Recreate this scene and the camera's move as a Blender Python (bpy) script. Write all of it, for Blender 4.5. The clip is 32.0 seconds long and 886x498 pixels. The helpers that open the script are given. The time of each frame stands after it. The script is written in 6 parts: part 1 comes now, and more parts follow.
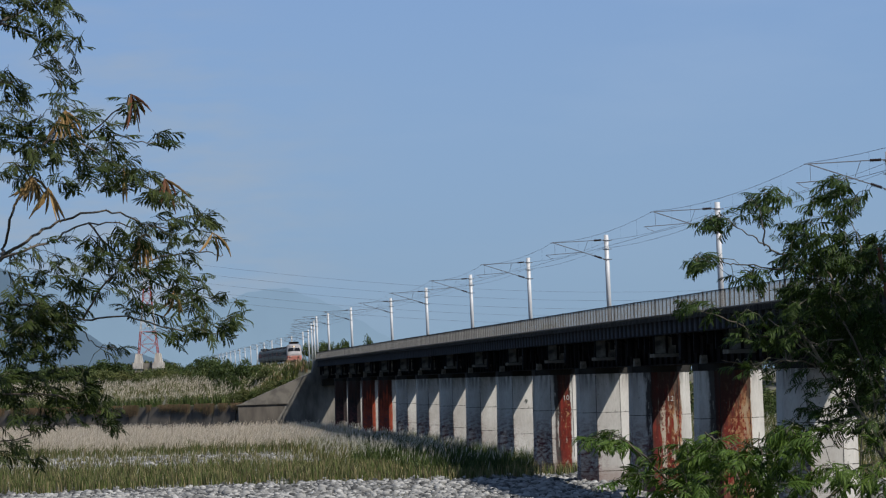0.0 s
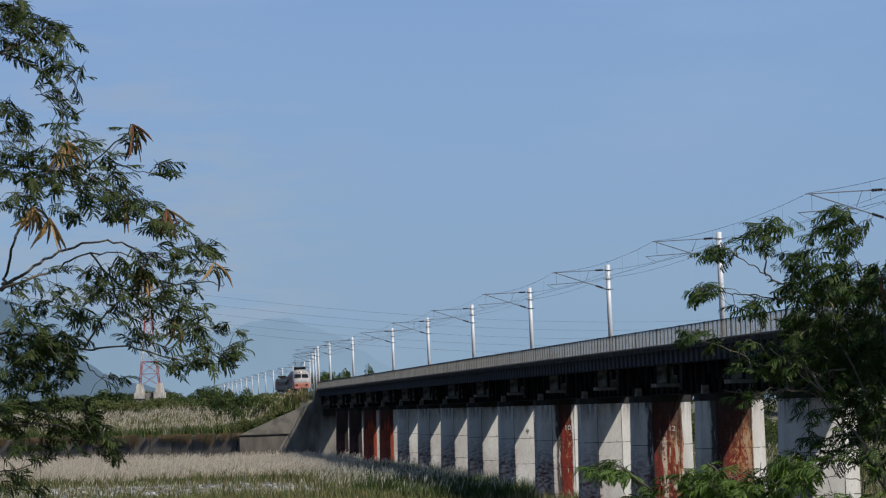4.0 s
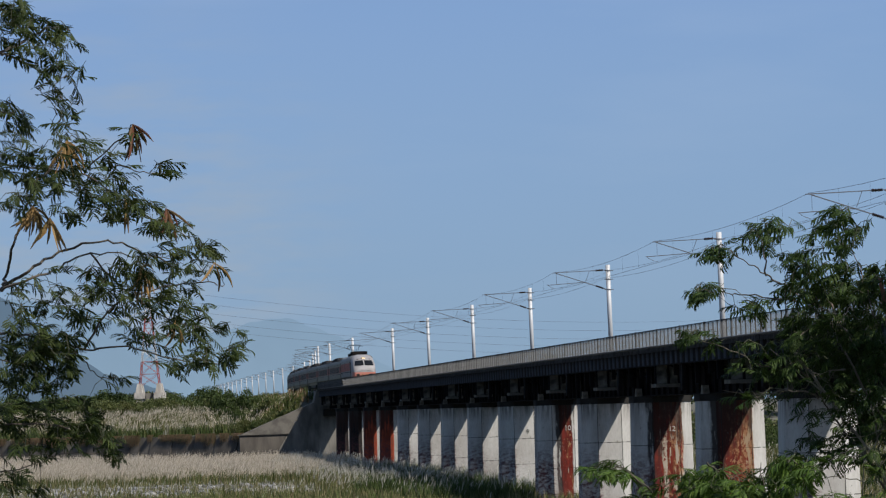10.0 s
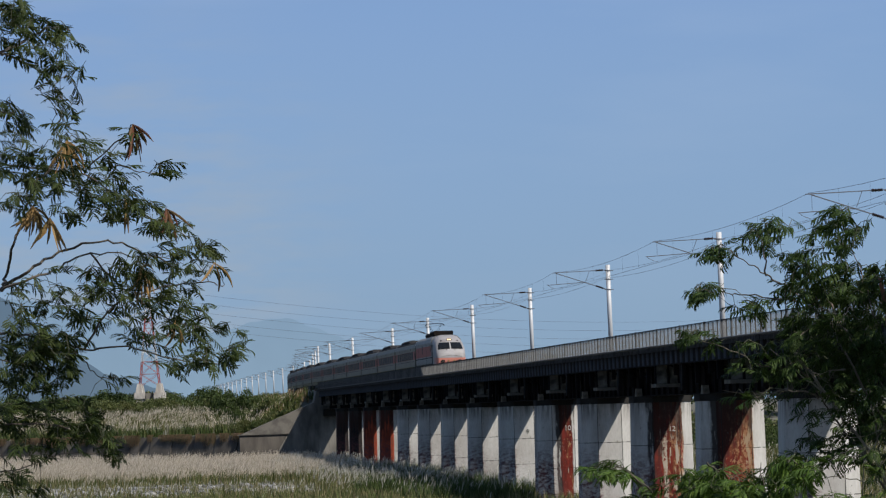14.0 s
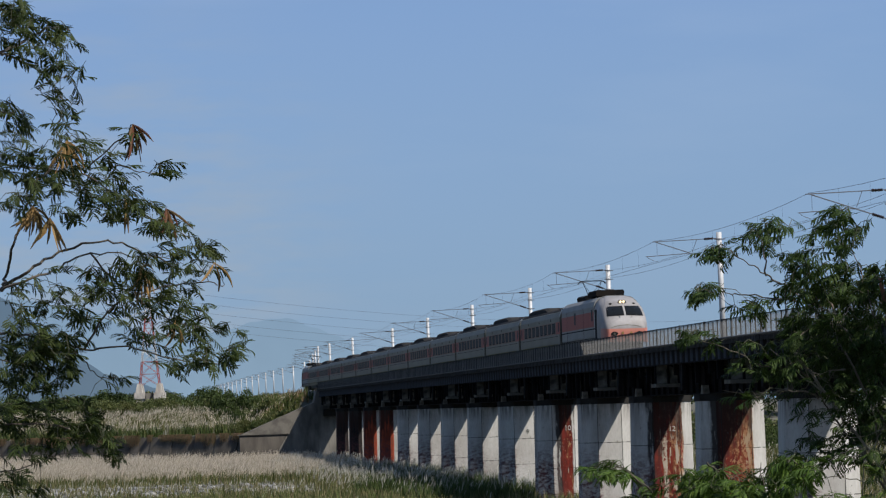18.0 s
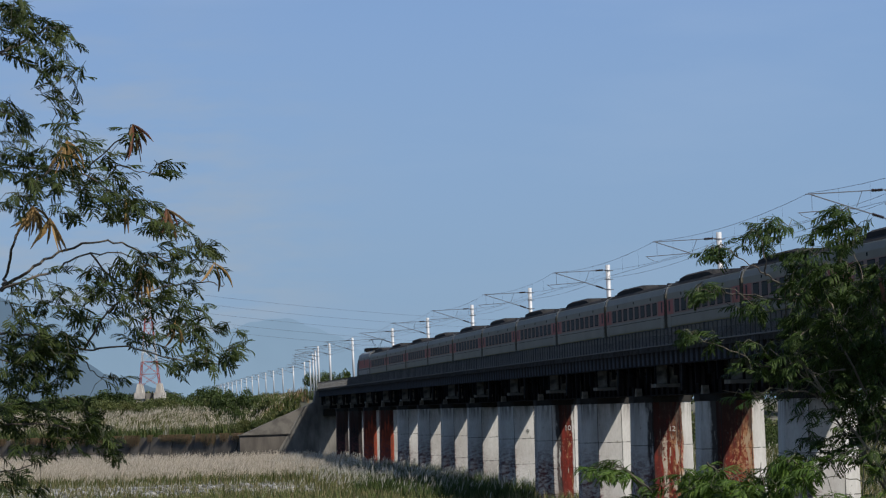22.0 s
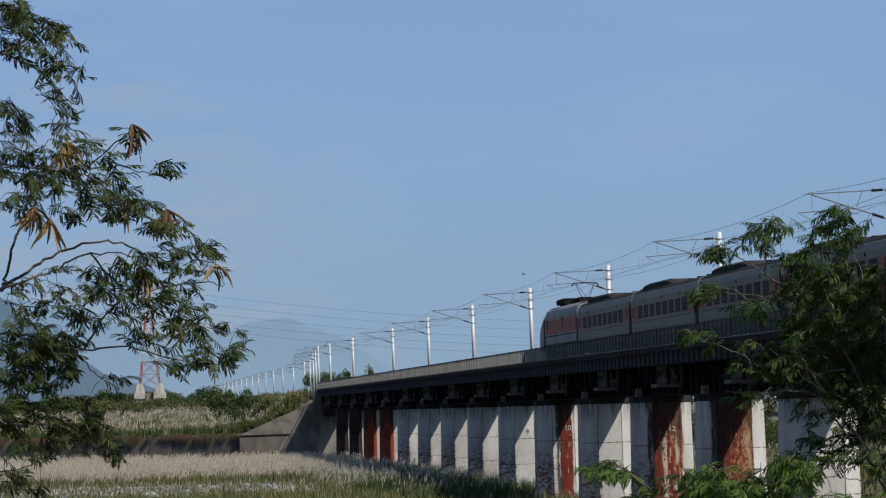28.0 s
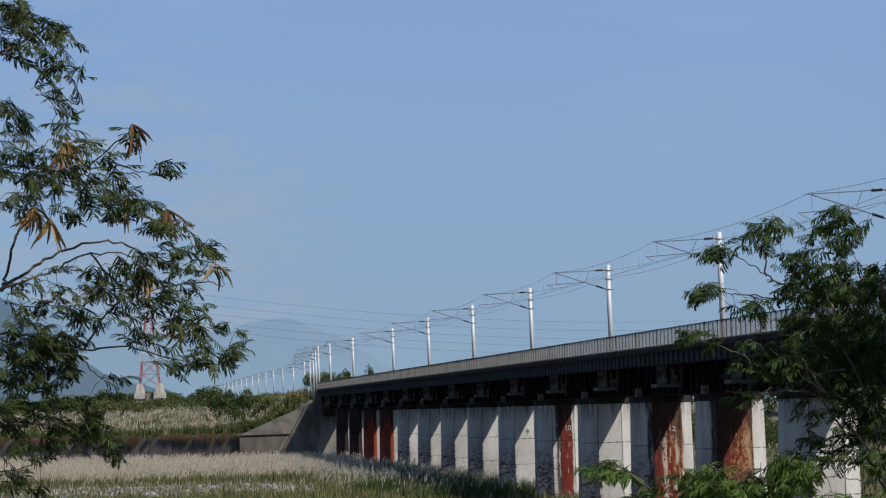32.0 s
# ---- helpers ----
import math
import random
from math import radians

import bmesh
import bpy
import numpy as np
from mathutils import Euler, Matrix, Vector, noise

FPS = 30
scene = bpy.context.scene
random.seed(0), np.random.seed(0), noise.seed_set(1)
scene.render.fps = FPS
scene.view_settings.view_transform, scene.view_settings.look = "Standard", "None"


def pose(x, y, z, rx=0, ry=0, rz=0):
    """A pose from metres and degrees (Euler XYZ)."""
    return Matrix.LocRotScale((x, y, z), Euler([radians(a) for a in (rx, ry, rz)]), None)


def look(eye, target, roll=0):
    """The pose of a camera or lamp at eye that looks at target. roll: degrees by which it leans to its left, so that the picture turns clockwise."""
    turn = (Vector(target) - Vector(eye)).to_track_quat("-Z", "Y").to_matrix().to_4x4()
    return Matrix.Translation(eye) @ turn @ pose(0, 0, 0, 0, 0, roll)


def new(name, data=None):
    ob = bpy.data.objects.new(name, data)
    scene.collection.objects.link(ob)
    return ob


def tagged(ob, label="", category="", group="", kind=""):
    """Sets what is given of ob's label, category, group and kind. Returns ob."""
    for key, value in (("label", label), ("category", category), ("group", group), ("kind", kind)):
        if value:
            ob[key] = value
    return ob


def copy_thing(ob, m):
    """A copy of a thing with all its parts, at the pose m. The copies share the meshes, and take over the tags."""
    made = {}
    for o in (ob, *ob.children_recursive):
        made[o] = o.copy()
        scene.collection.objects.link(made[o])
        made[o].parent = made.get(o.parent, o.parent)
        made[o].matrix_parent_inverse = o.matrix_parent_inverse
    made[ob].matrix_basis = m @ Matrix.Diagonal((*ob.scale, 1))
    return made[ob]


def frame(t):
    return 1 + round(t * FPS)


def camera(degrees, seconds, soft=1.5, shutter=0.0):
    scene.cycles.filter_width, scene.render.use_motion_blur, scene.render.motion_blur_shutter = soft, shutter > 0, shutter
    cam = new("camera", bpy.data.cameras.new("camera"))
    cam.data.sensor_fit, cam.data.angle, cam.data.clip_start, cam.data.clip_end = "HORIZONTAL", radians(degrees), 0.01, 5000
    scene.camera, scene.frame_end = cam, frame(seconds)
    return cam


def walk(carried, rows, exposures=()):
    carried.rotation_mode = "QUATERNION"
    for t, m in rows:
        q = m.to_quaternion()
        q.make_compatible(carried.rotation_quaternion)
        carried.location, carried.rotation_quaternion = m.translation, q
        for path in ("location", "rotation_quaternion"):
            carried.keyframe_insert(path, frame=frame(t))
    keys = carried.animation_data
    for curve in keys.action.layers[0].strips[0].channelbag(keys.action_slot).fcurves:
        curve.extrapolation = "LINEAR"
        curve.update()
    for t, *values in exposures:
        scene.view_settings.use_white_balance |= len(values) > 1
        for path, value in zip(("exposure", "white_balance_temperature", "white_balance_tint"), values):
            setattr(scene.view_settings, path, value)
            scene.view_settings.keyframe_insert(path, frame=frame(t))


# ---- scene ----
# ---------------------------------------------------------------- camera
EYE_Z = 7.2
cam = camera(16.52, 32.0, soft=1.25)


def gaze(pitch, yaw=0.0):
    a, b = radians(pitch), radians(yaw)
    return look((0, 0, EYE_Z), (math.sin(b) * math.cos(a), math.cos(b) * math.cos(a), EYE_Z + math.sin(a)), -1.72)


FULL = 2.98
walk(cam, [(0.0, gaze(FULL - 0.565, 0.012)), (0.5, gaze(FULL - 0.47, 0.012)), (1.0, gaze(FULL - 0.32)), (1.5, gaze(FULL - 0.19)),
           (2.0, gaze(FULL - 0.06)), (2.4, gaze(FULL + 0.006)), (3.0, gaze(FULL)), (5.5, gaze(FULL - 0.005, 0.006)), (6.0, gaze(FULL)),
           (16.0, gaze(FULL)), (32.0, gaze(FULL))], exposures=[(0.0, 0.58), (32.0, 0.58)])

# ---------------------------------------------------------------- light
HAZE = (1.34, 1.93, 2.46, 1)
SUN_DIR = Vector((0.649, -0.548, 1.0)).normalized()
world = bpy.data.worlds.new("sky")
scene.world = world
world.use_nodes = True
wn, wl = world.node_tree.nodes, world.node_tree.links
sky = wn.new("ShaderNodeTexSky")
sky.sky_type, sky.sun_disc = "NISHITA", False
sky.sun_elevation, sky.sun_rotation = radians(49.6), radians(130.2)
sky.air_density, sky.dust_density, sky.ozone_density = 1.0, 0.15, 1.05
wc = wn.new("ShaderNodeTexCoord")
wm = wn.new("ShaderNodeMapping")
wm.inputs["Location"].default_value = (0, 0, 0.28)
wm.inputs["Scale"].default_value = (1, 1, 1.0)
wl.new(wc.outputs["Generated"], wm.inputs["Vector"])
wl.new(wm.outputs["Vector"], sky.inputs["Vector"])
cloud = wn.new("ShaderNodeTexNoise")
cloud.inputs["Scale"].default_value, cloud.inputs["Detail"].default_value = 5.0, 7.0
wide = wn.new("ShaderNodeMapping")
wide.inputs["Scale"].default_value = (1, 1, 4.5)
wl.new(wc.outputs["Generated"], wide.inputs["Vector"])
wl.new(wide.outputs["Vector"], cloud.inputs["Vector"])
thin = wn.new("ShaderNodeMapRange")
thin.inputs["From Min"].default_value, thin.inputs["From Max"].default_value, thin.inputs["To Max"].default_value = 0.5, 0.75, 0.10
wl.new(cloud.outputs["Fac"], thin.inputs["Value"])
veil = wn.new("ShaderNodeMix")
veil.data_type = "RGBA"
veil.inputs["B"].default_value = (4.2, 4.5, 4.9, 1)
wl.new(thin.outputs["Result"], veil.inputs["Factor"])
wl.new(sky.outputs["Color"], veil.inputs["A"])
# a bank of thin cloud low in the north-west
away = wn.new("ShaderNodeVectorMath")
away.operation, away.inputs[1].default_value = "DISTANCE", (-0.112, 0.99, 0.046)
wl.new(wc.outputs["Generated"], away.inputs[0])
bank = wn.new("ShaderNodeMapRange")
bank.interpolation_type = "SMOOTHSTEP"
bank.inputs["From Min"].default_value, bank.inputs["From Max"].default_value = 0.0, 0.115
bank.inputs["To Min"].default_value, bank.inputs["To Max"].default_value = 1.0, 0.0
wl.new(away.outputs["Value"], bank.inputs["Value"])
tuft = wn.new("ShaderNodeTexNoise")
tuft.inputs["Scale"].default_value, tuft.inputs["Detail"].default_value = 26.0, 6.0
wl.new(wide.outputs["Vector"], tuft.inputs["Vector"])
puff = wn.new("ShaderNodeMapRange")
puff.inputs["From Min"].default_value, puff.inputs["From Max"].default_value, puff.inputs["To Max"].default_value = 0.40, 0.72, 0.85
wl.new(tuft.outputs["Fac"], puff.inputs["Value"])
billow = wn.new("ShaderNodeMath")
billow.operation = "MULTIPLY"
wl.new(bank.outputs["Result"], billow.inputs[0])
wl.new(puff.outputs["Result"], billow.inputs[1])
# grey-blue haze low over the plain
high = wn.new("ShaderNodeSeparateXYZ")
wl.new(wc.outputs["Generated"], high.inputs["Vector"])
low = wn.new("ShaderNodeMapRange")
low.inputs["From Min"].default_value, low.inputs["From Max"].default_value = 0.0, 0.13
low.inputs["To Min"].default_value, low.inputs["To Max"].default_value = 0.84, 0.0
wl.new(high.outputs["Z"], low.inputs["Value"])
haze = wn.new("ShaderNodeMix")
haze.data_type = "RGBA"
haze.inputs["B"].default_value = HAZE
wl.new(low.outputs["Result"], haze.inputs["Factor"])
wl.new(veil.outputs["Result"], haze.inputs["A"])
cumulus = wn.new("ShaderNodeMix")
cumulus.data_type = "RGBA"
cumulus.inputs["B"].default_value = (2.15, 2.45, 2.80, 1)
wl.new(billow.outputs[0], cumulus.inputs["Factor"])
wl.new(haze.outputs["Result"], cumulus.inputs["A"])
wl.new(cumulus.outputs["Result"], wn["Background"].inputs["Color"])
wn["Background"].inputs["Strength"].default_value = 0.1145
lamp = bpy.data.lights.new("sun", "SUN")
lamp.energy, lamp.angle, lamp.color = 5.0, radians(0.5), (1.0, 0.945, 0.87)
sun = new("sun", lamp)
sun.matrix_world = look(SUN_DIR * 50, (0, 0, 0))


# ---------------------------------------------------------------- tools
class Geo:
    """Collects the corners and faces of one mesh."""

    def __init__(self):
        self.v, self.f, self.m, self.smooth = [], [], [], False

    def face(self, pts, mi=0):
        n = len(self.v)
        self.v += [tuple(p) for p in pts]
        self.f.append(tuple(range(n, n + len(pts))))
        self.m.append(mi)

    def box(self, x0, x1, y0, y1, z0, z1, mi=0):
        n = len(self.v)
        self.v += [(x0, y0, z0), (x1, y0, z0), (x1, y1, z0), (x0, y1, z0), (x0, y0, z1), (x1, y0, z1), (x1, y1, z1), (x0, y1, z1)]
        for q in ((0, 3, 2, 1), (4, 5, 6, 7), (0, 1, 5, 4), (1, 2, 6, 5), (2, 3, 7, 6), (3, 0, 4, 7)):
            self.f.append(tuple(n + i for i in q))
            self.m.append(mi)

    def rings(self, rings, caps=True, mi=0, closed=True):
        """Joins rings of equal numbers of points into a skin."""
        n, k = len(self.v), len(rings[0])
        for r in rings:
            self.v += [tuple(p) for p in r]
        for i in range(len(rings) - 1):
            for j in range(k if closed else k - 1):
                a, b = n + i * k + j, n + i * k + (j + 1) % k
                self.f.append((a, b, b + k, a + k))
                self.m.append(mi)
        if caps:
            self.f.append(tuple(n + j for j in reversed(range(k))))
            self.f.append(tuple(n + (len(rings) - 1) * k + j for j in range(k)))
            self.m += [mi, mi]

    def tube(self, pts, r0, r1=None, sides=6, mi=0):
        pts = [Vector(p) for p in pts]
        r1 = r0 if r1 is None else r1
        out = []
        for i, p in enumerate(pts):
            d = (pts[min(i + 1, len(pts) - 1)] - pts[max(i - 1, 0)]).normalized()
            a = d.cross(Vector((0, 0, 1)) if abs(d.z) < 0.9 else Vector((1, 0, 0))).normalized()
            b = d.cross(a)
            r = r0 + (r1 - r0) * i / max(1, len(pts) - 1)
            out.append([p + (a * math.cos(t) + b * math.sin(t)) * r for t in (2 * math.pi * j / sides for j in range(sides))])
        self.rings(out, True, mi)

    def disc(self, c, axis, r, thick, sides=14, mi=0):
        c, axis = Vector(c), Vector(axis).normalized()
        self.tube([c - axis * thick / 2, c + axis * thick / 2], r, r, sides, mi)

    def data(self, name, mats):
        me = bpy.data.meshes.new(name)
        me.from_pydata(self.v, [], self.f)
        for m in mats if isinstance(mats, (list, tuple)) else [mats]:
            me.materials.append(m)
        me.polygons.foreach_set("material_index", self.m)
        if self.smooth:
            me.polygons.foreach_set("use_smooth", [True] * len(self.f))
        me.update()
        return me


def part(name, geo, material, parent=None, label="", at=None):
    """One mesh object, under a thing or a part. geo is a Geo or a mesh that is shared."""
    ob = new(name, geo.data(name, material) if isinstance(geo, Geo) else geo)
    if parent is not None:
        ob.parent = parent
    if at is not None:
        ob.matrix_basis = at
    if label:
        ob["label"] = label
    return ob


def thing(name, label, category, m, group="", kind=""):
    ob = new(name)
    ob.empty_display_size = 0.2
    ob.matrix_basis = m
    return tagged(ob, label, category, group, kind)


def smooth(a, b, x):
    t = min(1.0, max(0.0, (x - a) / (b - a)))
    return t * t * (3 - 2 * t)


# ---------------------------------------------------------------- the line of the railway
TURN = 6.77                      # the bridge's heading, degrees west of the way the camera faces
SLOPE = 0.1187
AXIS_X = 34.5                    # the track crosses the camera's own station this far to the east
RAIL_Z = 10.3
BEND = ((430, 0.0), (468, 0.25), (508, 1.3), (545, 3.2), (580, 5.6), (640, 9.5), (690, 12.5), (735, 14.6), (785, 15.3), (856, 16.0), (1400, 24.3))


def bend(y):
    if y <= BEND[0][0]:
        return 0.0
    for i in range(len(BEND) - 1):
        (a, p), (b, q) = BEND[i], BEND[i + 1]
        if y <= b:
            o = BEND[max(0, i - 1)]
            e = BEND[min(len(BEND) - 1, i + 2)]
            m0 = (q - o[1]) / (b - o[0]) if i else 0.0
            m1 = (e[1] - p) / (e[0] - a)
            t, w = (y - a) / (b - a), b - a
            return (2 * t ** 3 - 3 * t ** 2 + 1) * p + (t ** 3 - 2 * t ** 2 + t) * w * m0 + (3 * t ** 2 - 2 * t ** 3) * q + (t ** 3 - t ** 2) * w * m1
    return BEND[-1][1] + (y - BEND[-1][0]) * 0.0182


def track_x(y):
    return AXIS_X - SLOPE * y + bend(y)


def rise(y):
    """The line climbs gently once it has left the bridge."""
    if y < 470:
        return 0.0
    if y < 600:
        return 0.5 * 0.0078 / 130 * (y - 470) ** 2
    return 0.507 + 0.0078 * (min(y, 770) - 600) + 0.003 * max(0, y - 770)


def on_track(y, lateral=0.0, z=0.0):
    """A place beside the track: lateral metres to its east, z over the rails."""
    s = track_x(y + 1) - track_x(y - 1)
    h = math.hypot(s, 2)
    return Vector((track_x(y) + lateral * 2 / h, y - lateral * s / h, RAIL_Z + rise(y) + z))


def track_pose(y, lateral=0.0, z=0.0):
    s = track_x(y + 1) - track_x(y - 1)
    p = on_track(y, lateral, z)
    return pose(p.x, p.y, p.z, 0, 0, math.degrees(math.atan2(-s, 2)))

# ---------------------------------------------------------------- materials
def surface(name, base, rough=0.8, metal=0.0, other=None, scale=1.0, amount=0.5, fine=12.0, bump=0.2, dist=0.02, spec=0.5, streak=1.0, random_value=0.0, contrast=(0.35, 0.65)):
    """A material with large stains towards another colour and a fine grain. scale: stains per metre."""
    m = bpy.data.materials.new(name)
    m.use_nodes = True
    n, l = m.node_tree.nodes, m.node_tree.links
    b = n["Principled BSDF"]
    b.inputs["Roughness"].default_value, b.inputs["Metallic"].default_value = rough, metal
    b.inputs["Specular IOR Level"].default_value = spec
    co = n.new("ShaderNodeTexCoord")
    mp = n.new("ShaderNodeMapping")
    mp.inputs["Scale"].default_value = (1, 1, streak)
    l.new(co.outputs["Object"], mp.inputs["Vector"])
    if random_value:
        oi = n.new("ShaderNodeObjectInfo")
        mu = n.new("ShaderNodeMath")
        mu.operation, mu.inputs[1].default_value = "MULTIPLY", 37.0
        l.new(oi.outputs["Random"], mu.inputs[0])
        l.new(mu.outputs[0], mp.inputs["Location"])
    big = n.new("ShaderNodeTexNoise")
    big.inputs["Scale"].default_value, big.inputs["Detail"].default_value = scale, 6.0
    l.new(mp.outputs["Vector"], big.inputs["Vector"])
    r = n.new("ShaderNodeMapRange")
    r.inputs["From Min"].default_value, r.inputs["From Max"].default_value = contrast
    r.inputs["To Max"].default_value = amount
    l.new(big.outputs["Fac"], r.inputs["Value"])
    mix = n.new("ShaderNodeMix")
    mix.data_type = "RGBA"
    o = other or tuple(c * 0.55 for c in base)
    mix.inputs["A"].default_value, mix.inputs["B"].default_value = (*base, 1), (*o, 1)
    l.new(r.outputs["Result"], mix.inputs["Factor"])
    small = n.new("ShaderNodeTexNoise")
    small.inputs["Scale"].default_value, small.inputs["Detail"].default_value = fine, 4.0
    l.new(mp.outputs["Vector"], small.inputs["Vector"])
    hv = n.new("ShaderNodeHueSaturation")
    v = n.new("ShaderNodeMapRange")
    v.inputs["To Min"].default_value, v.inputs["To Max"].default_value = 0.8, 1.2
    l.new(small.outputs["Fac"], v.inputs["Value"])
    l.new(v.outputs["Result"], hv.inputs["Value"])
    l.new(mix.outputs["Result"], hv.inputs["Color"])
    last = hv
    if random_value:
        hr = n.new("ShaderNodeHueSaturation")
        vr = n.new("ShaderNodeMapRange")
        vr.inputs["To Min"].default_value, vr.inputs["To Max"].default_value = 1 - random_value, 1 + random_value
        l.new(oi.outputs["Random"], vr.inputs["Value"])
        l.new(vr.outputs["Result"], hr.inputs["Value"])
        l.new(hv.outputs["Color"], hr.inputs["Color"])
        last = hr
    l.new(last.outputs["Color"], b.inputs["Base Color"])
    if bump:
        bp = n.new("ShaderNodeBump")
        bp.inputs["Strength"].default_value, bp.inputs["Distance"].default_value = bump, dist
        l.new(small.outputs["Fac"], bp.inputs["Height"])
        l.new(bp.outputs["Normal"], b.inputs["Normal"])
    return m


def leafy(name, base, other, rough=0.55, through_light=0.35, island=True, spread=0.35):
    """Leaves: each blade its own shade, some light passes through."""
    m = bpy.data.materials.new(name)
    m.use_nodes = True
    n, l = m.node_tree.nodes, m.node_tree.links
    b = n["Principled BSDF"]
    b.inputs["Roughness"].default_value = rough
    b.inputs["Specular IOR Level"].default_value = 0.15
    g = n.new("ShaderNodeNewGeometry")
    oi = n.new("ShaderNodeObjectInfo")
    ad = n.new("ShaderNodeMath")
    ad.operation = "ADD"
    l.new(g.outputs["Random Per Island"], ad.inputs[0])
    l.new(oi.outputs["Random"], ad.inputs[1])
    hf = n.new("ShaderNodeMath")
    hf.operation, hf.inputs[1].default_value = "MULTIPLY", 0.5
    l.new(ad.outputs[0], hf.inputs[0])
    mix = n.new("ShaderNodeMix")
    mix.data_type = "RGBA"
    mix.inputs["A"].default_value, mix.inputs["B"].default_value = (*base, 1), (*other, 1)
    l.new(hf.outputs[0], mix.inputs["Factor"])
    hv = n.new("ShaderNodeHueSaturation")
    v = n.new("ShaderNodeMapRange")
    v.inputs["To Min"].default_value, v.inputs["To Max"].default_value = 1 - spread, 1 + spread
    l.new(g.outputs["Random Per Island"], v.inputs["Value"])
    l.new(v.outputs["Result"], hv.inputs["Value"])
    l.new(mix.outputs["Result"], hv.inputs["Color"])
    l.new(hv.outputs["Color"], b.inputs["Base Color"])
    tr = n.new("ShaderNodeBsdfTranslucent")
    l.new(hv.outputs["Color"], tr.inputs["Color"])
    ms = n.new("ShaderNodeMixShader")
    ms.inputs["Fac"].default_value = through_light
    l.new(b.outputs["BSDF"], ms.inputs[1])
    l.new(tr.outputs["BSDF"], ms.inputs[2])
    l.new(ms.outputs["Shader"], n["Material Output"].inputs["Surface"])
    return m


def glow(name, color, strength):
    m = bpy.data.materials.new(name)
    m.use_nodes = True
    b = m.node_tree.nodes["Principled BSDF"]
    b.inputs["Base Color"].default_value = (*color, 1)
    b.inputs["Emission Color"].default_value = (*color, 1)
    b.inputs["Emission Strength"].default_value = strength
    return m


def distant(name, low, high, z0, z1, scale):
    """A far mountainside as a plain glowing backdrop; the haze of miles of air is put into its colour."""
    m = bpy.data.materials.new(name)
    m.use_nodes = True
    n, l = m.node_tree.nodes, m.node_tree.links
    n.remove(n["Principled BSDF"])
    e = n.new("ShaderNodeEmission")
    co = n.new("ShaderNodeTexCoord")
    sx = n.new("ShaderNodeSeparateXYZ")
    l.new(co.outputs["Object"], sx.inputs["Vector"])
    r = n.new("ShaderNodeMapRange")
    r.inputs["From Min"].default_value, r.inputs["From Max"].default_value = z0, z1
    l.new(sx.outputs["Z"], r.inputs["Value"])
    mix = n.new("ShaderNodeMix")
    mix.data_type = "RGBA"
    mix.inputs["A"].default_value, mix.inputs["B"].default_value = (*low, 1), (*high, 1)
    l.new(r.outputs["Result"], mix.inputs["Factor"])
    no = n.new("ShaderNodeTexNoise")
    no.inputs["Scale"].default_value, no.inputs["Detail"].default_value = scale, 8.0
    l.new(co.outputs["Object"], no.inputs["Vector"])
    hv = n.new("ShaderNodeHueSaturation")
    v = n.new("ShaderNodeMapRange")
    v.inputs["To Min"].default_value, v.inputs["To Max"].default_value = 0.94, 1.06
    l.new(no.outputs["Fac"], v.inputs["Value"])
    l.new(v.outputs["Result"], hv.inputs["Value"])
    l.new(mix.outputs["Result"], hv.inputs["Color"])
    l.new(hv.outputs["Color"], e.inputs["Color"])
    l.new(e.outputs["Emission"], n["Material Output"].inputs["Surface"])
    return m


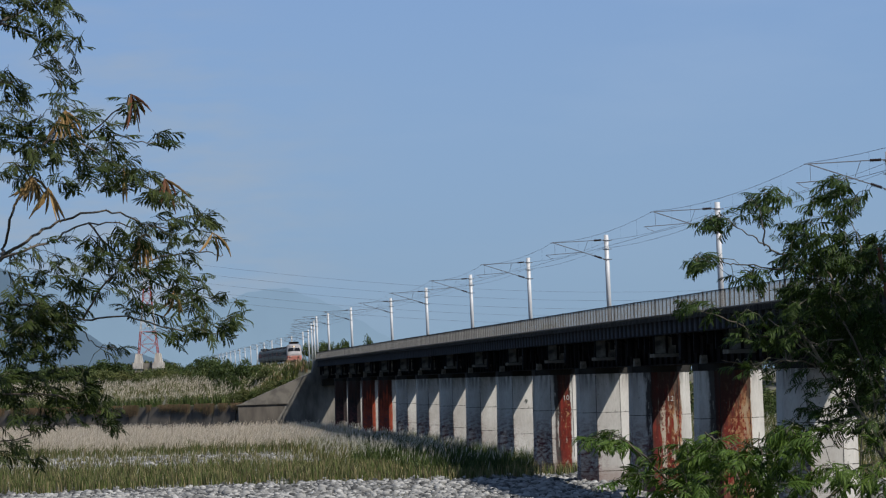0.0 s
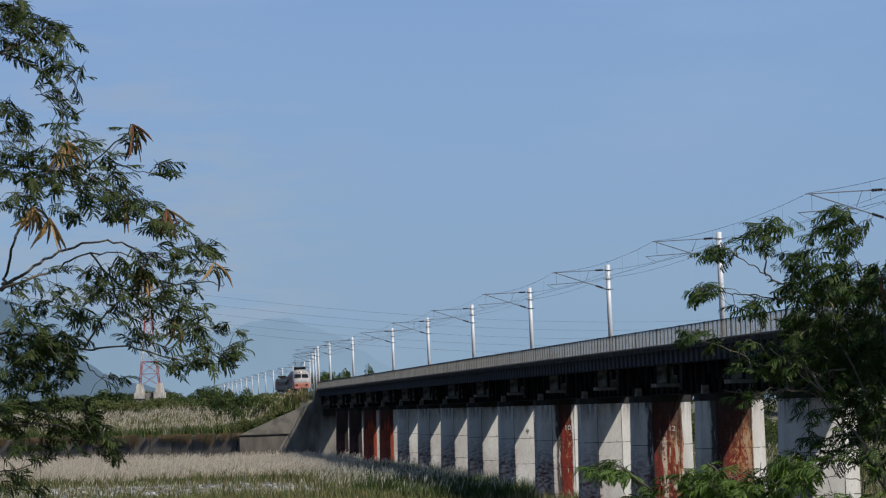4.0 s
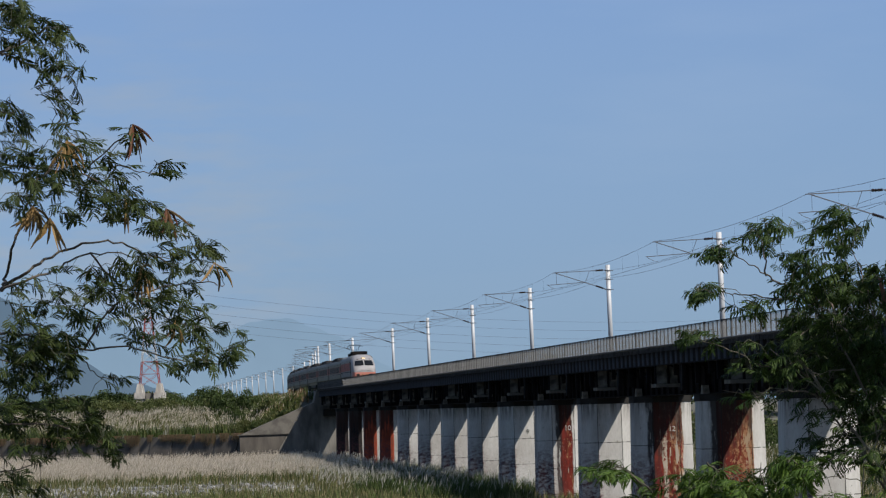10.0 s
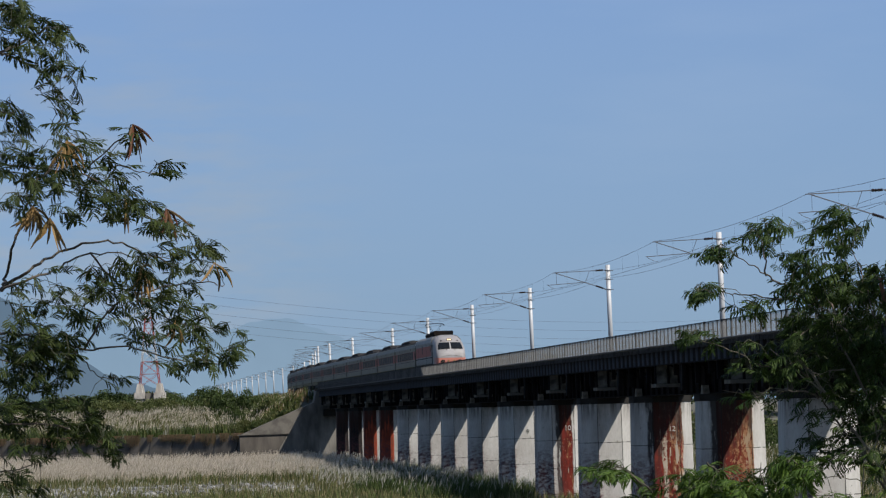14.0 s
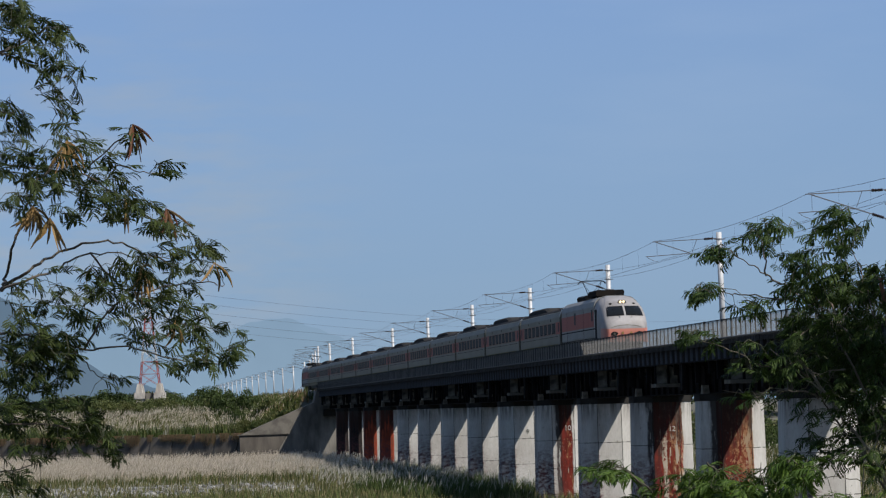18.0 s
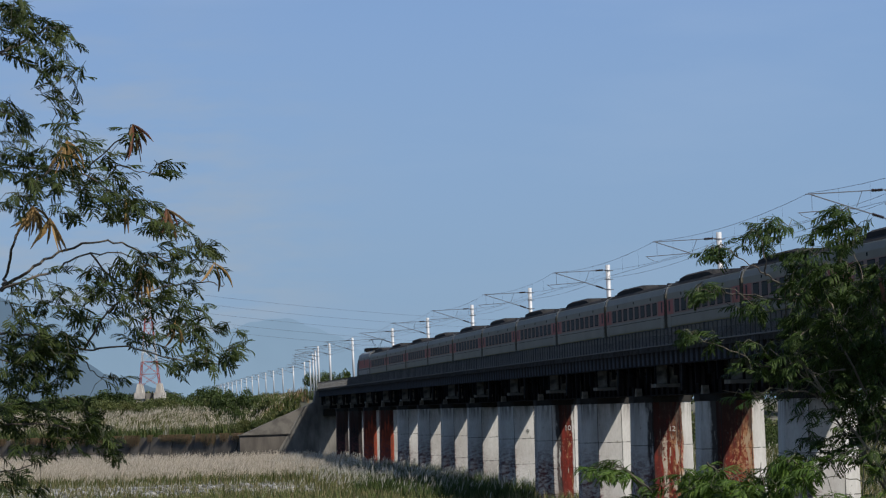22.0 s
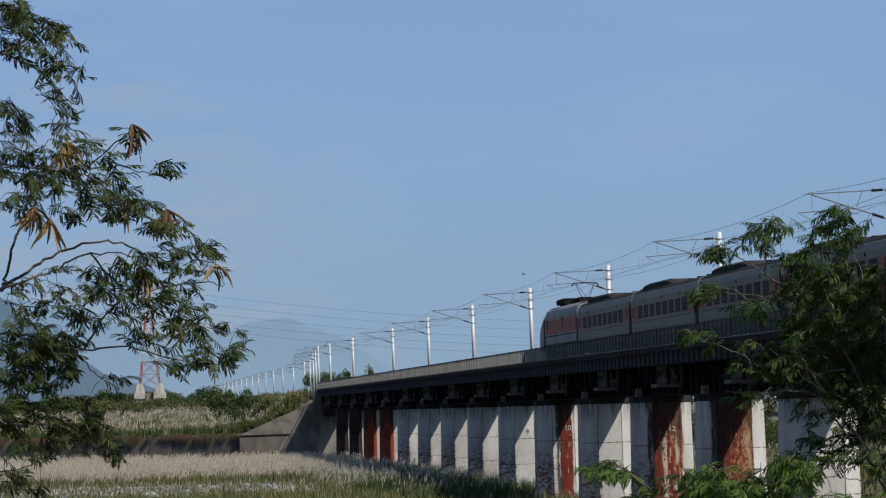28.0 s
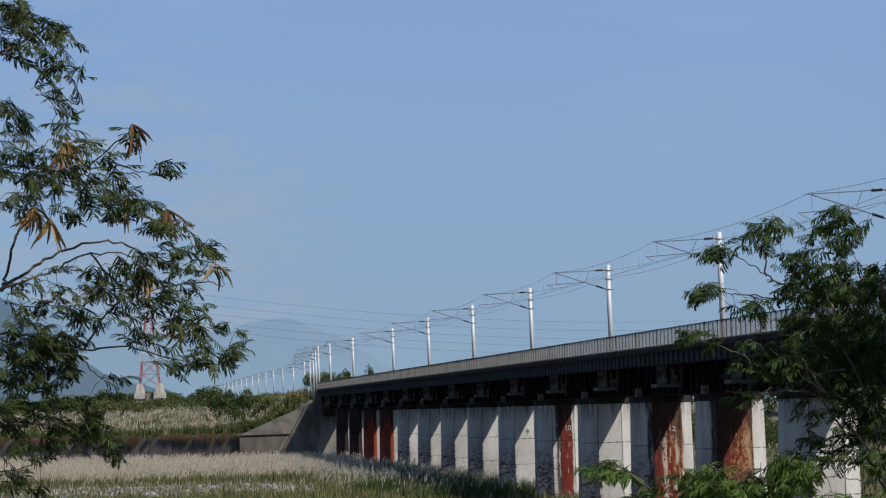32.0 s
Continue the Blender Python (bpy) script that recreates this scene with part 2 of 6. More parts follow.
def pier_surface(name, coat, left, right, top, ragged=0.5, seed=0.0, paint=(0.105, 0.0125, 0.0075), worn=0.0, bare=None):
    """Weathered pale concrete; where a coat is named, flaking red-brown paint or painted shade lies between two edges
    of the shaft.
    """
    m = surface(name, (0.332, 0.324, 0.300), 0.9, 0, (0.20, 0.186, 0.168), 0.7, 0.75, 9.0, 0.25, 0.02, spec=0.2, streak=0.35, random_value=0.08)
    n, l = m.node_tree.nodes, m.node_tree.links
    b = n["Principled BSDF"]
    src = b.inputs["Base Color"].links[0].from_socket
    co = n.new("ShaderNodeTexCoord")
    sx = n.new("ShaderNodeSeparateXYZ")
    l.new(co.outputs["Object"], sx.inputs["Vector"])

    def math_node(op, a, bb):
        k = n.new("ShaderNodeMath")
        k.operation = op
        for i, s in enumerate((a, bb)):
            if isinstance(s, (int, float)):
                k.inputs[i].default_value = s
            else:
                l.new(s, k.inputs[i])
        return k.outputs[0]

    def noise_node(scale, streak, w):
        mp = n.new("ShaderNodeMapping")
        mp.inputs["Scale"].default_value = (1, 1, streak)
        mp.inputs["Location"].default_value = (w, w * 0.7, w * 1.3)
        l.new(co.outputs["Object"], mp.inputs["Vector"])
        t = n.new("ShaderNodeTexNoise")
        t.inputs["Scale"].default_value, t.inputs["Detail"].default_value, t.inputs["Roughness"].default_value = scale, 7.0, 0.62
        l.new(mp.outputs["Vector"], t.inputs["Vector"])
        return t.outputs["Fac"]

    def step(value, lo, hi):
        r = n.new("ShaderNodeMapRange")
        r.inputs["From Min"].default_value, r.inputs["From Max"].default_value = lo, hi
        l.new(value, r.inputs["Value"])
        return r.outputs["Result"]

    def over(fac, under, color):
        k = n.new("ShaderNodeMix")
        k.data_type = "RGBA"
        l.new(fac, k.inputs["Factor"])
        l.new(under, k.inputs["A"])
        k.inputs["B"].default_value = (*color, 1)
        return k.outputs["Result"]

    wob = math_node("MULTIPLY", math_node("SUBTRACT", noise_node(1.6, 0.45, seed), 0.5), 2.2 * ragged)
    xx = math_node("ADD", sx.outputs["X"], wob)
    xx = math_node("ADD", xx, math_node("MULTIPLY", math_node("SUBTRACT", noise_node(8.0, 0.9, seed + 0.6), 0.5), 0.55 * ragged + 0.06))
    # dark lines of the casting joints
    for z in (4.6, 2.6, 0.75):
        k = n.new("ShaderNodeMath")
        k.operation, k.inputs[1].default_value, k.inputs[2].default_value = "COMPARE", z, 0.022
        l.new(sx.outputs["Z"], k.inputs[0])
        src = over(math_node("MULTIPLY", k.outputs[0], step(noise_node(3.0, 1.0, seed + z), 0.35, 0.5)), src, (0.045, 0.042, 0.038))
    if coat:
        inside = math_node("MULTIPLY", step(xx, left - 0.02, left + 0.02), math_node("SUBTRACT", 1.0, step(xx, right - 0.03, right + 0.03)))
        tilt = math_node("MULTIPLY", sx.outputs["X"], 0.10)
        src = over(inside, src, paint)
        deep = step(noise_node(1.9, 0.35, seed + 3.1), 0.46, 0.56)
        src = over(math_node("MULTIPLY", inside, math_node("MULTIPLY", deep, 0.7)), src, tuple(c * 0.45 for c in paint))
        # ochre where the top coat has worn thin, pale where it has flaked away
        ochre = step(math_node("ADD", noise_node(3.4, 0.16, seed + 9.4), tilt), 0.555 - worn, 0.60 - worn)
        src = over(math_node("MULTIPLY", inside, math_node("MULTIPLY", ochre, 0.6)), src, (0.12, 0.045, 0.018) if paint[0] > 0.03 else paint)
        scab = step(math_node("ADD", noise_node(6.5, 0.55, seed + 7.7), tilt), 0.575 - worn, 0.60 - worn)
        src = over(math_node("MULTIPLY", inside, math_node("MULTIPLY", scab, 0.75)), src, (0.22, 0.12, 0.06) if paint[0] > 0.03 else paint)
        flake = step(math_node("ADD", noise_node(4.6, 0.17, seed + 5.1), tilt), 0.60 - 0.6 * worn, 0.625 - 0.6 * worn)
        src = over(math_node("MULTIPLY", inside, math_node("MULTIPLY", flake, 0.9)), src, coat)
        if bare is not None:
            gap = math_node("MULTIPLY", step(xx, bare - 0.17, bare - 0.13), math_node("SUBTRACT", 1.0, step(xx, bare + 0.10, bare + 0.15)))
            gap = math_node("MULTIPLY", gap, math_node("SUBTRACT", 1.0, step(math_node("ADD", sx.outputs["Z"], math_node("MULTIPLY", noise_node(5.0, 1.2, seed + 2.9), 3.0)), 6.3, 6.8)))
            src = over(math_node("MULTIPLY", gap, step(noise_node(5.5, 0.8, seed + 1.1), 0.38, 0.46)), src, coat)
        # black ragged margin and soot that has run down from the bearings
        rim = math_node("MULTIPLY", step(xx, left - 0.34, left - 0.24), math_node("SUBTRACT", 1.0, step(xx, left + 0.02, left + 0.2)))
        src = over(math_node("MULTIPLY", math_node("MULTIPLY", rim, step(noise_node(2.2, 0.25, seed + 6.6), 0.38, 0.46)), 0.92), src, (0.012, 0.00927, 0.00797))
        run = math_node("ADD", sx.outputs["Z"], math_node("MULTIPLY", math_node("SUBTRACT", noise_node(3.4, 0.09, seed + 4.4), 0.5), 9.0))
        run = math_node("ADD", run, math_node("MULTIPLY", math_node("SUBTRACT", noise_node(2.1, 0.7, seed + 8.1), 0.5), 5.0))
        run = math_node("SUBTRACT", run, math_node("MULTIPLY", sx.outputs["X"], 1.1))
        src = over(math_node("MULTIPLY", math_node("MULTIPLY", inside, step(run, top - 0.6, top + 1.2)), 0.86), src, (0.026, 0.011, 0.008))
    # grime runs from the top and stains the foot
    grime = math_node("MULTIPLY", step(noise_node(2.6, 0.10, seed + 2.0), 0.44, 0.58), step(math_node("ADD", sx.outputs["Z"], math_node("MULTIPLY", wob, 0.8)), 5.9, 7.2))
    src = over(math_node("MULTIPLY", grime, 0.8), src, (0.0299, 0.0266, 0.0239))
    foot = math_node("MULTIPLY", math_node("SUBTRACT", 1.0, step(math_node("ADD", sx.outputs["Z"], wob), 0.5, 1.2)), 0.45)
    src = over(foot, src, (0.0992, 0.0432, 0.0299))
    low = math_node("SUBTRACT", 1.0, step(math_node("ADD", sx.outputs["Z"], math_node("MULTIPLY", wob, 1.5)), 2.6, 4.6))
    edge = math_node("SUBTRACT", 1.0, step(math_node("ADD", xx, math_node("MULTIPLY", noise_node(7.0, 3.0, seed + 3.3), 0.5)), -0.62, -0.38))
    src = over(math_node("MULTIPLY", math_node("MULTIPLY", low, edge), step(math_node("ADD", noise_node(2.4, 2.2, seed + 1.7), 0.03), 0.44, 0.64)), src, (0.062, 0.022, 0.023))
    hatch = math_node("MULTIPLY", math_node("MULTIPLY", step(noise_node(4.0, 4.5, seed + 7.3), 0.50, 0.58), low), math_node("SUBTRACT", 1.0, step(xx, -0.4, 0.5)))
    src = over(math_node("MULTIPLY", hatch, 0.3), src, (0.10, 0.045, 0.045))
    pock = step(noise_node(5.0, 0.8, seed + 8.8), 0.66, 0.70)
    src = over(math_node("MULTIPLY", pock, 0.6), src, (0.0664, 0.0598, 0.0531))
    l.new(src, b.inputs["Base Color"])
    return m


CONCRETE = surface("concrete", (0.115, 0.106, 0.090), 0.9, 0, (0.040, 0.036, 0.029), 0.55, 0.95, 5.0, 0.35, 0.04, streak=0.3, contrast=(0.42, 0.62))
PAVING = surface("slope_paving", (0.062, 0.056, 0.046), 0.9, 0, (0.022, 0.019, 0.015), 0.6, 0.95, 5.0, 0.3, 0.04, contrast=(0.42, 0.62))
# shade beneath the deck is put into this dark base; corner joints share it
CONCRETE_DARK = surface("darkened_concrete", (0.022, 0.021, 0.019), 0.92, 0, (0.009, 0.008, 0.007), 0.5, 0.8, 7.0, 0.3, 0.03, spec=0.1, streak=0.3)
WALL_STONE = surface("stained_wall", (0.080, 0.069, 0.056), 0.92, 0, (0.022, 0.018, 0.014), 0.5, 0.95, 7.0, 0.3, 0.03, streak=0.25)
# near-black base: the deep shade under the deck is put into this colour
STEEL_DARK = surface("near_black_steel", (0.0060, 0.0065, 0.0074), 0.8, 0.0, (0.018, 0.0135, 0.010), 1.2, 0.5, 14.0, 0.2, spec=0.03)
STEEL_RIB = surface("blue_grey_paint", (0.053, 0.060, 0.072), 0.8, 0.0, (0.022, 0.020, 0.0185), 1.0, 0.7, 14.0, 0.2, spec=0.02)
REFUGE = surface("pale_panel", (0.21, 0.193, 0.157), 0.85, 0.0, (0.03, 0.026, 0.02), 1.6, 0.9, 8.0, 0.2, spec=0.1)
SHELF = surface("pale_shelf", (0.13, 0.12, 0.098), 0.85, 0.0, (0.04, 0.034, 0.027), 1.2, 0.7, 10.0, 0.2, spec=0.1)
FENCE = surface("pale_fence_paint", (0.145, 0.143, 0.138), 0.8, 0.0, (0.105, 0.10, 0.092), 0.9, 0.5, 14.0, 0.1, spec=0.05, random_value=0.1)
FENCE_POST = surface("grey_post", (0.07, 0.069, 0.067), 0.8, 0.0, (0.0143, 0.0126, 0.0103), 1.5, 0.5, spec=0.05)
GALV = surface("galvanised_pole", (0.37, 0.38, 0.39), 0.55, 0.1, (0.239, 0.239, 0.239), 0.6, 0.5, 18.0, 0.05)
TUBE = surface("dull_zinc_tube", (0.105, 0.11, 0.12), 0.55, 0.4, None, 2.0, 0.4)
INSUL = surface("brown_porcelain", (0.0167, 0.0105, 0.00861), 0.3, 0.0, None, 8.0, 0.3)
WIRE = surface("copper_wire", (0.0287, 0.0287, 0.0311), 0.5, 0.5, None, 2.0, 0.3, bump=0)
BALLAST = surface("ballast", (0.105, 0.0959, 0.0861), 0.95, 0, (0.0478, 0.043, 0.0383), 4.0, 0.7, 20.0, 0.8, 0.05)
RAIL = surface("rail_steel", (0.0959, 0.0671, 0.0478), 0.45, 0.7, None, 3.0, 0.4)
PIER_PLAIN = pier_surface("pier_concrete", None, 0, 0, 0, 0.5, 1.0)
PIER_RED = pier_surface("pier_flaking_red", (0.266, 0.232, 0.18), -0.80, 0.98, 4.6, 0.24, 3.7, worn=-0.005, bare=-0.12)
PIER_RED_WIDE = pier_surface("pier_rust_red", (0.22, 0.16, 0.10), -1.0, 0.86, 4.7, 0.14, 8.2, worn=0.045)
PIER_RED_STRIP = pier_surface("pier_red_strip", (0.279, 0.266, 0.232), -0.25, 0.62, 5.2, 0.18, 12.9, worn=-0.06)
# rust red stain; its east edge leaves pale concrete to imitate a sunlit strip
PIER_RUST = pier_surface("pier_red_sun_strip", (0.20, 0.055, 0.025), -2.4, -0.4, 6.2, 0.06, 15.5, (0.21, 0.036, 0.014))
# this black coat paints the shade on the two farthest piers, up to a lit strip
PIER_BLACK = pier_surface("pier_shade_black", (0.0133, 0.012, 0.0107), -2.4, -0.35, 6.0, 0.06, 21.5, (0.0133, 0.012, 0.0113))
COACH_GREY = surface("coach_grey_paint", (0.136, 0.123, 0.093), 0.5, 0.0, (0.092, 0.082, 0.058), 0.5, 0.6, 20.0, 0.03, spec=0.14, random_value=0.05)
LOCO_GREY = surface("locomotive_grey_paint", (0.165, 0.165, 0.16), 0.5, 0.0, (0.12, 0.115, 0.10), 0.6, 0.5, 20.0, 0.03, spec=0.12)
COACH_ROOF = surface("coach_roof_grey", (0.0266, 0.0266, 0.0266), 0.8, 0.0, (0.0175, 0.0159, 0.0149), 0.8, 0.7, 16.0, 0.1, spec=0.03)
COACH_ORANGE = surface("coach_orange_paint", (0.245, 0.052, 0.038), 0.6, 0.0, (0.18, 0.044, 0.034), 0.6, 0.5, 20.0, 0.02, spec=0.24)
NOSE_WHITE = surface("nose_cream_paint", (0.225, 0.216, 0.215), 0.5, 0.0, (0.135, 0.125, 0.12), 0.7, 0.8, 9.0, 0.03, spec=0.2)
NOSE_ORANGE = surface("nose_salmon_paint", (0.33, 0.125, 0.092), 0.45, 0.0, (0.262, 0.096, 0.070), 1.0, 0.4, 16.0, 0.02, spec=0.3)
GLASS_DARK = surface("tinted_glass", (0.013, 0.0145, 0.0155), 0.4, 0.0, (0.007, 0.008, 0.009), 0.5, 0.6, 4.0, 0, spec=0.015, random_value=0.3)
WINDSCREEN = surface("black_windscreen", (0.007, 0.008, 0.009), 0.2, 0.0, None, 1.0, 0.2, 4.0, 0, spec=0.15)
RUBBER = surface("black_rubber", (0.0120, 0.0120, 0.0120), 0.8, 0.0, None, 3.0, 0.4, spec=0.03)
UNDER = surface("underframe_black", (0.0143, 0.0134, 0.0124), 0.75, 0.1, (0.0287, 0.0215, 0.0143), 1.5, 0.6)
# pale tone that paints the sunlit edge of the vehicle ends
SUNLIT_RIM = surface("sunlit_edge_pale", (0.296, 0.296, 0.287), 0.4, 0.0, None, 2.0, 0.2)
LAMP_LIT = glow("lit_headlamp", (1.0, 0.74, 0.42), 0.28)
LAMP_OFF = surface("lamp_lens", (0.0478, 0.0383, 0.0287), 0.15, 0.0, None, 8.0, 0.2)
SAND = surface("river_sand", (0.0664, 0.0631, 0.0498), 0.95, 0, (0.0399, 0.0432, 0.0233), 0.05, 0.9, 3.0, 0.5, 0.05)
STONE = leafy("river_stone", (0.088, 0.090, 0.090), (0.20, 0.196, 0.186), 0.85, 0.0, True, 0.7)
BLADE = leafy("grass_blade", (0.046, 0.068, 0.017), (0.088, 0.096, 0.031), 0.7, 0.3)
BLADE_DRY = leafy("dry_reed", (0.185, 0.150, 0.085), (0.125, 0.115, 0.050), 0.8, 0.3)
PLUME = leafy("reed_plume", (0.455, 0.397, 0.318), (0.53, 0.473, 0.386), 0.9, 0.3, True, 0.3)
PLUME_WHITE = leafy("pale_plume", (0.36, 0.335, 0.285), (0.44, 0.415, 0.36), 0.9, 0.3)
BUSH = leafy("bush_leaf", (0.022, 0.040, 0.010), (0.048, 0.064, 0.018), 0.6, 0.25)
BUSH_PALE = leafy("pale_bush_leaf", (0.050, 0.068, 0.020), (0.086, 0.088, 0.030), 0.6, 0.25)
LEAF = leafy("feathery_leaf", (0.012, 0.026, 0.005), (0.046, 0.054, 0.011), 0.6, 0.3)
LEAF_LIGHT = leafy("young_feathery_leaf", (0.009, 0.025, 0.0045), (0.040, 0.062, 0.011), 0.6, 0.3)
SHRUB_LEAF = leafy("yellow_green_leaf", (0.018, 0.046, 0.006), (0.060, 0.092, 0.013), 0.55, 0.28)
TWIG = surface("green_twig", (0.030, 0.034, 0.014), 0.8, 0, (0.05, 0.042, 0.026), 9.0, 0.6, 40.0, 0.2, 0.01)
POD = leafy("dry_pod", (0.22, 0.125, 0.048), (0.14, 0.10, 0.035), 0.6, 0.15)
POD_GREEN = leafy("green_pod", (0.0478, 0.0574, 0.0167), (0.115, 0.0239, 0.0191), 0.5, 0.2)
BARK = surface("twig_bark", (0.045, 0.036, 0.026), 0.9, 0, (0.085, 0.070, 0.048), 9.0, 0.6, 40.0, 0.4, 0.01)
BARK_GREY = surface("pale_stem_bark", (0.15, 0.135, 0.10), 0.9, 0, (0.07, 0.055, 0.04), 14.0, 0.7, 40.0, 0.4, 0.01)
BARK_BROWN = surface("dead_stem_bark", (0.13, 0.055, 0.028), 0.9, 0, (0.05, 0.025, 0.016), 12.0, 0.7, 40.0, 0.4, 0.01)
RED_PAINT = surface("tower_red", (0.215, 0.0335, 0.0239), 0.6, 0, None, 0.5, 0.3)
FOOTING = surface("pale_footing", (0.33, 0.31, 0.28), 0.9, 0, (0.17, 0.15, 0.125), 0.9, 0.8, 6.0, 0.2, streak=0.4)
WHITE_PAINT = surface("tower_white", (0.358, 0.354, 0.344), 0.6, 0, None, 0.5, 0.3)
BIRD = surface("bird_plumage", (0.0246, 0.0246, 0.0287), 0.8, 0, (0.082, 0.082, 0.082), 30.0, 0.5)
NUMBER = surface("white_number_paint", (0.287, 0.278, 0.263), 0.8, 0, None, 6.0, 0.4)
NUMBER_DARK = surface("dark_number_paint", (0.0574, 0.0622, 0.0478), 0.8, 0, None, 6.0, 0.4)
# distance haze is mixed into these glowing hill colours
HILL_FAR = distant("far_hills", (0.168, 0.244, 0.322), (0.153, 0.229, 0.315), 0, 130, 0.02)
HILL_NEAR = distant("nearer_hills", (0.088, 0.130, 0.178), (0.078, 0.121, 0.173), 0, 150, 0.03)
CABLE = surface("aluminium_cable", (0.05, 0.055, 0.062), 0.6, 0.2, None, 2.0, 0.2, bump=0)
BARK_PALE = leafy("dead_grass", (0.25, 0.155, 0.09), (0.17, 0.11, 0.06), 0.9, 0.15)
SKIRT_LINE = surface("olive_line_paint", (0.16, 0.135, 0.06), 0.7, 0.0, (0.10, 0.085, 0.04), 1.0, 0.5, 20.0, 0.02, spec=0.02)
COACH_BAND = surface("coach_faded_band", (0.155, 0.112, 0.093), 0.7, 0.0, (0.17, 0.08, 0.062), 0.6, 0.5, 20.0, 0.02, spec=0.24)

# ---------------------------------------------------------------- the ground: one sheet to the horizon
ABUT_Y = 417.0
SPAN = 19.6


def levee_depth(x, y):
    """Metres behind the crest of the river wall (negative: on the river's side)."""
    if x > -28.9:
        return y - 420.6
    ax, ay, dx, dy = -28.9, 418.7, -0.80, 0.60
    return (x - ax) * dy - (y - ay) * dx if y > ay else y - ay


def height(x, y):
    bed = 0.22 * noise.noise((x * 0.06, y * 0.035, 0)) + 0.12 * noise.noise((x * 0.3, y * 0.2, 4))
    z = bed + 5.4 * (1 - smooth(16, 36, y))
    d = levee_depth(x, y)
    lev = 4.25 + 2.2 * smooth(4, 45, d) + 0.3 * noise.noise((x * 0.08, y * 0.05, 9))
    z = z + (lev - z) * smooth(0.3, 2.2, d)
    if y > ABUT_Y + 4:
        lat = abs(x - track_x(y))
        e = 9.75 + rise(y) - max(0.0, lat - 3.4) / 1.6 + 0.25 * noise.noise((x * 0.2, y * 0.1, 2)) * smooth(3.5, 5, lat)
        if y < ABUT_Y + 9:
            e -= (ABUT_Y + 9 - y) * 0.5
        z = max(z, e)
    if y < -28:
        z = max(z, 9.75 - max(0.0, abs(x - track_x(y)) - 3.4) / 1.6)
    return z


def build_ground():
    xs = sorted(set([-3000, -1500, -700, -350, -200, -150] + [round(-120 + 1.6 * i, 2) for i in range(130)] + [100, 130, 200, 400, 800, 1600, 3000]))
    ys = sorted(set([-600, -300, -150, -80, -50, -38, -30, -28, -20] + [round(2.5 * i, 2) for i in range(17)] + [round(42 + 3.5 * i, 2) for i in range(106)]
                    + [round(413 + 1.4 * i, 2) for i in range(84)] + [530 + 6 * i for i in range(60)] + [900, 1000, 1200, 1600, 2200, 3000, 4000, 4700]))
    g = Geo()
    g.smooth = True
    g.v = [(x, y, height(x, y)) for y in ys for x in xs]
    k = len(xs)
    g.f = [(j * k + i, j * k + i + 1, (j + 1) * k + i + 1, (j + 1) * k + i) for j in range(len(ys) - 1) for i in range(k - 1)]
    g.m = [0] * len(g.f)
    tagged(part("ground", g, SAND), "sandy grey-green riverbed, bank and farmland", "ground", kind="structure")


build_ground()


def pier_y(n):
    return 183.3 + (12 - n) * SPAN


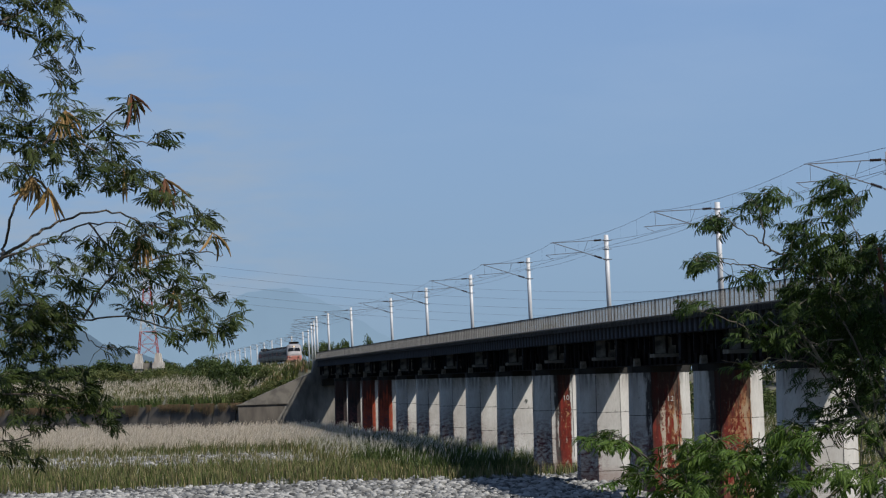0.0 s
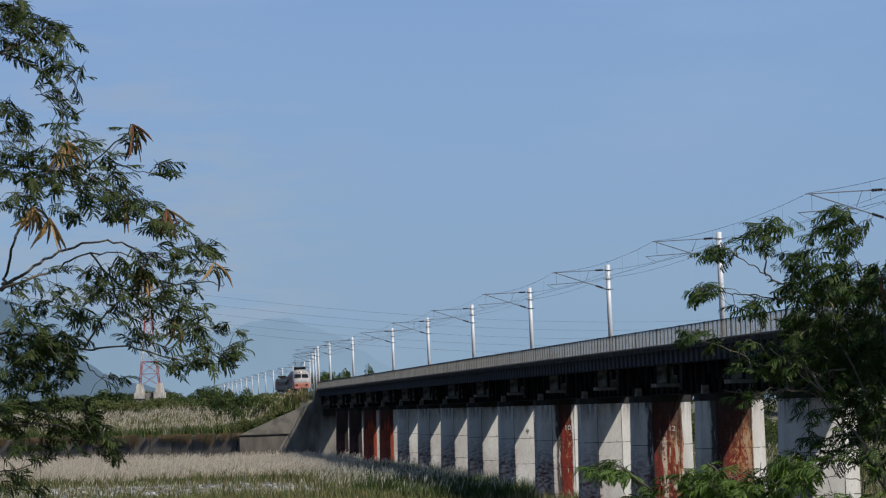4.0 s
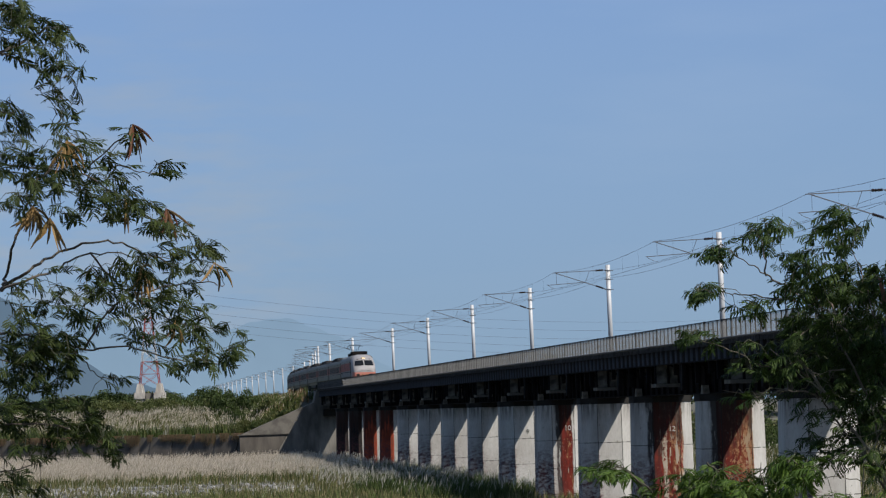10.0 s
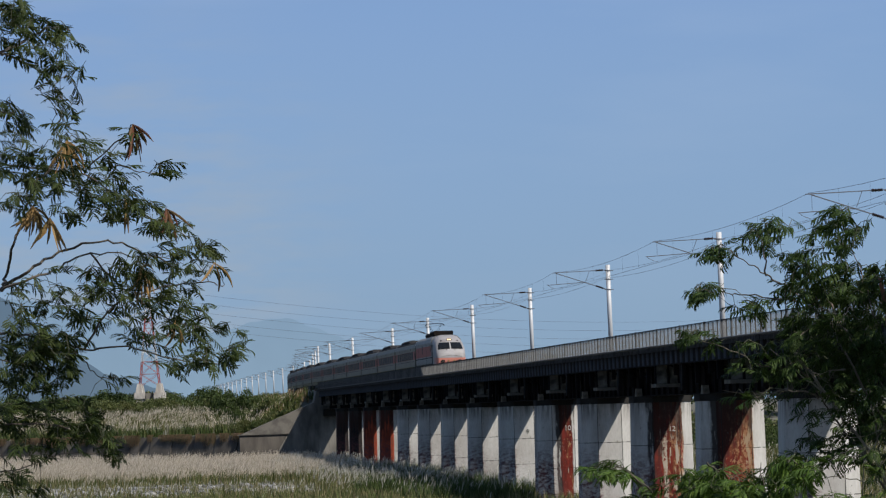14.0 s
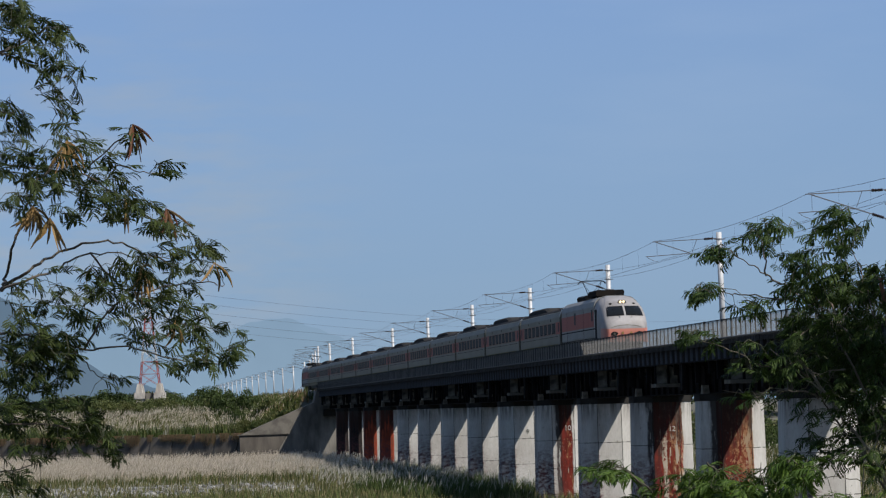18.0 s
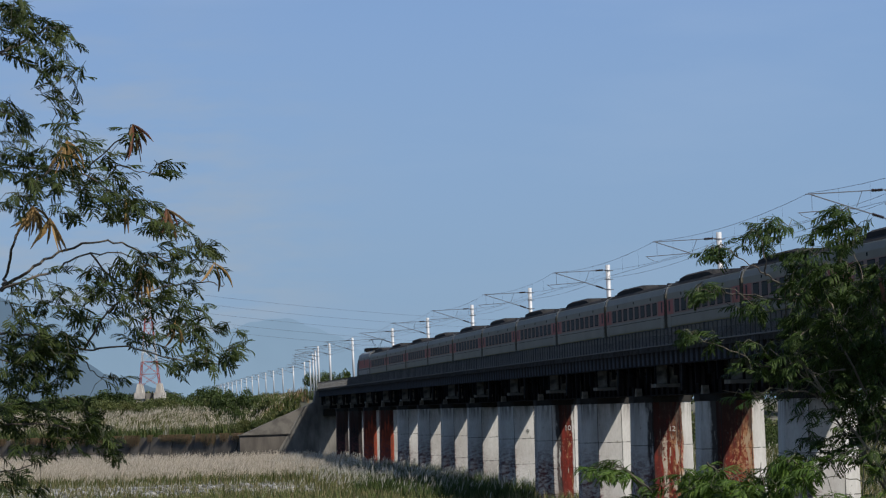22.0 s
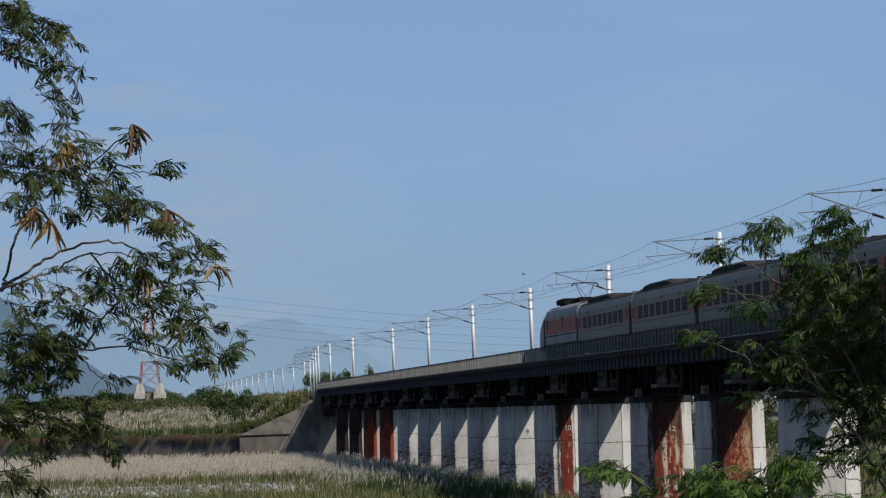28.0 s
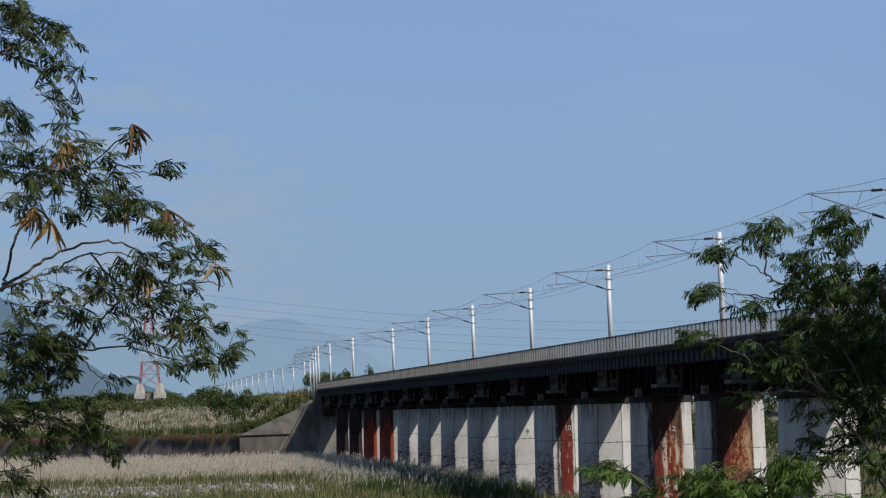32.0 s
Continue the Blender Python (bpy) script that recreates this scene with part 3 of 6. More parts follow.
# ---------------------------------------------------------------- piers
def build_pier(n, mat, mesh_cache={}):
    y = pier_y(n)
    m = track_pose(y)
    foot = height(m.translation.x, y) - 0.6
    ob = thing("bridge_pier", PIER_LABEL.get(n, "pale weathered concrete bridge pier with chamfered corners"), "bridge pier", pose(m.translation.x, y, 0, 0, 0, TURN), "piers of the bridge")
    top = 7.15

    def ring(z, inset=0.0):
        w = 1.70 + (top - z) * 0.016 - inset
        c = 0.78
        return [(-w, -c, z), (-c, -w, z), (c, -w, z), (w, -c, z), (w, c, z), (c, w, z), (-c, w, z), (-w, c, z)]
    joints = [4.6, 2.6, 0.75]
    zs = [(top, 0.0)]
    for j in joints:
        zs += [(j + 0.025, 0.0), (j + 0.018, 0.016), (j - 0.018, 0.016), (j - 0.025, 0.0)]
    zs.append((foot, 0.0))
    g = Geo()
    g.rings([ring(z, i) for z, i in reversed(zs)])
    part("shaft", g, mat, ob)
    g = Geo()
    g.rings([ring(7.15, -0.06), ring(7.53, -0.06)])
    part("pier_cap", g, CONCRETE_DARK, ob, "pier cap with the deck's shade put into its dark colour")
    # recessed corner lines
    for s in (-1, 1):
        g = Geo()
        g.box(s * 0.80 - 0.014, s * 0.80 + 0.014, -1.712, -1.68, 1.2, 7.1)
        # leaning with the batter
        g.v = [(x, yy - (7.15 - z) * 0.016, z) for x, yy, z in g.v]
        part("corner_joint", g, CONCRETE_DARK, ob)
    for k in (-1, 1):
        for s in (-1, 1):
            g = Geo()
            g.box(s * 1.0 - 0.3, s * 1.0 + 0.3, k * 0.7 - 0.3, k * 0.7 + 0.3, 7.53, 7.545)
            part("bearing", g, STEEL_DARK, ob)
    # stained end blocks and hanging plates between the girder ends
    for xa, xb, ya, za, zb, mt in ((-1.62, -1.22, -0.95, 7.53, 8.0, REFUGE), (-0.7, -0.25, -1.05, 7.53, 8.25, REFUGE), (0.35, 0.8, -1.1, 7.53, 8.0, SHELF), (-2.45, -2.2, 0.35, 7.75, 9.2, STEEL_DARK)):
        g = Geo()
        g.rings([[(xa, ya, za), (xb, ya, za), (xb, ya + 0.5, za), (xa, ya + 0.5, za)], [(xa + 0.05, ya + 0.04, zb), (xb - 0.04, ya + 0.03, zb), (xb - 0.04, ya + 0.5, zb), (xa + 0.05, ya + 0.5, zb)]])
        part("end_block" if za < 7.6 else "hanging_plate", g, mt, ob)
    g = Geo()
    g.tube([(-2.3, 0.9, 9.3), (-2.3, 0.9, 8.0)], 0.09)
    part("drain_pipe", g, REFUGE, ob)
    return ob


PIER_LABEL = {13: "concrete pier with rusty red and ochre flaking paint", 12: "pier with flaking red paint and a white number", 10: "pier with a broad red painted strip and a number",
              1: "pier with its shade painted black on the west side", 2: "pier with its shade painted black on the west side", 4: "pier stained rust red with a bare strip painted in as sunlit", 3: "pier stained rust red with a bare strip painted in as sunlit", 9: "pale concrete pier with a faded dark number"}
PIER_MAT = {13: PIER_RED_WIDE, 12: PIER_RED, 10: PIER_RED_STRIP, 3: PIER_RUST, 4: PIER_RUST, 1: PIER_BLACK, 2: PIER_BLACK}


def number(text, pier, x, z, size, mat):
    c = bpy.data.curves.new("number", "FONT")
    c.body, c.size, c.extrude, c.align_x = text, size, 0.004, "CENTER"
    c.materials.append(mat)
    ob = new("number", c)
    ob.parent = pier
    ob.matrix_basis = pose(x, -1.735 - (7.15 - z) * 0.016, z, 90, 0, 0)
    return ob


def build_span(n):
    """The deck between pier n and pier n + 1: two deep girders, a ribbed edge girder, slab, ballast and track."""
    y0, y1 = pier_y(n + 1), pier_y(n)
    L = SPAN / math.cos(radians(TURN)) - 0.06
    ob = thing("bridge_span", "steel plate girder span with under-deck shade in its black and a ribbed edge", "bridge span", pose(track_x(y0), y0, RAIL_Z, 0, 0, TURN), "spans of the bridge")
    if "span" in PIECES:
        return copy_thing(PIECES["span"], ob.matrix_basis) and bpy.data.objects.remove(ob)
    PIECES["span"] = ob
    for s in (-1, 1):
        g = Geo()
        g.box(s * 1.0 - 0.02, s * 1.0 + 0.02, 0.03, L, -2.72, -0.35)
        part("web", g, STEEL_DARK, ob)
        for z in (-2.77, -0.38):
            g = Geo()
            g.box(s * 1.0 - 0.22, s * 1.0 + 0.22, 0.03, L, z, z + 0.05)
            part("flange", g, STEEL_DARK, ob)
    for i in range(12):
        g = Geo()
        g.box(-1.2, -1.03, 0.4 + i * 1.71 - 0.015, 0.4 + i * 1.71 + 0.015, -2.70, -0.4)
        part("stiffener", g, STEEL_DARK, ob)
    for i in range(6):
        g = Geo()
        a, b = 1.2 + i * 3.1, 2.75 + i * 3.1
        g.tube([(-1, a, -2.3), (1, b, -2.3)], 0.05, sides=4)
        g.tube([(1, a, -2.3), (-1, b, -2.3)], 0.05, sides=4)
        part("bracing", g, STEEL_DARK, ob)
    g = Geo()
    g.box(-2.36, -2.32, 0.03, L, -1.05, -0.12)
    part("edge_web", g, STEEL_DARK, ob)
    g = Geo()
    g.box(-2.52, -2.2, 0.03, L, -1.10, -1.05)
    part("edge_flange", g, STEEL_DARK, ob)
    rib = Geo()
    rib.rings([[(-2.364, -0.22, z), (-2.364, 0.22, z), (-2.43, 0.15, z), (-2.43, -0.15, z)] for z in (-1.045, -0.325)])
    rib = rib.data("edge_rib", STEEL_RIB)
    for i in range(14):
        part("edge_rib", rib, None, ob, at=pose(0, 0.7 + i * 1.405, 0))
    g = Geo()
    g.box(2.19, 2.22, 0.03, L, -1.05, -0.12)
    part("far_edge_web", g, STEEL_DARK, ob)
    g = Geo()
    g.box(-2.62, 2.62, 0.02, L + 0.02, -0.32, -0.12)
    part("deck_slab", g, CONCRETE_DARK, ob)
    for s in (-1, 1):
        g = Geo()
        g.box(s * 2.55 - 0.09, s * 2.55 + 0.09, 0.02, L + 0.02, -0.116, -0.065)
        part("kerb", g, CONCRETE_DARK, ob)
    # a sheltered refuge hangs outside the girder
    ry = 7.4
    for xa, xb in ((-2.5, -1.9), (-1.75, -1.24)):
        g = Geo()
        g.box(xa, xb, ry, ry + 0.1, -2.10, -1.08)
        part("refuge_panel", g, REFUGE, ob, "pale stained refuge panel")
    g = Geo()
    g.rings([[(-2.62, ry - 0.35, z), (-1.23, ry - 0.35, z), (-1.23, ry + 1.0, z), (-2.62, ry + 1.0, z)] for z in (-2.32, -2.12)])
    part("refuge_floor", g, SHELF, ob)
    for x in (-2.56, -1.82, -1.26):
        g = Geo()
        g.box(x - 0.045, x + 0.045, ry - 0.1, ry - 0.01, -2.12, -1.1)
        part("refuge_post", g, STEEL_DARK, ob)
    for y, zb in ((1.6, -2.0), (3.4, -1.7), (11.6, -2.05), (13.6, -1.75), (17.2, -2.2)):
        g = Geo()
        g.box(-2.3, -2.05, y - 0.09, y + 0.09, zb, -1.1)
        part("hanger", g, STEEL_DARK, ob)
    g = Geo()
    for i in range(52):
        g.box(-2.68, -2.625, 0.2 + i * 0.376 - 0.03, 0.2 + i * 0.376 + 0.03, -0.36, -0.08)
    part("edge_studs", g, FENCE_POST, ob)["kind"] = "stuff"
    g = Geo()
    g.tube([(-2.70, 0.03, -0.03), (-2.70, L, -0.03)], 0.028, sides=6)
    part("conduit", g, FENCE, ob)
    for i in range(5):
        g = Geo()
        g.tube([(-2.2, 2 + 3.9 * i, -1.0), (-1.05, 2 + 3.9 * i, -1.6)], 0.05, sides=4)
        part("bracket", g, STEEL_DARK, ob)
    g = Geo()
    g.box(-1.7, 1.7, 0.02, L, -0.116, -0.06)
    part("ballast_bed", g, BALLAST, ob)
    sl = Geo()
    sl.box(-1.1, 1.1, -0.11, 0.11, -0.06, 0.0 - 0.14 + 0.1)
    sl = sl.data("sleeper", CONCRETE)
    for i in range(27):
        part("sleeper", sl, None, ob, at=pose(0, 0.4 + i * 0.72, 0))
    for s in (-1, 1):
        g = Geo()
        g.box(s * 0.56 - 0.035, s * 0.56 + 0.035, 0.02, L + 0.02, -0.04, 0.0)
        part("rail", g, RAIL, ob)
    return ob


def build_fence(n):
    """The walkway fence of one span: posts, close-set upright bars and a handrail."""
    y0 = pier_y(n + 1)
    L = SPAN / math.cos(radians(TURN))
    ob = thing("bridge_fence", "pale upright-bar walkway fence with dark posts and handrail", "fence", pose(track_x(y0), y0, RAIL_Z, 0, 0, TURN), "fences along the bridge")
    key = "fence" if 8 < n < 15 else "far_fence"
    if key in PIECES:
        return copy_thing(PIECES[key], ob.matrix_basis) and bpy.data.objects.remove(ob)
    PIECES[key] = ob
    step, k = L / 18, 7
    post, stout = Geo(), Geo()
    post.box(-2.585, -2.53, -0.018, 0.018, -0.06, 0.89)
    stout.box(-2.60, -2.50, -0.03, 0.03, -0.08, 0.93)
    post, stout = post.data("post", FENCE_POST), stout.data("post", FENCE_POST)
    panel, bar, foot = Geo(), Geo(), Geo()
    spots = [0.09 + (step - 0.18) * i / (k - 1) for i in range(k)]
    for y in spots:
        panel.box(-2.554, -2.536, y - 0.008, y + 0.008, 0.0, 0.87)
    panel.box(-2.575, -2.515, 0.02, step - 0.02, -0.06, 0.0)
    bar.box(-2.554, -2.536, -0.008, 0.008, 0.0, 0.87)
    foot.box(-2.575, -2.515, 0.02, step - 0.02, -0.06, 0.0)
    panel, bar, foot = panel.data("bar_panel", FENCE), bar.data("bar", FENCE), foot.data("foot_rail", FENCE)
    for i in range(18):
        part("post", stout if i % 6 == 0 else post, None, ob, at=pose(0, i * step, 0))
        if key == "far_fence":
            part("bar_panel", panel, None, ob, at=pose(0, i * step, 0))["kind"] = "stuff"
            continue
        part("foot_rail", foot, None, ob, at=pose(0, i * step, 0))
        for y in spots:
            part("bar", bar, None, ob, at=pose(0, i * step + y, 0))
    g = Geo()
    g.box(-2.59, -2.50, 0.0, L - 0.01, 0.87, 0.905)
    part("handrail", g, STEEL_RIB, ob)
    return ob


PIECES = {}
piers = {n: build_pier(n, PIER_MAT.get(n, PIER_PLAIN)) for n in range(1, 23)}
number("12", piers[12], 0.33, 5.42, 0.44, NUMBER)
number("10", piers[10], 0.32, 5.33, 0.5, NUMBER)
number("9", piers[9], 0.27, 4.98, 0.5, NUMBER_DARK)
for n in range(0, 22):
    build_span(n)
for n in range(0, 22):
    build_fence(n)


# ---------------------------------------------------------------- the far abutment and the river wall
def build_abutment():
    m = pose(track_x(ABUT_Y), ABUT_Y + 1.2, 0, 0, 0, TURN)
    ob = thing("abutment", "weathered concrete bridge abutment with a sloping side", "abutment", m, kind="structure")
    g = Geo()
    a, b = [(-2.9, 10.1), (2.9, 10.1), (14.0, 4.2), (14.0, -0.5), (-10.0, -0.5), (-8.2, 2.4), (-4.6, 8.0), (-3.3, 8.5)], 3.2
    g.rings([[(x, 0.0 - (0.12 * (10.1 - z)), z) for x, z in a], [(x, b, z) for x, z in a]])
    part("head_wall", g, CONCRETE, ob)
    # the paved slope beside it, over a low stained wall
    pave = [(-13.6, 4.3), (-6.0, 4.3), (-3.2, 8.45), (-3.6, 8.4)]
    g = Geo()
    g.rings([[(x, -0.66 + (z - 4.3) * 0.45 + d, z) for x, z in pave] for d in (0.0, 1.4)])
    part("slope_paving", g, PAVING, ob, "pale concrete slope paving")
    g = Geo()
    g.rings([[(x, -0.70 - 0.12 * (4.25 - z) if d == 0 else d, z) for x, z in ((-13.6, 4.25), (-6.0, 4.25), (-6.0, -0.5), (-13.6, -0.5))] for d in (0, 3.0)])
    part("low_wall", g, WALL_STONE, ob, "dark stained low wall")
    for i in range(5):
        g = Geo()
        g.box(-13.9 + 1.42 * i, -13.9 + 1.42 * (i + 1) - 0.02, -0.90, -0.62, 4.26, 4.36)
        part("ledge", g, PAVING, ob)
    g = Geo()
    g.box(-2.1, 2.1, -1.5, 0.2, 6.6, 7.5)
    part("bearing_shelf", g, CONCRETE_DARK, ob)


build_abutment()


def build_river_wall():
    ob = thing("river_wall", "dark stained sloping concrete river wall with grass on top", "river wall", pose(0, 0, 0), kind="structure")
    a, d = Vector((-28.9, 418.7, 0)), Vector((-0.80, 0.60, 0)).normalized()
    out = Vector((-d.y, d.x, 0))
    for i in range(-1, 36):
        g = Geo()
        p, q = a + d * (i * 4.0 - 0.6 if i >= 0 else -3.3), a + d * (i * 4.0 + 3.34)
        f = 0.15 * (i % 3 == 0)
        g.rings([[p + out * o + Vector((0, 0, z)) for o, z in ((1.9 + f, -0.8), (0.35 + f, 4.3), (-0.4, 4.3), (0.4, -0.8))],
                 [q + out * o + Vector((0, 0, z)) for o, z in ((1.9 + f, -0.8), (0.35 + f, 4.3), (-0.4, 4.3), (0.4, -0.8))]])
        part("wall_panel", g, WALL_STONE, ob)


build_river_wall()


# ---------------------------------------------------------------- overhead line
def build_mast(y, lateral=4.02, bracket=True, arm=True, mast_top=6.98):
    m = track_pose(y, lateral)
    ob = thing("line_mast", "white galvanised overhead line mast with a bracket arm", "mast", m, "overhead line masts")
    base = -0.6
    g = Geo()
    g.smooth = True
    lean = -0.011
    g.tube([(lean * (z - base), 0, z) for z in (base, mast_top)], 0.175, 0.165, 10)
    part("pole", g, GALV, ob)
    for z in (mast_top - 0.42, mast_top - 1.05, mast_top - 1.8):
        g = Geo()
        g.disc((lean * (z - base), 0, z), (0, 0, 1), 0.195, 0.07, 10)
        g.box(-0.36, 0.30, -0.04, 0.04, z - 0.025, z + 0.025)
        part("clamp_band", g, TUBE, ob)
    if bracket:
        g = Geo()
        g.box(-1.4, 0.3, -0.15, 0.15, base - 0.15, base + 0.02)
        g.tube([(0.1, 0, base - 0.1), (-1.5, 0, base - 1.5)], 0.07, sides=4)
        part("foot_bracket", g, STEEL_DARK, ob)
    else:
        g = Geo()
        g.box(-0.35, 0.35, -0.35, 0.35, base - 0.8, base + 0.15)
        part("footing", g, CONCRETE, ob)
    if arm:
        t = mast_top - 0.36
        g = Geo()
        g.tube([(-0.15, 0, t), (-4.2, 0, t - 0.14)], 0.026, sides=5)
        part("top_tube", g, TUBE, ob)
        g = Geo()
        g.tube([(-0.15, 0, t - 1.44), (-4.0, 0, t - 0.14)], 0.03, sides=5)
        part("stay_tube", g, TUBE, ob)
        for p, q in (((-0.45, 0, t - 0.01), (-1.0, 0, t - 0.03)), ((-0.45, 0, t - 1.34), (-1.0, 0, t - 1.15))):
            g = Geo()
            p, q = Vector(p), Vector(q)
            d = (q - p).normalized()
            a, b = d.cross(Vector((0, 1, 0))).normalized(), Vector((0, 1, 0))
            g.rings([[p.lerp(q, i / 14) + (a * math.cos(k) + b * math.sin(k)) * (0.085 if i % 2 else 0.05) for k in (0, 0.9, 1.8, 2.7, 3.6, 4.5, 5.4)] for i in range(15)])
            part("insulator", g, INSUL, ob)
        g = Geo()
        g.tube([(-1.8, 0, t - 0.86), (-4.6, 0, t - 1.02)], 0.024, sides=5)
        part("registration_tube", g, TUBE, ob)
        g = Geo()
        g.tube([(-1.45, 0, t - 0.04), (-1.75, 0, t - 0.82)], 0.014, sides=4)
        g.tube([(-3.9, 0, t - 0.14), (-3.9, 0, t - 0.98)], 0.010, sides=4)
        part("hanger", g, TUBE, ob)
        g = Geo()
        g.tube([(-4.55, 0, t - 1.02), (-4.3, 0, t - 1.2), (-4.0, 0, t - 1.3)], 0.014, sides=4)
        part("steady_arm", g, TUBE, ob)
    return ob


MAST_Y = [pier_y(n) for n in range(22, -1, -2)][:-1]
MAST_Y += [436.0, 484.0, 534.0, 585.0, 635.0, 685.0, 735.0, 785.0, 834.0, 886.0, 937.0, 990.0, 1042.0, 1094.0, 1146.0, 1198.0, 1250.0, 1302.0, 1354.0, 1406.0, 1458.0]
for y in MAST_Y:
    build_mast(y, 4.02, y < ABUT_Y, mast_top=6.98 + (0.35 if y == 436.0 else 0.7 if y == 484.0 else 1.2 if 520 < y < 640 else 0.4 if 640 < y < 760 else 0.0))


def build_line():
    ob = thing("overhead_line", "thin dark overhead contact line with droppers", "overhead line", pose(0, 0, 0), kind="structure")
    ys = MAST_Y
    t = 7.05 - 0.38

    def run(name, lateral, zend, sag, r):
        for a, b in zip(ys[:-1], ys[1:]):
            g = Geo()
            pts = []
            for i in range(9):
                u = i / 8
                y = a + (b - a) * u
                pa, pb = on_track(a, lateral, zend), on_track(b, lateral, zend)
                p = pa.lerp(pb, u)
                p.z -= sag * 4 * u * (1 - u)
                pts.append(p)
            g.tube(pts, r, sides=4)
            part(name, g, WIRE, ob)
    run("messenger_wire", 0.0, t - 0.14, 0.42, 0.010)
    run("contact_wire", 0.05, 5.22, 0.03, 0.010)
    run("feeder_wire", 3.66, 7.05 - 1.05, 0.3, 0.009)
    run("return_wire", 4.32, 7.05 - 0.42, 0.3, 0.009)
    for a, b in zip(ys[:-1], ys[1:]):
        if b > 640:
            break
        for i in range(1, 7):
            u = i / 7
            p = on_track(a, 0, 0).lerp(on_track(b, 0, 0), u)
            g = Geo()
            g.tube([(p.x, p.y, p.z + 5.22), (p.x, p.y, p.z + t - 0.14 - 0.42 * 4 * u * (1 - u))], 0.004, sides=3)
            part("dropper", g, WIRE, ob)


build_line()


def build_embankment_track():
    """Ballast, sleepers and rails on the embankments at either end."""
    ob = thing("embankment_track", "ballasted railway track on a grassy embankment", "track", pose(0, 0, 0), kind="structure")
    for lo, hi, st in ((ABUT_Y + 2.0, 1480, 6.0), (-420, pier_y(22) - 0.1, 8.0)):
        k = int((hi - lo) / st)
        ys = [lo + (hi - lo) * i / k for i in range(k + 1)]
        for name, prof, mat in (("ballast_bed", [(-1.9, -0.62), (-1.3, -0.08), (1.3, -0.08), (1.9, -0.62)], BALLAST),
                                ("rail", [(-0.6, -0.1), (-0.6, 0), (-0.53, 0), (-0.53, -0.1)], RAIL), ("rail", [(0.53, -0.1), (0.53, 0), (0.6, 0), (0.6, -0.1)], RAIL)):
            g = Geo()
            g.rings([[on_track(y, x, z) for x, z in prof] for y in ys])
            part(name, g, mat, ob)


build_embankment_track()

# ---------------------------------------------------------------- the train
COACH_LEN, LOCO_LEN = 20.2, 17.6
PROFILE = ((1.36, 0.72), (1.45, 1.15), (1.45, 2.95), (1.36, 3.28), (1.05, 3.52), (0.5, 3.63))


def section(y, grow=0.0, lo=0.72, hi=3.63):
    """A ring of the body's outline; the heights run from lo to hi."""
    f = (hi - lo) / (3.63 - 0.72)
    half = [(w + grow, lo + (z - 0.72) * f) for w, z in PROFILE]
    return [(w, y, z) for w, z in half] + [(-w, y, z) for w, z in reversed(half)]


def bogie(ob, y):
    g = Geo()
    for s in (-1, 1):
        g.box(s * 1.0 - 0.09, s * 1.0 + 0.09, y - 1.7, y + 1.7, 0.38, 0.62)
        g.box(s * 1.0 - 0.14, s * 1.0 + 0.14, y - 0.35, y + 0.35, 0.25, 0.75)
    g.box(-1.0, 1.0, y - 0.3, y + 0.3, 0.4, 0.7)
    b = part("bogie", g, UNDER, ob)
    for k in (-1.05, 1.05):
        g = Geo()
        for s in (-1, 1):
            g.disc((s * 0.56, y + k, 0.43), (1, 0, 0), 0.43, 0.12, 18)
        g.tube([(-0.56, y + k, 0.43), (0.56, y + k, 0.43)], 0.07)
        part("wheelset", g, RAIL, b)


def side_panel(ob, name, y0, y1, z0, z1, mat, proud=0.006, thick=0.03, lean=None, label=""):
    """A flat piece on both flanks."""
    for s in (-1, 1):
        g = Geo()
        w = 1.45 + proud
        g.box(min(s * w, s * (w - thick)), max(s * w, s * (w - thick)), y0, y1, z0, z1)
        part(name, g, mat, ob, label)


def coach_rim(ob, y):
    """The end edge of a vehicle: its sunlit line painted pale over the roof, the dark gap painted black down the
    flanks.
    """
    for name, lo, hi, mat, label in (("roof_rim", 2, 10, SUNLIT_RIM, "roof end edge with its sunlit line painted pale"), ("flank_rim", 0, 3, RUBBER, ""), ("flank_rim", 9, 12, RUBBER, "")):
        g = Geo()
        g.rings([section(y - 0.06, 0.02, 0.72, 3.66)[lo:hi], section(y + 0.06, 0.02, 0.72, 3.66)[lo:hi]], caps=False, closed=False)
        part(name, g, mat, ob, label)


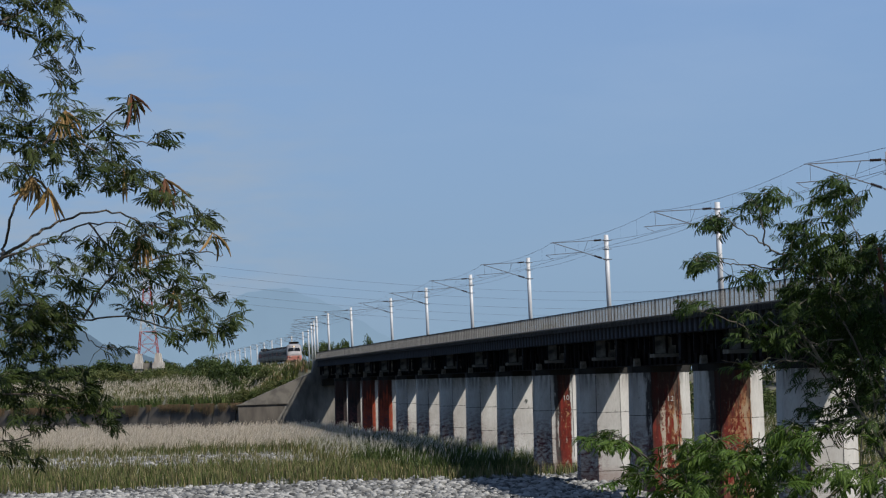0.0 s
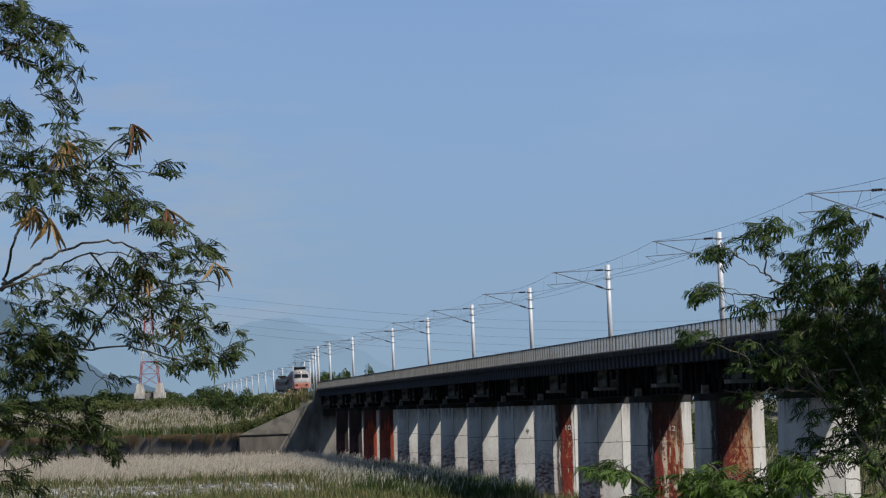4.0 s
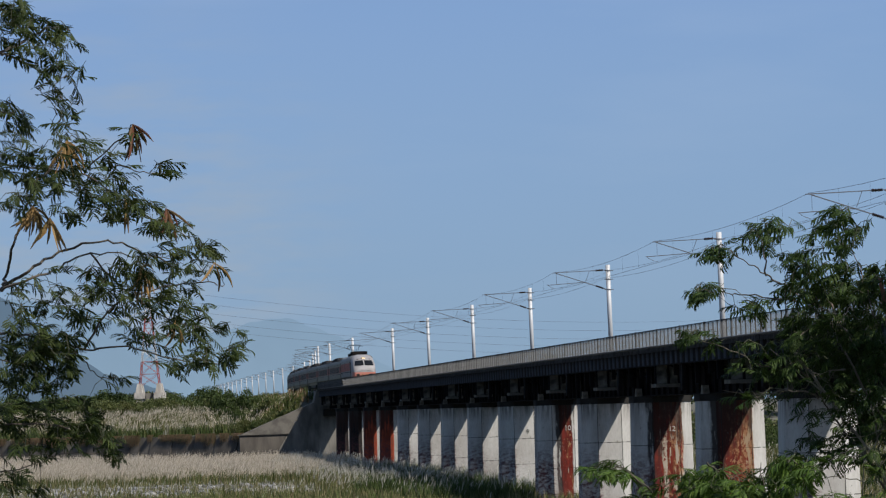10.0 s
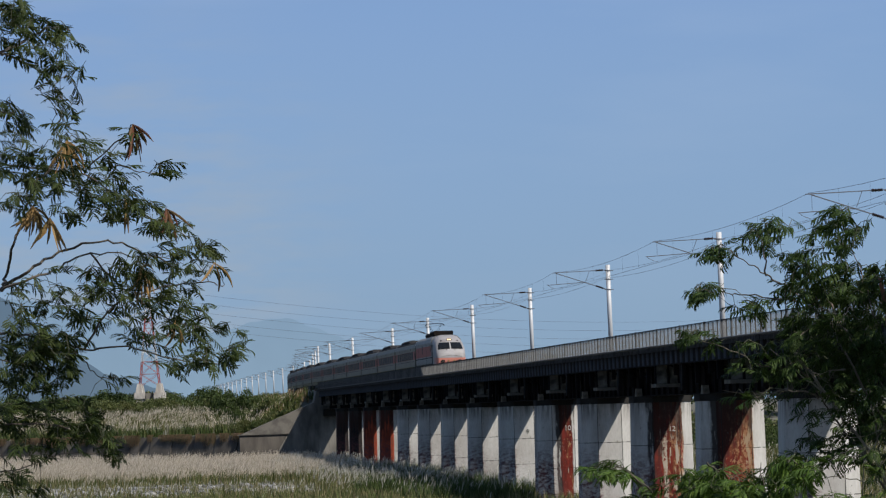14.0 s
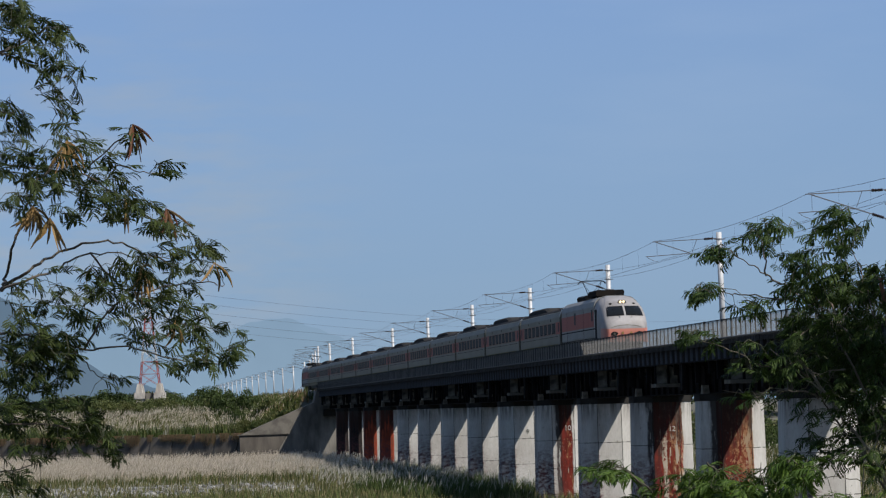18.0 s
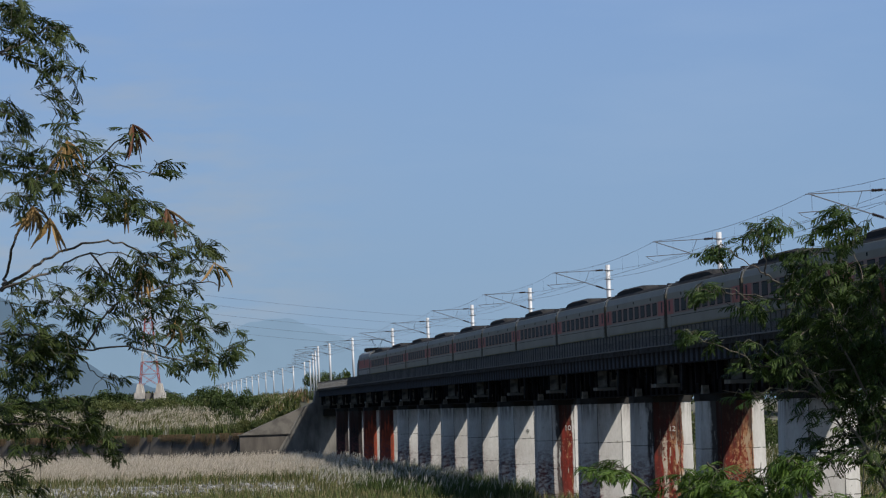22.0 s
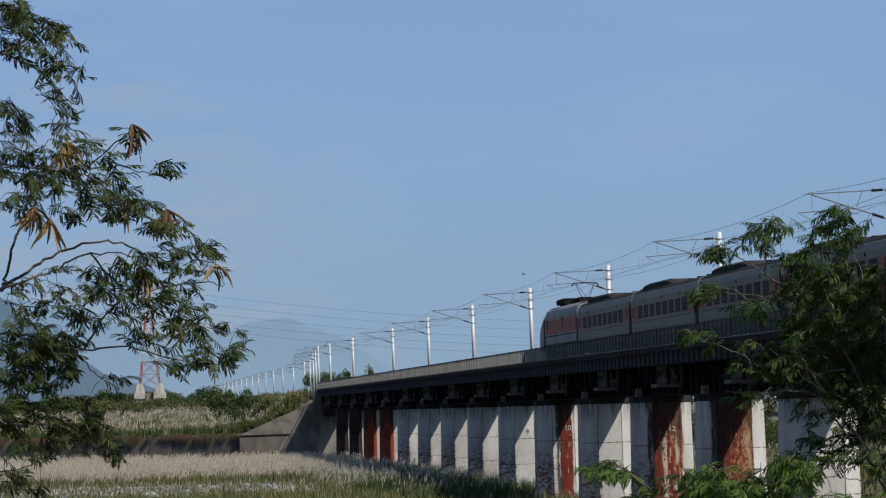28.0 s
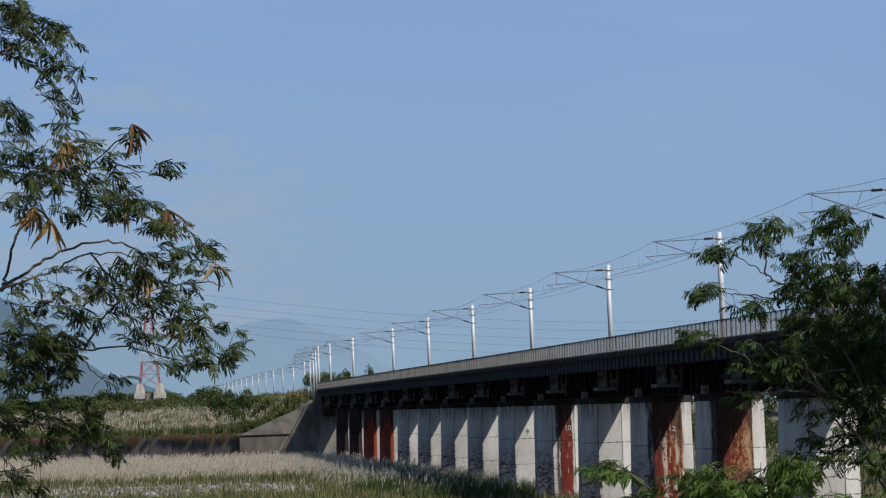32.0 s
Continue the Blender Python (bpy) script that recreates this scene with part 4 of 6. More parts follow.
def build_coach():
    L = COACH_LEN
    ob = thing("railway_coach", "grey railway coach with an orange window band and roof unit", "railway coach", pose(0, 0, 0), "coaches of the train")
    a, b = 0.28, L - 0.28
    g = Geo()
    g.rings([section(a, -0.06), section(a + 0.12), section(b - 0.12), section(b, -0.06)])
    part("body", g, COACH_GREY, ob)
    g = Geo()
    up = [(1.30, 3.36), (1.06, 3.54), (0.5, 3.66), (-0.5, 3.66), (-1.06, 3.54), (-1.30, 3.36)]
    g.rings([[(x, y, z) for x, z in up] for y in (a + 0.15, b - 0.15)])
    part("roof", g, COACH_ROOF, ob)
    for y in (a + 0.04, b - 0.04):
        coach_rim(ob, y)
    side_panel(ob, "window_band", 2.3, L - 2.3, 1.78, 2.62, COACH_BAND, 0.006)
    side_panel(ob, "end_band", a + 0.16, 2.29, 1.78, 2.62, COACH_ORANGE, 0.006)
    side_panel(ob, "end_band", L - 2.29, b - 0.16, 1.78, 2.62, COACH_ORANGE, 0.006)
    side_panel(ob, "waist_line", a + 0.16, b - 0.16, 1.62, 1.65, COACH_ROOF, 0.005)
    side_panel(ob, "skirt_line", a + 0.16, b - 0.16, 1.04, 1.10, SKIRT_LINE, 0.005, label="olive yellow line")
    ys = [3.35 + 1.93 * i for i in range(8)]
    for y in ys:
        side_panel(ob, "window_frame", y - 0.66, y + 0.66, 1.86, 2.57, RUBBER, 0.009, 0.02)
        side_panel(ob, "window", y - 0.58, y + 0.58, 1.91, 2.53, GLASS_DARK, 0.014, 0.02)
    for y in (1.15, L - 1.15):
        side_panel(ob, "door", y - 0.38, y + 0.38, 0.8, 1.77, COACH_GREY, 0.010)
        side_panel(ob, "door_window", y - 0.2, y + 0.2, 1.95, 2.55, GLASS_DARK, 0.014)
    for y in (4.6, 10.1, 15.6):
        side_panel(ob, "vent", y - 0.13, y + 0.13, 2.75, 2.9, STEEL_DARK, 0.008)
    g = Geo()
    ac = [(1.0, 3.5), (0.98, 3.8), (0.7, 3.93), (-0.7, 3.93), (-0.98, 3.8), (-1.0, 3.5)]
    lowp = [(x * 0.9, 3.5 + (z - 3.5) * 0.25) for x, z in ac]
    g.rings([[(x, 9.6, z) for x, z in lowp], [(x * 0.97, 10.2, 3.5 + (z - 3.5) * 0.8) for x, z in ac]] + [[(x, y, z) for x, z in ac] for y in (11.2, 17.3)] + [[(x * 0.97, 18.3, 3.5 + (z - 3.5) * 0.8) for x, z in ac], [(x, 19.0, z) for x, z in lowp]])
    part("roof_unit", g, COACH_ROOF, ob, "dark rounded air-conditioning unit")
    for y in (2.2, 4.8, 7.4):
        g = Geo()
        g.box(-0.35, 0.35, y - 0.3, y + 0.3, 3.6, 3.76)
        part("roof_vent", g, COACH_ROOF, ob)
    g = Geo()
    g.box(-1.3, 1.3, 5.2, L - 5.2, 0.35, 0.715)
    part("underframe_boxes", g, UNDER, ob)
    for y0, y1 in ((0.0, a - 0.001), (b + 0.001, L)):
        g = Geo()
        g.box(-0.6, 0.6, y0, y1, 0.95, 3.0)
        part("gangway", g, RUBBER, ob)
    for y in (3.1, L - 3.1):
        bogie(ob, y)
    return ob


NOSE_CURVE = ((0.0, 1.55, 1.12), (0.06, 1.75, 1.22), (0.18, 2.02, 1.31), (0.35, 2.28, 1.37), (0.6, 2.55, 1.41), (0.95, 2.82, 1.435), (1.4, 3.06, 1.45), (1.95, 3.27, 1.45), (2.6, 3.45, 1.45), (3.2, 3.56, 1.45), (3.8, 3.63, 1.45))


def nose_at(y):
    """The crown's height and the half width of the driving end, y metres behind its foremost point."""
    for (a, h, w), (b, k, v) in zip(NOSE_CURVE[:-1], NOSE_CURVE[1:]):
        if y <= b:
            t = (y - a) / (b - a)
            return h + (k - h) * t, w + (v - w) * t
    return 3.63, 1.45


def nose_section(y):
    hi, half = nose_at(y)
    lo = 0.66
    f = (hi - lo) / (3.63 - 0.72)
    up = ((0.94, 0.72), (1.0, 1.15), (1.0, 2.45), (0.975, 2.85), (0.9, 3.2), (0.72, 3.46), (0.4, 3.6))
    pts = [(w * half, lo + (z - 0.72) * f) for w, z in up]
    return [(w, y, z) for w, z in pts] + [(-w, y, z) for w, z in reversed(pts)]


def nose_skin(x, z):
    """How far back the face lies at a place on it."""
    x = abs(x)
    y = 0.0
    while y < 3.8:
        ring = nose_section(y)[:7]
        top = ring[6][2]
        for (w0, q, z0), (w1, q, z1) in zip(ring[:-1], ring[1:]):
            if w1 <= x <= w0:
                top = z0 + (z1 - z0) * (w0 - x) / max(1e-6, w0 - w1)
        if x <= ring[1][0] and top >= z:
            return y
        y += 0.01
    return y


def face_patch(ob, name, mat, outline, n, proud, label=""):
    """A piece that follows the face: outline gives the lower and upper edge as (x, z) pairs."""
    (a, b), (c, d) = outline
    g = Geo()
    front, k = [], 6
    for j in range(k + 1):
        v = j / k
        for i in range(n + 1):
            u = i / n
            x = (a[0] + (b[0] - a[0]) * u) * (1 - v) + (c[0] + (d[0] - c[0]) * u) * v
            z = (a[1] + (b[1] - a[1]) * u) * (1 - v) + (c[1] + (d[1] - c[1]) * u) * v
            front.append((x, nose_skin(x, z) - proud, z))
    g.v = front + [(x, y + 0.12, z) for x, y, z in front]
    o = len(front)
    for j in range(k):
        for i in range(n):
            q = j * (n + 1) + i
            g.f += [(q, q + 1, q + n + 2, q + n + 1)]
    rim = list(range(n + 1)) + [j * (n + 1) + n for j in range(1, k + 1)] + [k * (n + 1) + i for i in range(n - 1, -1, -1)] + [j * (n + 1) for j in range(k - 1, 0, -1)]
    for p, q in zip(rim, rim[1:] + rim[:1]):
        g.f.append((p, q, q + o, p + o))
    g.m = [0] * len(g.f)
    return part(name, g, mat, ob, label)


def build_loco():
    L = LOCO_LEN
    ob = thing("locomotive", "pale grey and orange electric locomotive with raised pantograph", "locomotive", pose(0, 0, 0), "locomotives of the train")
    g = Geo()
    g.smooth = True
    g.rings([nose_section(c[0]) for c in NOSE_CURVE])
    part("nose", g, NOSE_WHITE, ob, "cream white rounded nose")
    g = Geo()
    g.rings([section(3.78), section(L - 0.4), section(L - 0.28, -0.06)])
    part("body", g, LOCO_GREY, ob)
    # salmon band round the foot of the nose
    g = Geo()
    prof = [(nose_at(y)[1] + 0.014, y - 0.016) for y in (0.0, 0.06, 0.18, 0.35, 0.6, 0.95, 1.3)]
    path = [(-w, y) for w, y in reversed(prof)] + [(w, y) for w, y in prof]
    rows = [[(x, y, z) for x, y in path] for z in (0.70, 1.36)]
    rows.append([(x, y + 0.01, 1.44 + 0.10 * (abs(x) / 1.4) ** 3) for x, y in path])
    g.rings(rows, caps=False, closed=False)
    part("nose_band", g, NOSE_ORANGE, ob, "salmon orange band round the nose")
    for s in (-1, 1):
        face_patch(ob, "windscreen_frame", RUBBER, (((s * 0.06, 2.30), (s * 1.18, 2.25)), ((s * 0.06, 2.90), (s * 1.08, 2.87))), 10, 0.02)
        face_patch(ob, "windscreen", WINDSCREEN, (((s * 0.11, 2.35), (s * 1.12, 2.30)), ((s * 0.11, 2.85), (s * 1.03, 2.82))), 10, 0.045, "dark windscreen pane")
        g = Geo()
        g.tube([(s * 0.35, nose_skin(0.35, 2.18) - 0.06, 2.18), (s * 0.72, nose_skin(0.72, 2.74) - 0.06, 2.74)], 0.018, sides=4)
        part("wiper", g, RUBBER, ob)
        g = Geo()
        g.tube([(s * 0.80, -0.07, 1.20), (s * 0.80, 0.03, 1.20)], 0.125, sides=18)
        g.v = [(s * 0.80 + (x - s * 0.80) * 1.75, y, z) for x, y, z in g.v]
        rim = part("buffer_lamp", g, RUBBER, ob, "dark oval lamp")
        g = Geo()
        g.disc((s * 0.80, -0.075, 1.20), (0, 1, 0), 0.075, 0.03, 12)
        part("lamp_lens", g, LAMP_OFF, rim)
        g = Geo()
        g.disc((s * 0.27, -0.04, 1.24), (0, 1, 0), 0.08, 0.08, 12)
        part("tail_lamp", g, POD, ob)
        g = Geo()
        g.box(s * 0.75 - 0.07, s * 0.75 + 0.07, nose_skin(0.75, 3.0) - 0.03, nose_skin(0.75, 3.0) + 0.2, 2.98, 3.08)
        part("marker_lamp", g, STEEL_DARK, ob)
    yy = nose_skin(0.0, 3.08)
    g = Geo()
    for x in (-0.13, 0, 0.13):
        g.disc((x, yy + 0.03 + abs(x) * 0.02, 3.10), (0, 1, -0.45), 0.14, 0.14, 18)
    rim = part("headlamp_rim", g, STEEL_DARK, ob)
    g = Geo()
    for x in (-0.1, 0.1):
        g.disc((x, yy - 0.03, 3.13), (0, 1, -0.45), 0.075, 0.14, 14)
    part("headlamp", g, LAMP_LIT, rim, "pair of round lamp lenses")
    g = Geo()
    g.tube([(x, nose_skin(x, 1.72 - 0.16 * x * x) - 0.012, 1.72 - 0.16 * x * x) for x in (-1.0, -0.75, -0.5, -0.25, 0, 0.25, 0.5, 0.75, 1.0)], 0.016, sides=4)
    part("nose_crease", g, COACH_GREY, ob)
    g = Geo()
    g.box(-0.95, 0.95, 0.05, 0.3, 0.25, 0.66)
    part("cowcatcher", g, UNDER, ob)
    g = Geo()
    g.tube([(0, -0.35, 0.80), (0, 0.1, 0.80)], 0.11, sides=8)
    part("coupler", g, UNDER, ob)
    side_panel(ob, "orange_flank", 3.9, L - 0.45, 1.74, 2.66, COACH_ORANGE, 0.006)
    side_panel(ob, "waist_line", 3.3, L - 0.45, 1.58, 1.64, STEEL_DARK, 0.005)
    side_panel(ob, "skirt_line", 3.3, L - 0.45, 1.02, 1.06, STEEL_DARK, 0.005)
    side_panel(ob, "cab_door", 2.75, 3.45, 0.85, 2.75, COACH_ROOF, 0.010)
    side_panel(ob, "cab_window", 4.3, 4.85, 2.1, 2.80, GLASS_DARK, 0.012)
    side_panel(ob, "rear_window", 11.2, 11.75, 2.05, 2.80, GLASS_DARK, 0.012)
    for y in (8.0, 14.9):
        side_panel(ob, "seam", y - 0.02, y + 0.02, 1.1, 3.0, STEEL_DARK, 0.009)
    coach_rim(ob, L - 0.25)
    for y0, y1 in ((L - 0.2, L),):
        g = Geo()
        g.box(-0.6, 0.6, y0, y1, 0.95, 3.0)
        part("gangway", g, RUBBER, ob)
    g = Geo()
    hood = [(0.9, 3.66), (0.95, 3.92), (0.85, 4.04), (-0.85, 4.04), (-0.95, 3.92), (-0.9, 3.66)]
    g.rings([[(x, y, z) for x, z in hood] for y in (5.7, 9.0)])
    for y in (6.1, 8.6):
        g.box(-0.7, 0.7, y - 0.25, y + 0.25, 3.5, 3.75)
    part("roof_unit", g, STEEL_DARK, ob, "black roof equipment box")
    g = Geo()
    g.rings([[(x * 0.8, y, 3.2 + (z - 3.2) * 0.85) for x, z in hood] for y in (11.2, 14.6)])
    part("roof_box", g, STEEL_DARK, ob)
    # pantograph
    py = 12.8
    pan = Geo()
    pan.box(-0.7, 0.7, py - 0.8, py + 0.8, 3.72, 3.78)
    for s in (-1, 1):
        for k in (-0.6, 0.6):
            pan.tube([(s * 0.55, py + k, 3.5), (s * 0.55, py + k, 3.74)], 0.06)
    p = part("pantograph", pan, STEEL_DARK, ob)
    g = Geo()
    for s in (-1, 1):
        g.tube([(s * 0.16, py + 0.35, 3.78), (s * 0.42, py - 0.15, 4.3), (s * 0.66, py, 4.86)], 0.022, sides=5)
        g.tube([(s * 0.16, py + 0.35, 3.78), (-s * 0.66, py, 4.86)], 0.012, sides=4)
    part("pantograph_arm", g, STEEL_DARK, p)
    for k in (-0.16, 0.16):
        g = Geo()
        g.tube([(-0.95, py + k, 4.70), (-0.8, py + k, 4.84), (-0.62, py + k, 4.88), (0.62, py + k, 4.88), (0.8, py + k, 4.84), (0.95, py + k, 4.70)], 0.025, sides=5)
        part("collector_strip", g, STEEL_DARK, p)
    # stretched 6% in height so that its outline fits the camera's view
    for piece in ob.children:
        piece.matrix_basis = Matrix.Diagonal((1, 1, 1.06, 1))
    for y in (3.6, L - 3.4):
        bogie(ob, y)
    return ob


LOCO_HEAD = build_loco()
LOCO_TAIL = build_loco()
COACH = build_coach()
COACHES = [COACH] + [copy_thing(COACH, pose(0, 0, 0)) for i in range(11)]

# where the train's nose stands along the line
NOSE = ((0, 580.0), (2.5, 528.0), (4.5, 487.8), (6, 457.5), (7.5, 427.5), (9, 397.2), (13, 309.4), (17, 216.9), (19, 169.9), (23, 70.5), (28, -53.8), (32, -153.0))


def nose_y(t):
    for i in range(len(NOSE) - 1):
        (a, p), (b, q) = NOSE[i], NOSE[i + 1]
        if t <= b:
            o, e = NOSE[max(0, i - 1)], NOSE[min(len(NOSE) - 1, i + 2)]
            m0, m1 = (q - o[1]) / (b - o[0]), (e[1] - p) / (e[0] - a)
            u, w = (t - a) / (b - a), b - a
            return (2 * u ** 3 - 3 * u ** 2 + 1) * p + (u ** 3 - 2 * u ** 2 + u) * w * m0 + (3 * u ** 2 - 2 * u ** 3) * q + (u ** 3 - u ** 2) * w * m1
    return NOSE[-1][1]


def car_pose(back, length, t, turned=False):
    """The pose of a vehicle whose front lies that far behind the nose."""
    c = 0.9931
    y0 = nose_y(t) + back * c
    a = on_track(y0 + 3.2 * c)
    b = on_track(y0 + (length - 3.2) * c)
    d = (b - a).normalized()
    p = a - d * 3.2
    if turned:
        p = p + d * length
        d = -d
    return pose(p.x, p.y, p.z, math.degrees(math.asin(d.z)), 0, math.degrees(math.atan2(-d.x, d.y)))


# ---------------------------------------------------------------- grass, reeds, stones
def joined(name, verts, faces, mats, index, label, category):
    me = bpy.data.meshes.new(name)
    me.from_pydata(verts, [], faces)
    for m in mats:
        me.materials.append(m)
    me.polygons.foreach_set("material_index", index)
    me.update()
    return tagged(new(name, me), label, category, kind="stuff")


def grass(name, label, category, spots, rng, tall, blades, plume, mats, wide=0.03, lean=0.35):
    """Tufts of bent blades; some stems end in a feathery plume. spots: rows of x, y, z."""
    vs, fs, mi = [], [], []
    for x, y, z in spots:
        h0 = tall * rng.uniform(0.65, 1.2)
        for i in range(blades):
            a = rng.uniform(0, 6.283)
            bx, by = x + rng.gauss(0, 0.16), y + rng.gauss(0, 0.16)
            h = h0 * rng.uniform(0.55, 1.05)
            w = wide * rng.uniform(0.6, 1.3)
            ca, sa = math.cos(a), math.sin(a)
            le = h * rng.uniform(0.1, lean)
            k = len(vs)
            vs += [(bx - w * sa, by + w * ca, z - 0.05), (bx + w * sa, by - w * ca, z - 0.05),
                   (bx + w * 0.7 * sa + le * 0.35 * ca, by - w * 0.7 * ca + le * 0.35 * sa, z + h * 0.6), (bx - w * 0.7 * sa + le * 0.35 * ca, by + w * 0.7 * ca + le * 0.35 * sa, z + h * 0.6),
                   (bx + le * ca, by + le * sa, z + h)]
            fs += [(k, k + 1, k + 2, k + 3), (k + 3, k + 2, k + 4)]
            mi += [0 if i % 3 else 1] * 2
        n = int(plume + rng.random())
        for i in range(n):
            bx, by = x + rng.gauss(0, 0.3), y + rng.gauss(0, 0.3)
            h = h0 * rng.uniform(0.9, 1.25)
            pl = rng.uniform(0.4, 0.75)
            w = rng.uniform(0.018, 0.038)
            lx = rng.uniform(-0.05, 0.4)
            k = len(vs)
            vs += [(bx, by, z + h - pl), (bx + w + lx * 0.4, by, z + h - pl * 0.45), (bx + lx, by, z + h), (bx - w + lx * 0.4, by, z + h - pl * 0.55),
                   (bx + lx * 0.4, by + w, z + h - pl * 0.5), (bx + lx * 0.4, by - w, z + h - pl * 0.5),
                   (bx - 0.007, by, z), (bx + 0.007, by, z)]
            fs += [(k, k + 1, k + 2, k + 3), (k, k + 4, k + 2, k + 5), (k + 6, k + 7, k)]
            mi += [2, 2, 1]
    return joined(name, vs, fs, mats, mi, label, category)


def scatter(rng, n, x0, x1, y0, y1, keep):
    out = []
    for i in range(n):
        x, y = rng.uniform(x0, x1), rng.uniform(y0, y1)
        if rng.random() < keep(x, y):
            out.append((x, y, height(x, y)))
    return out


def wave(x, y, s, k):
    return noise.noise((x * s, y * s, k))


def band(y, a, b, soft):
    return smooth(a - soft, a + soft, y) * (1 - smooth(b - soft, b + soft, y))


def near_pier(x, y):
    return min((x - track_x(pier_y(n))) ** 2 + (y - pier_y(n)) ** 2 for n in range(1, 16)) < 4.0


rng = random.Random(5)


# the low green sward between the two banks of stones
spots = scatter(rng, 16000, -46, 30, 205, 300, lambda x, y: (0 if near_pier(x, y) else 1) * max(
    band(y + 7 * wave(x, y, 0.05, 3) - 0.12 * x, 216, 262, 3), 0.0 if x < track_x(y) - 12 else band(y, 222, 300, 4)) * (0.7 + 0.5 * wave(x, y, 0.12, 8)))
grass("green_grass", "tall green riverbed grass in tufts", "grass", spots, rng, 1.05, 8, 0.02, [BLADE, BLADE_DRY, PLUME_WHITE], 0.035)
# grass with white plumes about the feet of the farther piers
spots = scatter(rng, 13000, -36, 16, 262, 384, lambda x, y: (0 if near_pier(x, y) else 1) * smooth(track_x(y) - 15 + 5 * wave(x, y, 0.08, 2), track_x(y) - 8, x) * (0.75 + 0.5 * wave(x, y, 0.1, 6)))
grass("plumed_grass", "green reed grass with white plumes by the piers", "grass", spots, rng, 1.6, 10, 2.8, [BLADE, BLADE_DRY, PLUME_WHITE], 0.035, 0.55)
# tall grass about nearer piers; the bridge's shade is put into its darker green
spots = scatter(rng, 7000, -8, 20, 222, 330, lambda x, y: (0 if near_pier(x, y) else 1) * (1 if -11 < x - track_x(y) + 3 * wave(x, y, 0.1, 21) < 4 else 0) * (0.8 + 0.5 * wave(x, y, 0.12, 22)))
grass("pier_grass", "tall grass about the piers with the bridge's shade in its dark green", "grass", spots, rng, 1.75, 11, 0.6, [BUSH, BLADE, PLUME_WHITE], 0.035, 0.6)
# rank grass on the far side of the bridge
spots = scatter(rng, 9000, 12, 62, 190, 420, lambda x, y: (1 if track_x(y) + 3 < x < 0.155 * y and x > 0.06 * y else 0) * (0 if near_pier(x, y) else 1))
grass("far_side_grass", "rank green grass beyond the bridge", "grass", spots, rng, 1.5, 7, 0.5, [BLADE, BLADE_DRY, PLUME_WHITE], 0.05)
# thin tufts on the second bank of stones
spots = scatter(rng, 5500, -60, 6, 250, 314, lambda x, y: 0.40 + 0.7 * wave(x, y, 0.13, 5))
grass("sparse_grass", "sparse pale grass tufts among stones", "grass", spots, rng, 0.75, 6, 0.7, [BLADE_DRY, BLADE, PLUME_WHITE], 0.03)
# the wide field of reeds before the river wall
spots = scatter(rng, 24000, -80, 26, 308, 470, lambda x, y: (0 if near_pier(x, y) else 1) * (1 if levee_depth(x, y) < -2.5 else 0) * (1 if abs(x - track_x(y)) > 4 or y < 395 else 0)
                * (1 if y > 378 else 1 - smooth(track_x(y) - 12, track_x(y) - 8, x + 5 * wave(x, y, 0.1, 3))) * smooth(310 + 10 * wave(x, 0, 0.08, 7), 318 + 10 * wave(x, 0, 0.08, 7), y) * (0.8 + 0.5 * wave(x, y, 0.07, 11)))
grass("reed_field", "wide field of pinkish-beige plumed reeds", "reeds", spots, rng, 1.6, 4, 8.0, [BLADE_DRY, BLADE, PLUME], 0.03, 0.25)
# reeds behind the wall, with a green fringe hanging over its crest
spots = scatter(rng, 16000, -130, -8, 424, 620, lambda x, y: (1 if 6 < levee_depth(x, y) < 50 else 0) * (1 if abs(x - track_x(y)) > 9 else 0) * (0.75 + 0.6 * wave(x, y, 0.06, 13)))
grass("berm_reeds", "beige plumed reeds on the berm behind the wall", "reeds", spots, rng, 1.75, 5, 4.4, [BLADE, BLADE_DRY, PLUME], 0.045, 0.25)
spots = scatter(rng, 14000, -130, -8, 424, 620, lambda x, y: 1 if 1.2 < levee_depth(x, y) < 8.5 else 0)
grass("crest_grass", "dark green grass fringe on the wall's crest", "grass", spots, rng, 1.7, 9, 0.05, [BUSH, BLADE, PLUME], 0.06, 0.6)


def hanging_grass():
    """Dead grass that falls over the wall's edge in clumps."""
    vs, fs, mi = [], [], []
    a, d = Vector((-28.9, 418.7, 0)), Vector((-0.80, 0.60, 0)).normalized()
    out = Vector((-d.y, d.x, 0))
    for i in range(15000):
        s = rng.uniform(-4, 118)
        if wave(s, 0, 0.45, 31) < -0.08:
            continue
        p = a + d * s + out * rng.uniform(0.1, 0.55)
        z = 4.38 + rng.uniform(0, 0.15)
        f = rng.uniform(0.5, 1.9) * (0.6 + 0.8 * max(0, wave(s, 3, 0.45, 31)))
        q = p + out * rng.uniform(0.25, 0.5) + d * rng.gauss(0, 0.15)
        e = q + out * rng.uniform(0.1, 0.3) + d * rng.gauss(0, 0.2)
        w = d * rng.uniform(0.02, 0.05)
        k = len(vs)
        vs += [p - w + Vector((0, 0, z)), p + w + Vector((0, 0, z)), q + w + Vector((0, 0, z + 0.12)), q - w + Vector((0, 0, z + 0.12)), e + Vector((0, 0, z - f))]
        fs += [(k, k + 1, k + 2, k + 3), (k + 3, k + 2, k + 4)]
        mi += [i % 3 and 1] * 2
    joined("dry_fringe", [tuple(v) for v in vs], fs, [BLADE_DRY, BARK_PALE], mi, "dry brown grass hanging over the river wall", "grass")


hanging_grass()
# rough growth on the railway embankment
spots = scatter(rng, 14000, -75, 0, 424, 760, lambda x, y: 1 if 3.8 < abs(x - track_x(y)) < 12 and x < track_x(y) else 0)
